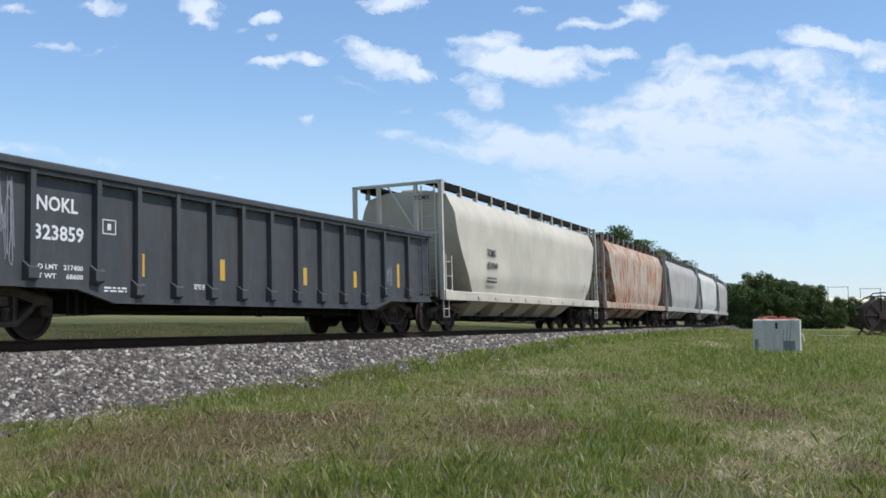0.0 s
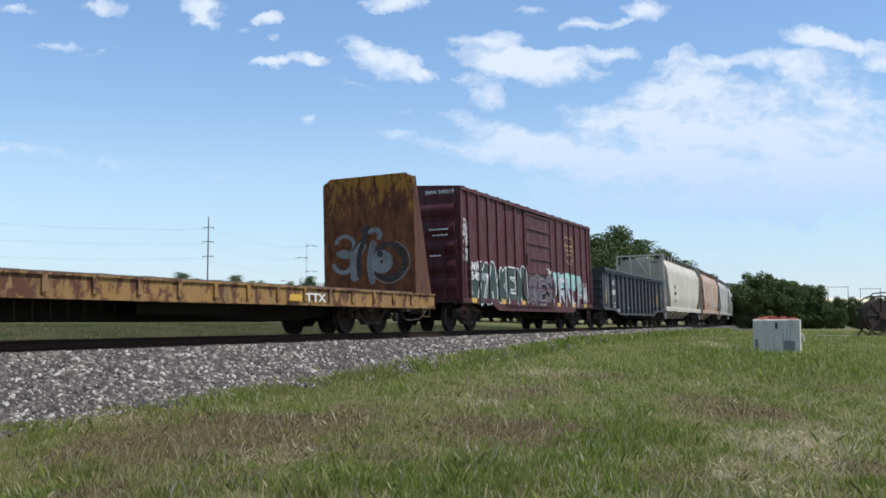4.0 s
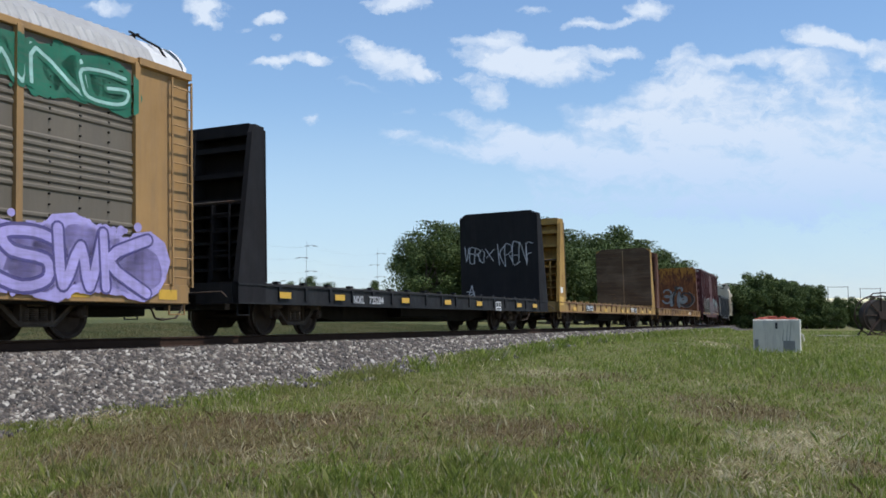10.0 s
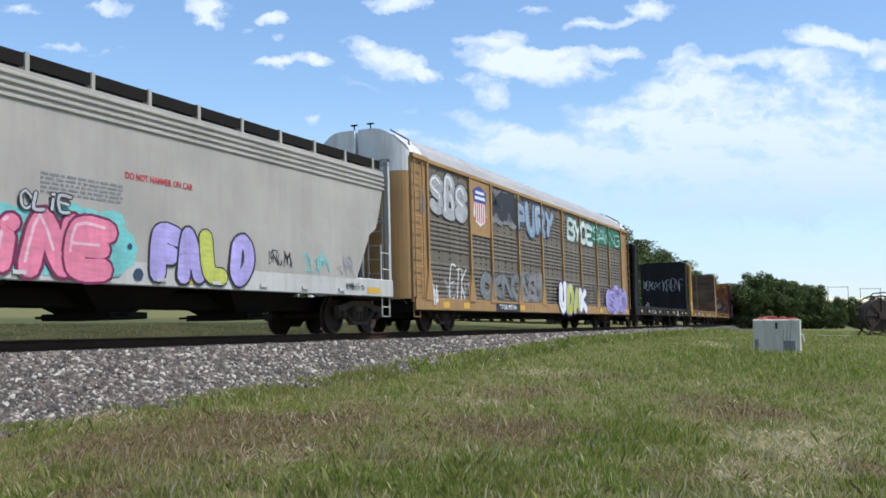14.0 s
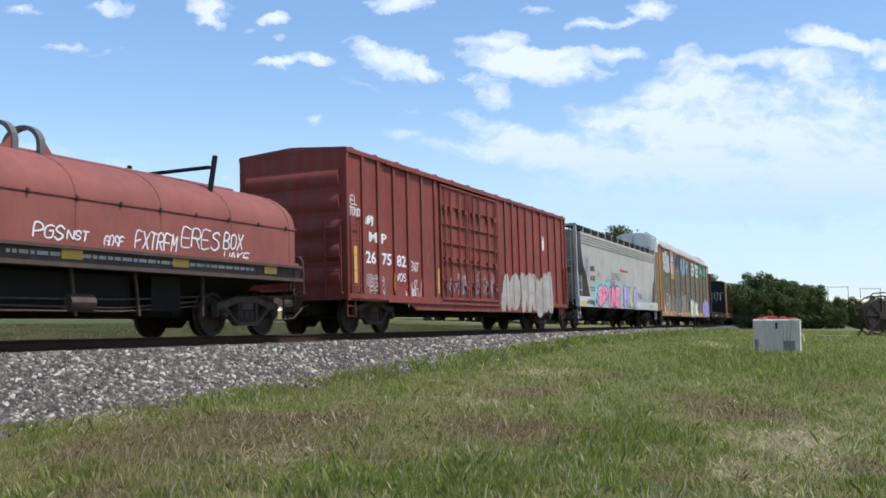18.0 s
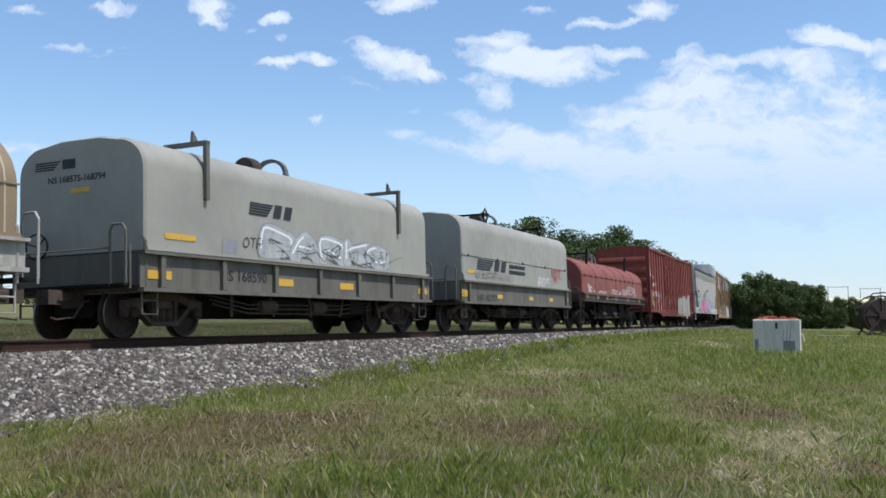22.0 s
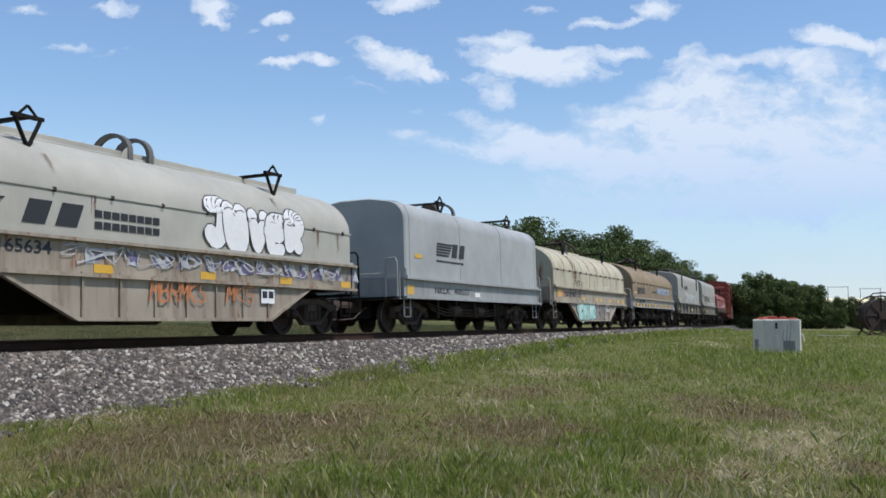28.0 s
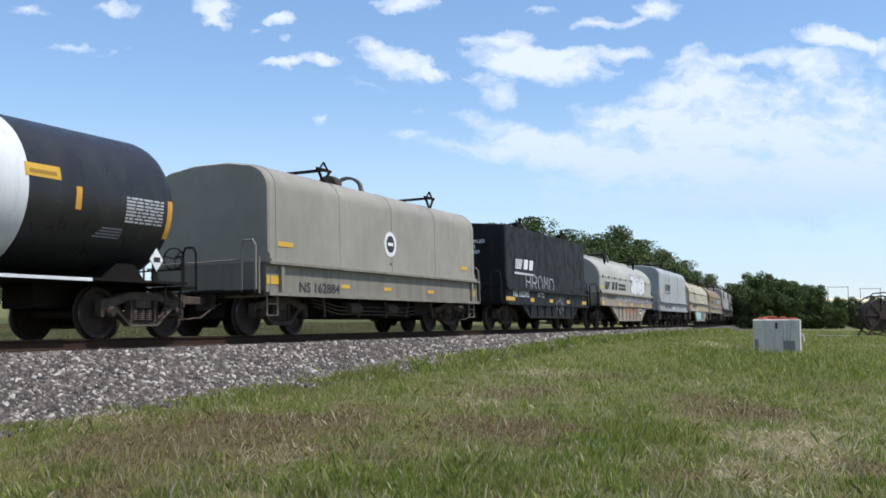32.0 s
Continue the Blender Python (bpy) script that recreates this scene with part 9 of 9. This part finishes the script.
    csill = paint("stained_cream_sill", (0.36, 0.315, 0.24), 0.4, 0.75, 0.7, (0.15, 0.075, 0.04), (0.12, 0.085, 0.055), shift=100, run=0.2)
    car, L = coil_car(-202.2, -190.35, "cream coil car with rust stains and aqua graffiti", cream, "", csill, "round", 3.78, (1.0, 0.95), lower="drop", zs=2.62, z0=1.86, sill_z=(1.18, 1.84), straps=10, seams=14, lifts="spider", tc=1.3, railm=csill, drop=(2.6, 4.0, 0.32), seam_m=csill)
    h2 = L / 4
    rust_runs(car, [(-h2, 3.4, 1.95, 0.3), (-h2 + 0.1, 2.7, 1.95, 0.24), (h2, 3.4, 2.3, 0.14), (-0.75, 3.6, 2.7, 0.14), (0.75, 3.6, 2.5, 0.12), (-h2 + 0.7, 2.62, 1.95, 0.1), (-4.6, 2.62, 2.1, 0.1), (1.6, 2.62, 2.2, 0.07), (4.2, 2.62, 1.95, 0.1)], 2.62, 3.78, 1.47, run_m, 5)
    text(car, "QNI 187080", 0.21, -4.55, 1.42, M_INK, y=-1.486, width=1.6)
    small_print(car, -2.8, -2.1, 1.42, 1.62, 2, M_INK, 105, -1.486)
    graffiti(car, -2.65, -0.2, 0.34, 1.2, 5, 106, M_AQUA, M_AQUA, -1.522, 0.4, (), 0, M_AQUA, "pale aqua sprayed ground")
    piece(car, "DNK", -2.6, -0.22, 0.36, 1.24, [M_AQUA], M_INK, -1.532, 0.3, 0.03, seed=107, soft=False, shine=M_WHITE, label="pale aqua block letters with a black outline")
    piece(car, "TEVO", 0.0, 1.8, 0.42, 1.2, [csill], M_GREYG, -1.524, 0.03, 0.03, seed=108, label="thin grey sprayed letters")
    tag_line(car, "WAKO", 1.75, 2.7, 1.9, 2.1, M_WHITE, 0.03, -1.482, 109)
    tag_line(car, "EXOTIK", -3.0, -1.75, 1.92, 2.2, M_INK, 0.025, -1.482, 110)
    reflector(car, -5.45, -4.9, 1.4, 1.7, -1.488)
    bars(car, [(-4.85, -4.6, 1.45, 1.68)], plain("faded_pink", (0.5, 0.2, 0.16), 0.6), -1.486)
    for x in (-1.9, 0.2, 1.0, 2.6, 4.2, 5.2):
        reflector(car, x, x + 0.4, 1.3, 1.45, -1.488)
    bars(car, [(1.95, 2.45, 0.8, 1.15)], M_WHITE, -1.522)
    bars(car, [(2.0, 2.18, 0.92, 1.1), (2.22, 2.4, 0.92, 1.1), (2.0, 2.4, 0.84, 0.88)], M_INK, -1.524)
    # pale blue-grey
    ice = paint("ice_grey_cover", (0.335, 0.34, 0.32), 0.01, 0.2, 0.45, dirt_colour=(0.3, 0.32, 0.32), shift=110)
    isill = paint("ice_grey_sill", (0.3, 0.305, 0.29), 0.1, 0.5, 0.5, shift=111)
    iend = ice
    car, L = coil_car(-214.76, -204.0, "clean ice-grey coil car with a tall square cover", ice, "", isill, "square", 4.13, (1.2, 0.9), perch=(-2.3, 3.2), z0=1.64, tc=1.2, end=iend, railm=isill, sill_z=(1.02, 1.62), straps=4)
    stripe_logo(car, -3.35, -2.2, -2.3, -1.3, 2.42, 2.88, M_INK)
    brand_bars(car, -3.35, -1.4, 2.22, 2.32, M_INK, rows=1)
    text(car, "NKLX   400257", 0.19, -3.5, 1.2, M_INK, y=-1.476, width=2.5)
    reflector(car, -4.72, -4.26, 2.25, 2.39, -1.48)
    reflector(car, -5.2, -4.8, 1.12, 1.4, -1.478)
    reflector(car, -0.6, -0.2, 1.15, 1.3, -1.478, M_WHITE)
    # white with a low trough
    white = paint("off_white_cover", (0.365, 0.35, 0.292), 0.03, 0.35, 0.5, dirt_colour=(0.32, 0.28, 0.22), shift=113)
    osill = paint("rust_washed_sill", (0.31, 0.265, 0.2), 0.36, 0.8, 0.7, (0.2, 0.085, 0.04), (0.12, 0.08, 0.05), shift=114, run=0.22)
    oend = white
    car, L = coil_car(-229.15, -217.3, "off-white round-covered coil car with black and white graffiti", white, "", osill, "round", 3.8, (1.1, 1.25), lower="drop", zs=2.64, z0=1.82, sill_z=(1.16, 1.8), seams=10, tc=1.15, end=oend, drop=(2.55, 4.1, 0.33), ridge=0.15)
    stripe_logo(car, -5.0, -3.9, -3.6, -2.4, 2.0, 2.42, M_INK)
    brand_bars(car, -2.17, -0.65, 2.02, 2.44, M_INK)
    rust_runs(car, [(-L / 4, 3.3, 2.9, 0.05), (L / 4, 3.3, 2.8, 0.05), (-2.2, 2.64, 2.2, 0.05), (4.4, 2.64, 2.0, 0.07), (5.2, 2.64, 1.95, 0.06)], 2.64, 3.8, 1.47, run_m, 6)
    text(car, "NS 165634", 0.22, -4.6, 1.48, M_INK, y=-1.486, width=1.55)
    piece(car, "JUVER", 0.5, 3.75, 1.84, 2.98, [M_WHITE], M_INK, -1.498, 0.36, 0.03, seed=116, hood=(2.64, 3.8, 1.47), label="white bubble letters with a black outline")
    dusk = spray("dull_violet_spray", (0.17, 0.15, 0.24))
    for i in range(13):
        x = -2.5 + i * 0.66
        g = Geo()
        rv = random.Random(117 + i)
        for k in range(4):
            a = x + rv.uniform(0, 0.5)
            g.slot = k % 2
            g.add([(a, -1.488 - 0.0006 * k, 1.34 + rv.uniform(0, 0.1)), (a + rv.uniform(0.1, 0.35), -1.488 - 0.0006 * k, 1.34 + rv.uniform(0, 0.2)), (a + rv.uniform(-0.1, 0.25), -1.488 - 0.0006 * k, 1.74 - rv.uniform(0, 0.1))], [(0, 1, 2)])
        part("graffiti", g, [M_SILVER, dusk], car, "sharp silver and violet sprayed forms")
    scribble(car, -2.8, 5.3, 1.36, 1.72, 119, M_SILVER, 0.035, -1.509, 16)
    tag_line(car, "MBRMKS", -1.0, 0.5, 0.72, 1.12, M_ORANGE, 0.035, -1.525, 118)
    tag_line(car, "MKG", 1.05, 1.95, 0.75, 1.1, M_ORANGE, 0.035, -1.525, 119)
    rear_emblem(car, -L / 2 + 0.115, 3.2, M_INK)
    reflector(car, -5.7, -5.2, 2.0, 2.14, -1.482)
    for x in (-5.6, -2.2, 0.4, 2.9, 5.3):
        reflector(car, x, x + 0.42, 1.2, 1.36, -1.488)
    bars(car, [(2.2, 2.65, 0.72, 1.05)], M_WHITE, -1.523)
    bars(car, [(2.24, 2.4, 0.84, 1.0), (2.45, 2.61, 0.84, 1.0)], M_INK, -1.525)
    # black with an angular cover
    black = paint("black_cover", (0.012, 0.0115, 0.011), 0.0, 0.35, 0.5, dirt_colour=(0.03, 0.028, 0.026), shift=119, gloss=0.2)
    bsill = paint("black_gloss_sill", (0.012, 0.0115, 0.011), 0.03, 0.3, 0.5, dirt_colour=(0.04, 0.034, 0.028), shift=120, gloss=0.2)
    car, L = coil_car(-241.25, -231.45, "black coil car with an angular cover and white lettering", black, "", bsill, "angular", 4.18, (1.2, 1.15), lower="drop", zs=4.02, z0=1.58, sill_z=(1.0, 1.56), frames="block", perch=(-2.2, 2.9), tc=1.1, railm=bsill, drop=(2.6, 3.5, 0.45))
    stripe_logo(car, -3.88, -3.1, -3.05, -1.95, 2.38, 2.78, M_WHITE)
    brand_bars(car, -3.95, -2.0, 2.16, 2.27, M_WHITE, rows=1)
    text(car, "NS 162345", 0.25, -4.2, 1.27, y=-1.486, width=1.65)
    text(car, "LD LMT 228900", 0.075, -1.6, 1.42, y=-1.486, width=0.75)
    text(car, "LT WT   57100", 0.075, -1.6, 1.3, y=-1.486, width=0.75)
    for i, s in enumerate(("COVERS TO BE APPLIED", "TO CAR SERIES", "NS 162240-162389")):
        text(car, s, 0.13, -L / 2 + 0.11, 3.35 - 0.2 * i, y=0.75 - 0.15 * (i == 1), width=(1.5, 1.0, 1.3)[i], rear=True)
    tag_line(car, "BROMO", -2.85, 0.4, 1.6, 2.16, M_SILVER, 0.05, -1.482, 121, 0.0)
    scribble(car, 0.4, 1.4, 0.6, 1.4, 122, M_SILVER, 0.02, -1.525, 4)
    for x, wd in ((-4.88, 0.85), (-2.4, 0.4), (-0.2, 0.4), (2.0, 0.4), (4.2, 0.55)):
        reflector(car, x, x + wd, 1.1, 1.25, -1.488)
    # grey-tan square-topped
    tan = paint("grey_tan_cover", (0.29, 0.265, 0.21), 0.01, 0.3, 0.5, dirt_colour=(0.2, 0.18, 0.14), shift=123)
    tsill = paint("grey_tan_sill", (0.22, 0.2, 0.155), 0.14, 0.6, 0.65, dirt_colour=(0.08, 0.065, 0.05), shift=124, run=0.25)
    tend = tan
    car, L = coil_car(-254.68, -243.7, "grey-tan square-covered coil car with a round black emblem", tan, "", tsill, "square", 4.2, (1.2, 1.2), perch=(-2.7, 2.95), stakes=2, tc=1.15, end=tend, railm=tsill, straps=5)
    g = Geo()
    g.plate([(-0.1 + 0.32 * math.cos(a), 2.55 + 0.37 * math.sin(a)) for a in [math.tau * i / 24 for i in range(24)]], -1.481, -1.478)
    part("emblem", g, M_WHITE, car, "round white and black emblem")
    g = Geo().plate([(-0.1 + 0.21 * math.cos(a), 2.55 + 0.25 * math.sin(a)) for a in [math.tau * i / 24 for i in range(24)]], -1.485, -1.481)
    part("emblem", g, M_INK, car)
    bars(car, [(-0.24, 0.04, 2.5, 2.6)], M_WHITE, -1.489)
    g = Geo().plate([(-0.16, 2.0), (-0.1, 1.9), (-0.04, 2.0)], -1.481, -1.478)
    part("stencil", g, M_INK, car)
    text(car, "NS 162884", 0.24, -4.3, 1.03, M_INK, y=-1.476, width=1.68)
    reflector(car, -5.05, -4.5, 2.1, 2.22, -1.48)
    reflector(car, 4.3, 4.8, 2.05, 2.17, -1.48)
    for x, wd in ((-5.48, 0.42), (-2.55, 0.4), (-0.5, 0.4), (2.0, 0.4), (4.9, 0.4)):
        reflector(car, x, x + wd, 1.18, 1.38 if abs(x) > 4.5 else 1.28, -1.478)


# ---------------------------------------------------------------- tank car
def tank_car(s0, s1):
    black = paint("gloss_black_tank", (0.022, 0.021, 0.021), 0.0, 0.3, 0.28, dirt_colour=(0.06, 0.055, 0.05), shift=130)
    white = paint("white_tank_band", (0.68, 0.68, 0.66), 0.01, 0.25, 0.4, shift=131)
    car, L = begin("tank_car", "gloss black tank car with a broad white band", "tank car", s0, s1, 0.85, (1.0762, 0.9, 0.9), 0.18)
    h, r, zc = L / 2, 1.47, 2.71
    e = h + 0.1
    band = (-2.2, h - 3.52)
    n = 48

    def shell(a, b, mat, name):
        g = Geo().lathe([(r, a), (r, b)], n, "x", (0, 0, zc))
        g.f, g.m = g.f[:-2], g.m[:-2]
        return part(name, g, mat, car, smooth=True)

    shell(-e + 0.6, band[0], black, "tank_shell")
    shell(band[0], band[1], white, "tank_band")
    shell(band[1], e - 0.6, black, "tank_shell")
    for k in (-1, 1):
        prof = [(r * math.cos(a), k * (e - 0.6 + 0.6 * math.sin(a))) for a in [math.pi / 2 * i / 8 for i in range(9)]]
        prof[-1] = (0.0, prof[-1][1])
        g = Geo().lathe(prof, n, "x", (0, 0, zc))
        g.f, g.m = g.f[:-1], g.m[:-1]
        part("tank_head", g, black, car, smooth=True)
        part("stub_sill", Geo().box(*sorted((k * (h - 2.6), k * h)), -0.4, 0.4, 0.6, 1.2, 0.03), M_BLACK, car)
        part("side_walkway", Geo().box(*sorted((k * (h - 4.0), k * h)), -1.48, 1.48, 1.08, 1.13), M_BLACK, car)
        part("saddle", Geo().plate([(k * (h - 1.6), 1.1), (k * (h - 0.6), 1.1), (k * (h - 0.9), 1.5), (k * (h - 1.3), 1.5)], -1.0, 1.0), M_BLACK, car)
        end_handrail(car, k * (h + 0.3), M_BLACK, z=1.9)
        part("end_platform", Geo().box(*sorted((k * (h - 0.1), k * (h + 0.32))), -1.45, 1.45, 1.0, 1.05), M_BLACK, car)
    part("bottom_outlet", Geo().lathe([(0.0, 0.6), (0.3, 0.6), (0.35, 1.35), (0.0, 1.35)], 14, "z"), M_BLACK, car)
    part("top_fitting", Geo().lathe([(0.0, 4.3), (0.45, 4.3), (0.45, 4.62), (0.38, 4.68), (0.0, 4.68)], 20, "z"), black, car)
    part("walkway_edge", Geo().box(-h + 3, h - 2.3, -1.52, -1.47, 1.06, 1.12), white, car)

    def stuck(x0, x1, a0, a1, mat, name="placard", off=0.006):
        """A sheet stuck to the shell between two angles below and above its middle."""
        m = 6
        vs = []
        for i in range(m + 1):
            a = radians(a0 + (a1 - a0) * i / m)
            for x in (x0, x1):
                vs.append((x, -(r + off) * math.cos(a), zc + (r + off) * math.sin(a)))
        return part(name, Geo().add(vs, [(2 * i, 2 * i + 1, 2 * i + 3, 2 * i + 2) for i in range(m)]), mat, car)

    stuck(h - 3.58, h - 2.9, 6, 15.5, M_YEL, "placard")
    stuck(h - 3.5, h - 2.98, 8.2, 11.2, plain("brown_print", (0.3, 0.17, 0.02), 0.6), "lettering", 0.009)
    stuck(h - 2.6, h - 2.48, -13, 3.5, plain("orange_reflector", (0.62, 0.3, 0.04), 0.4), "reflector")
    stuck(h - 0.5, h - 0.38, -28, 3, plain("orange_reflector_end", (0.62, 0.3, 0.04), 0.4), "reflector")
    rnd = random.Random(140)
    for i in range(8):
        a = -18 + i * 2.6
        x = h - 1.5
        while x < h - 0.6:
            w = rnd.uniform(0.06, 0.25)
            stuck(x, min(x + w, h - 0.6), a, a + 1.5, M_SILVER, "lettering")
            x += w + 0.03
    for i in range(4):
        stuck(h - 2.1 + 0.05 * i, h - 1.5, -32 + i * 2.4, -30.8 + i * 2.4, M_GREYG, "lettering")
    part("placard_holder", Geo().plate([(h - 0.9, 1.1), (h - 0.78, 1.1), (h - 0.8, 1.7), (h - 0.9, 1.7)], -1.5, -1.46), M_BLACK, car)
    g = Geo().plate([(h - 1.0, 1.55), (h - 0.84, 1.78), (h - 0.68, 1.55), (h - 0.84, 1.32)][::-1], -1.53, -1.51)
    part("placard", g, M_WHITE, car, "white diamond placard")
    bars(car, [(h - 0.92, h - 0.76, 1.5, 1.6)], M_INK, -1.535)
    couplers(car, L, (0.7, 1.15), step_z=1.05)
    return car


# ---------------------------------------------------------------- the train, head to tail
front_hoppers()
gondola(6.8, 21.65)
maroon_boxcar()
rusty_flatcar()
yellow_flatcar()
black_flatcar()
autorack(-96.4, -71.7)
tagged_hopper()
red_boxcar()
coil_cars()
tank_car(-271.5, -257.0)


# ---------------------------------------------------------------- movement
def car_pose(s, half):
    x0, y0, _ = on_track(s - half)
    x1, y1, _ = on_track(s + half)
    turn = math.atan2(y1 - y0, x1 - x0)
    return Matrix.Translation(((x0 + x1) / 2, (y0 + y1) / 2, rail_z(s))) @ Matrix.Rotation(turn, 4, "Z") @ Matrix.Rotation(-math.atan(GRADE), 4, "Y") @ Matrix.Rotation(-CANT, 4, "X")


def motions():
    # every car rolls along the bend
    for car, s, half in MOVING:
        walk(car, [(t * 1.0, car_pose(s + train_s(t), half)) for t in range(33)])
    # wheels turn as they roll; wheelsets with the same place in their truck share one action
    actions = {}
    for ob, dx in WHEELSETS:
        if dx not in actions:
            walk(ob, [(i / 30, pose(dx, 0, WHEEL_R) @ Matrix.Rotation(train_s(i / 30) / WHEEL_R, 4, "Y")) for i in range(961)])
            actions[dx] = ob.animation_data
        else:
            ob.rotation_mode = "QUATERNION"
            ad = ob.animation_data_create()
            ad.action, ad.action_slot = actions[dx].action, actions[dx].action_slot
    walk(clouds, [(0.0, pose(0, 0, 0)), (32.0, pose(0, 0, 0, 0, 0, -0.75))])


motions()
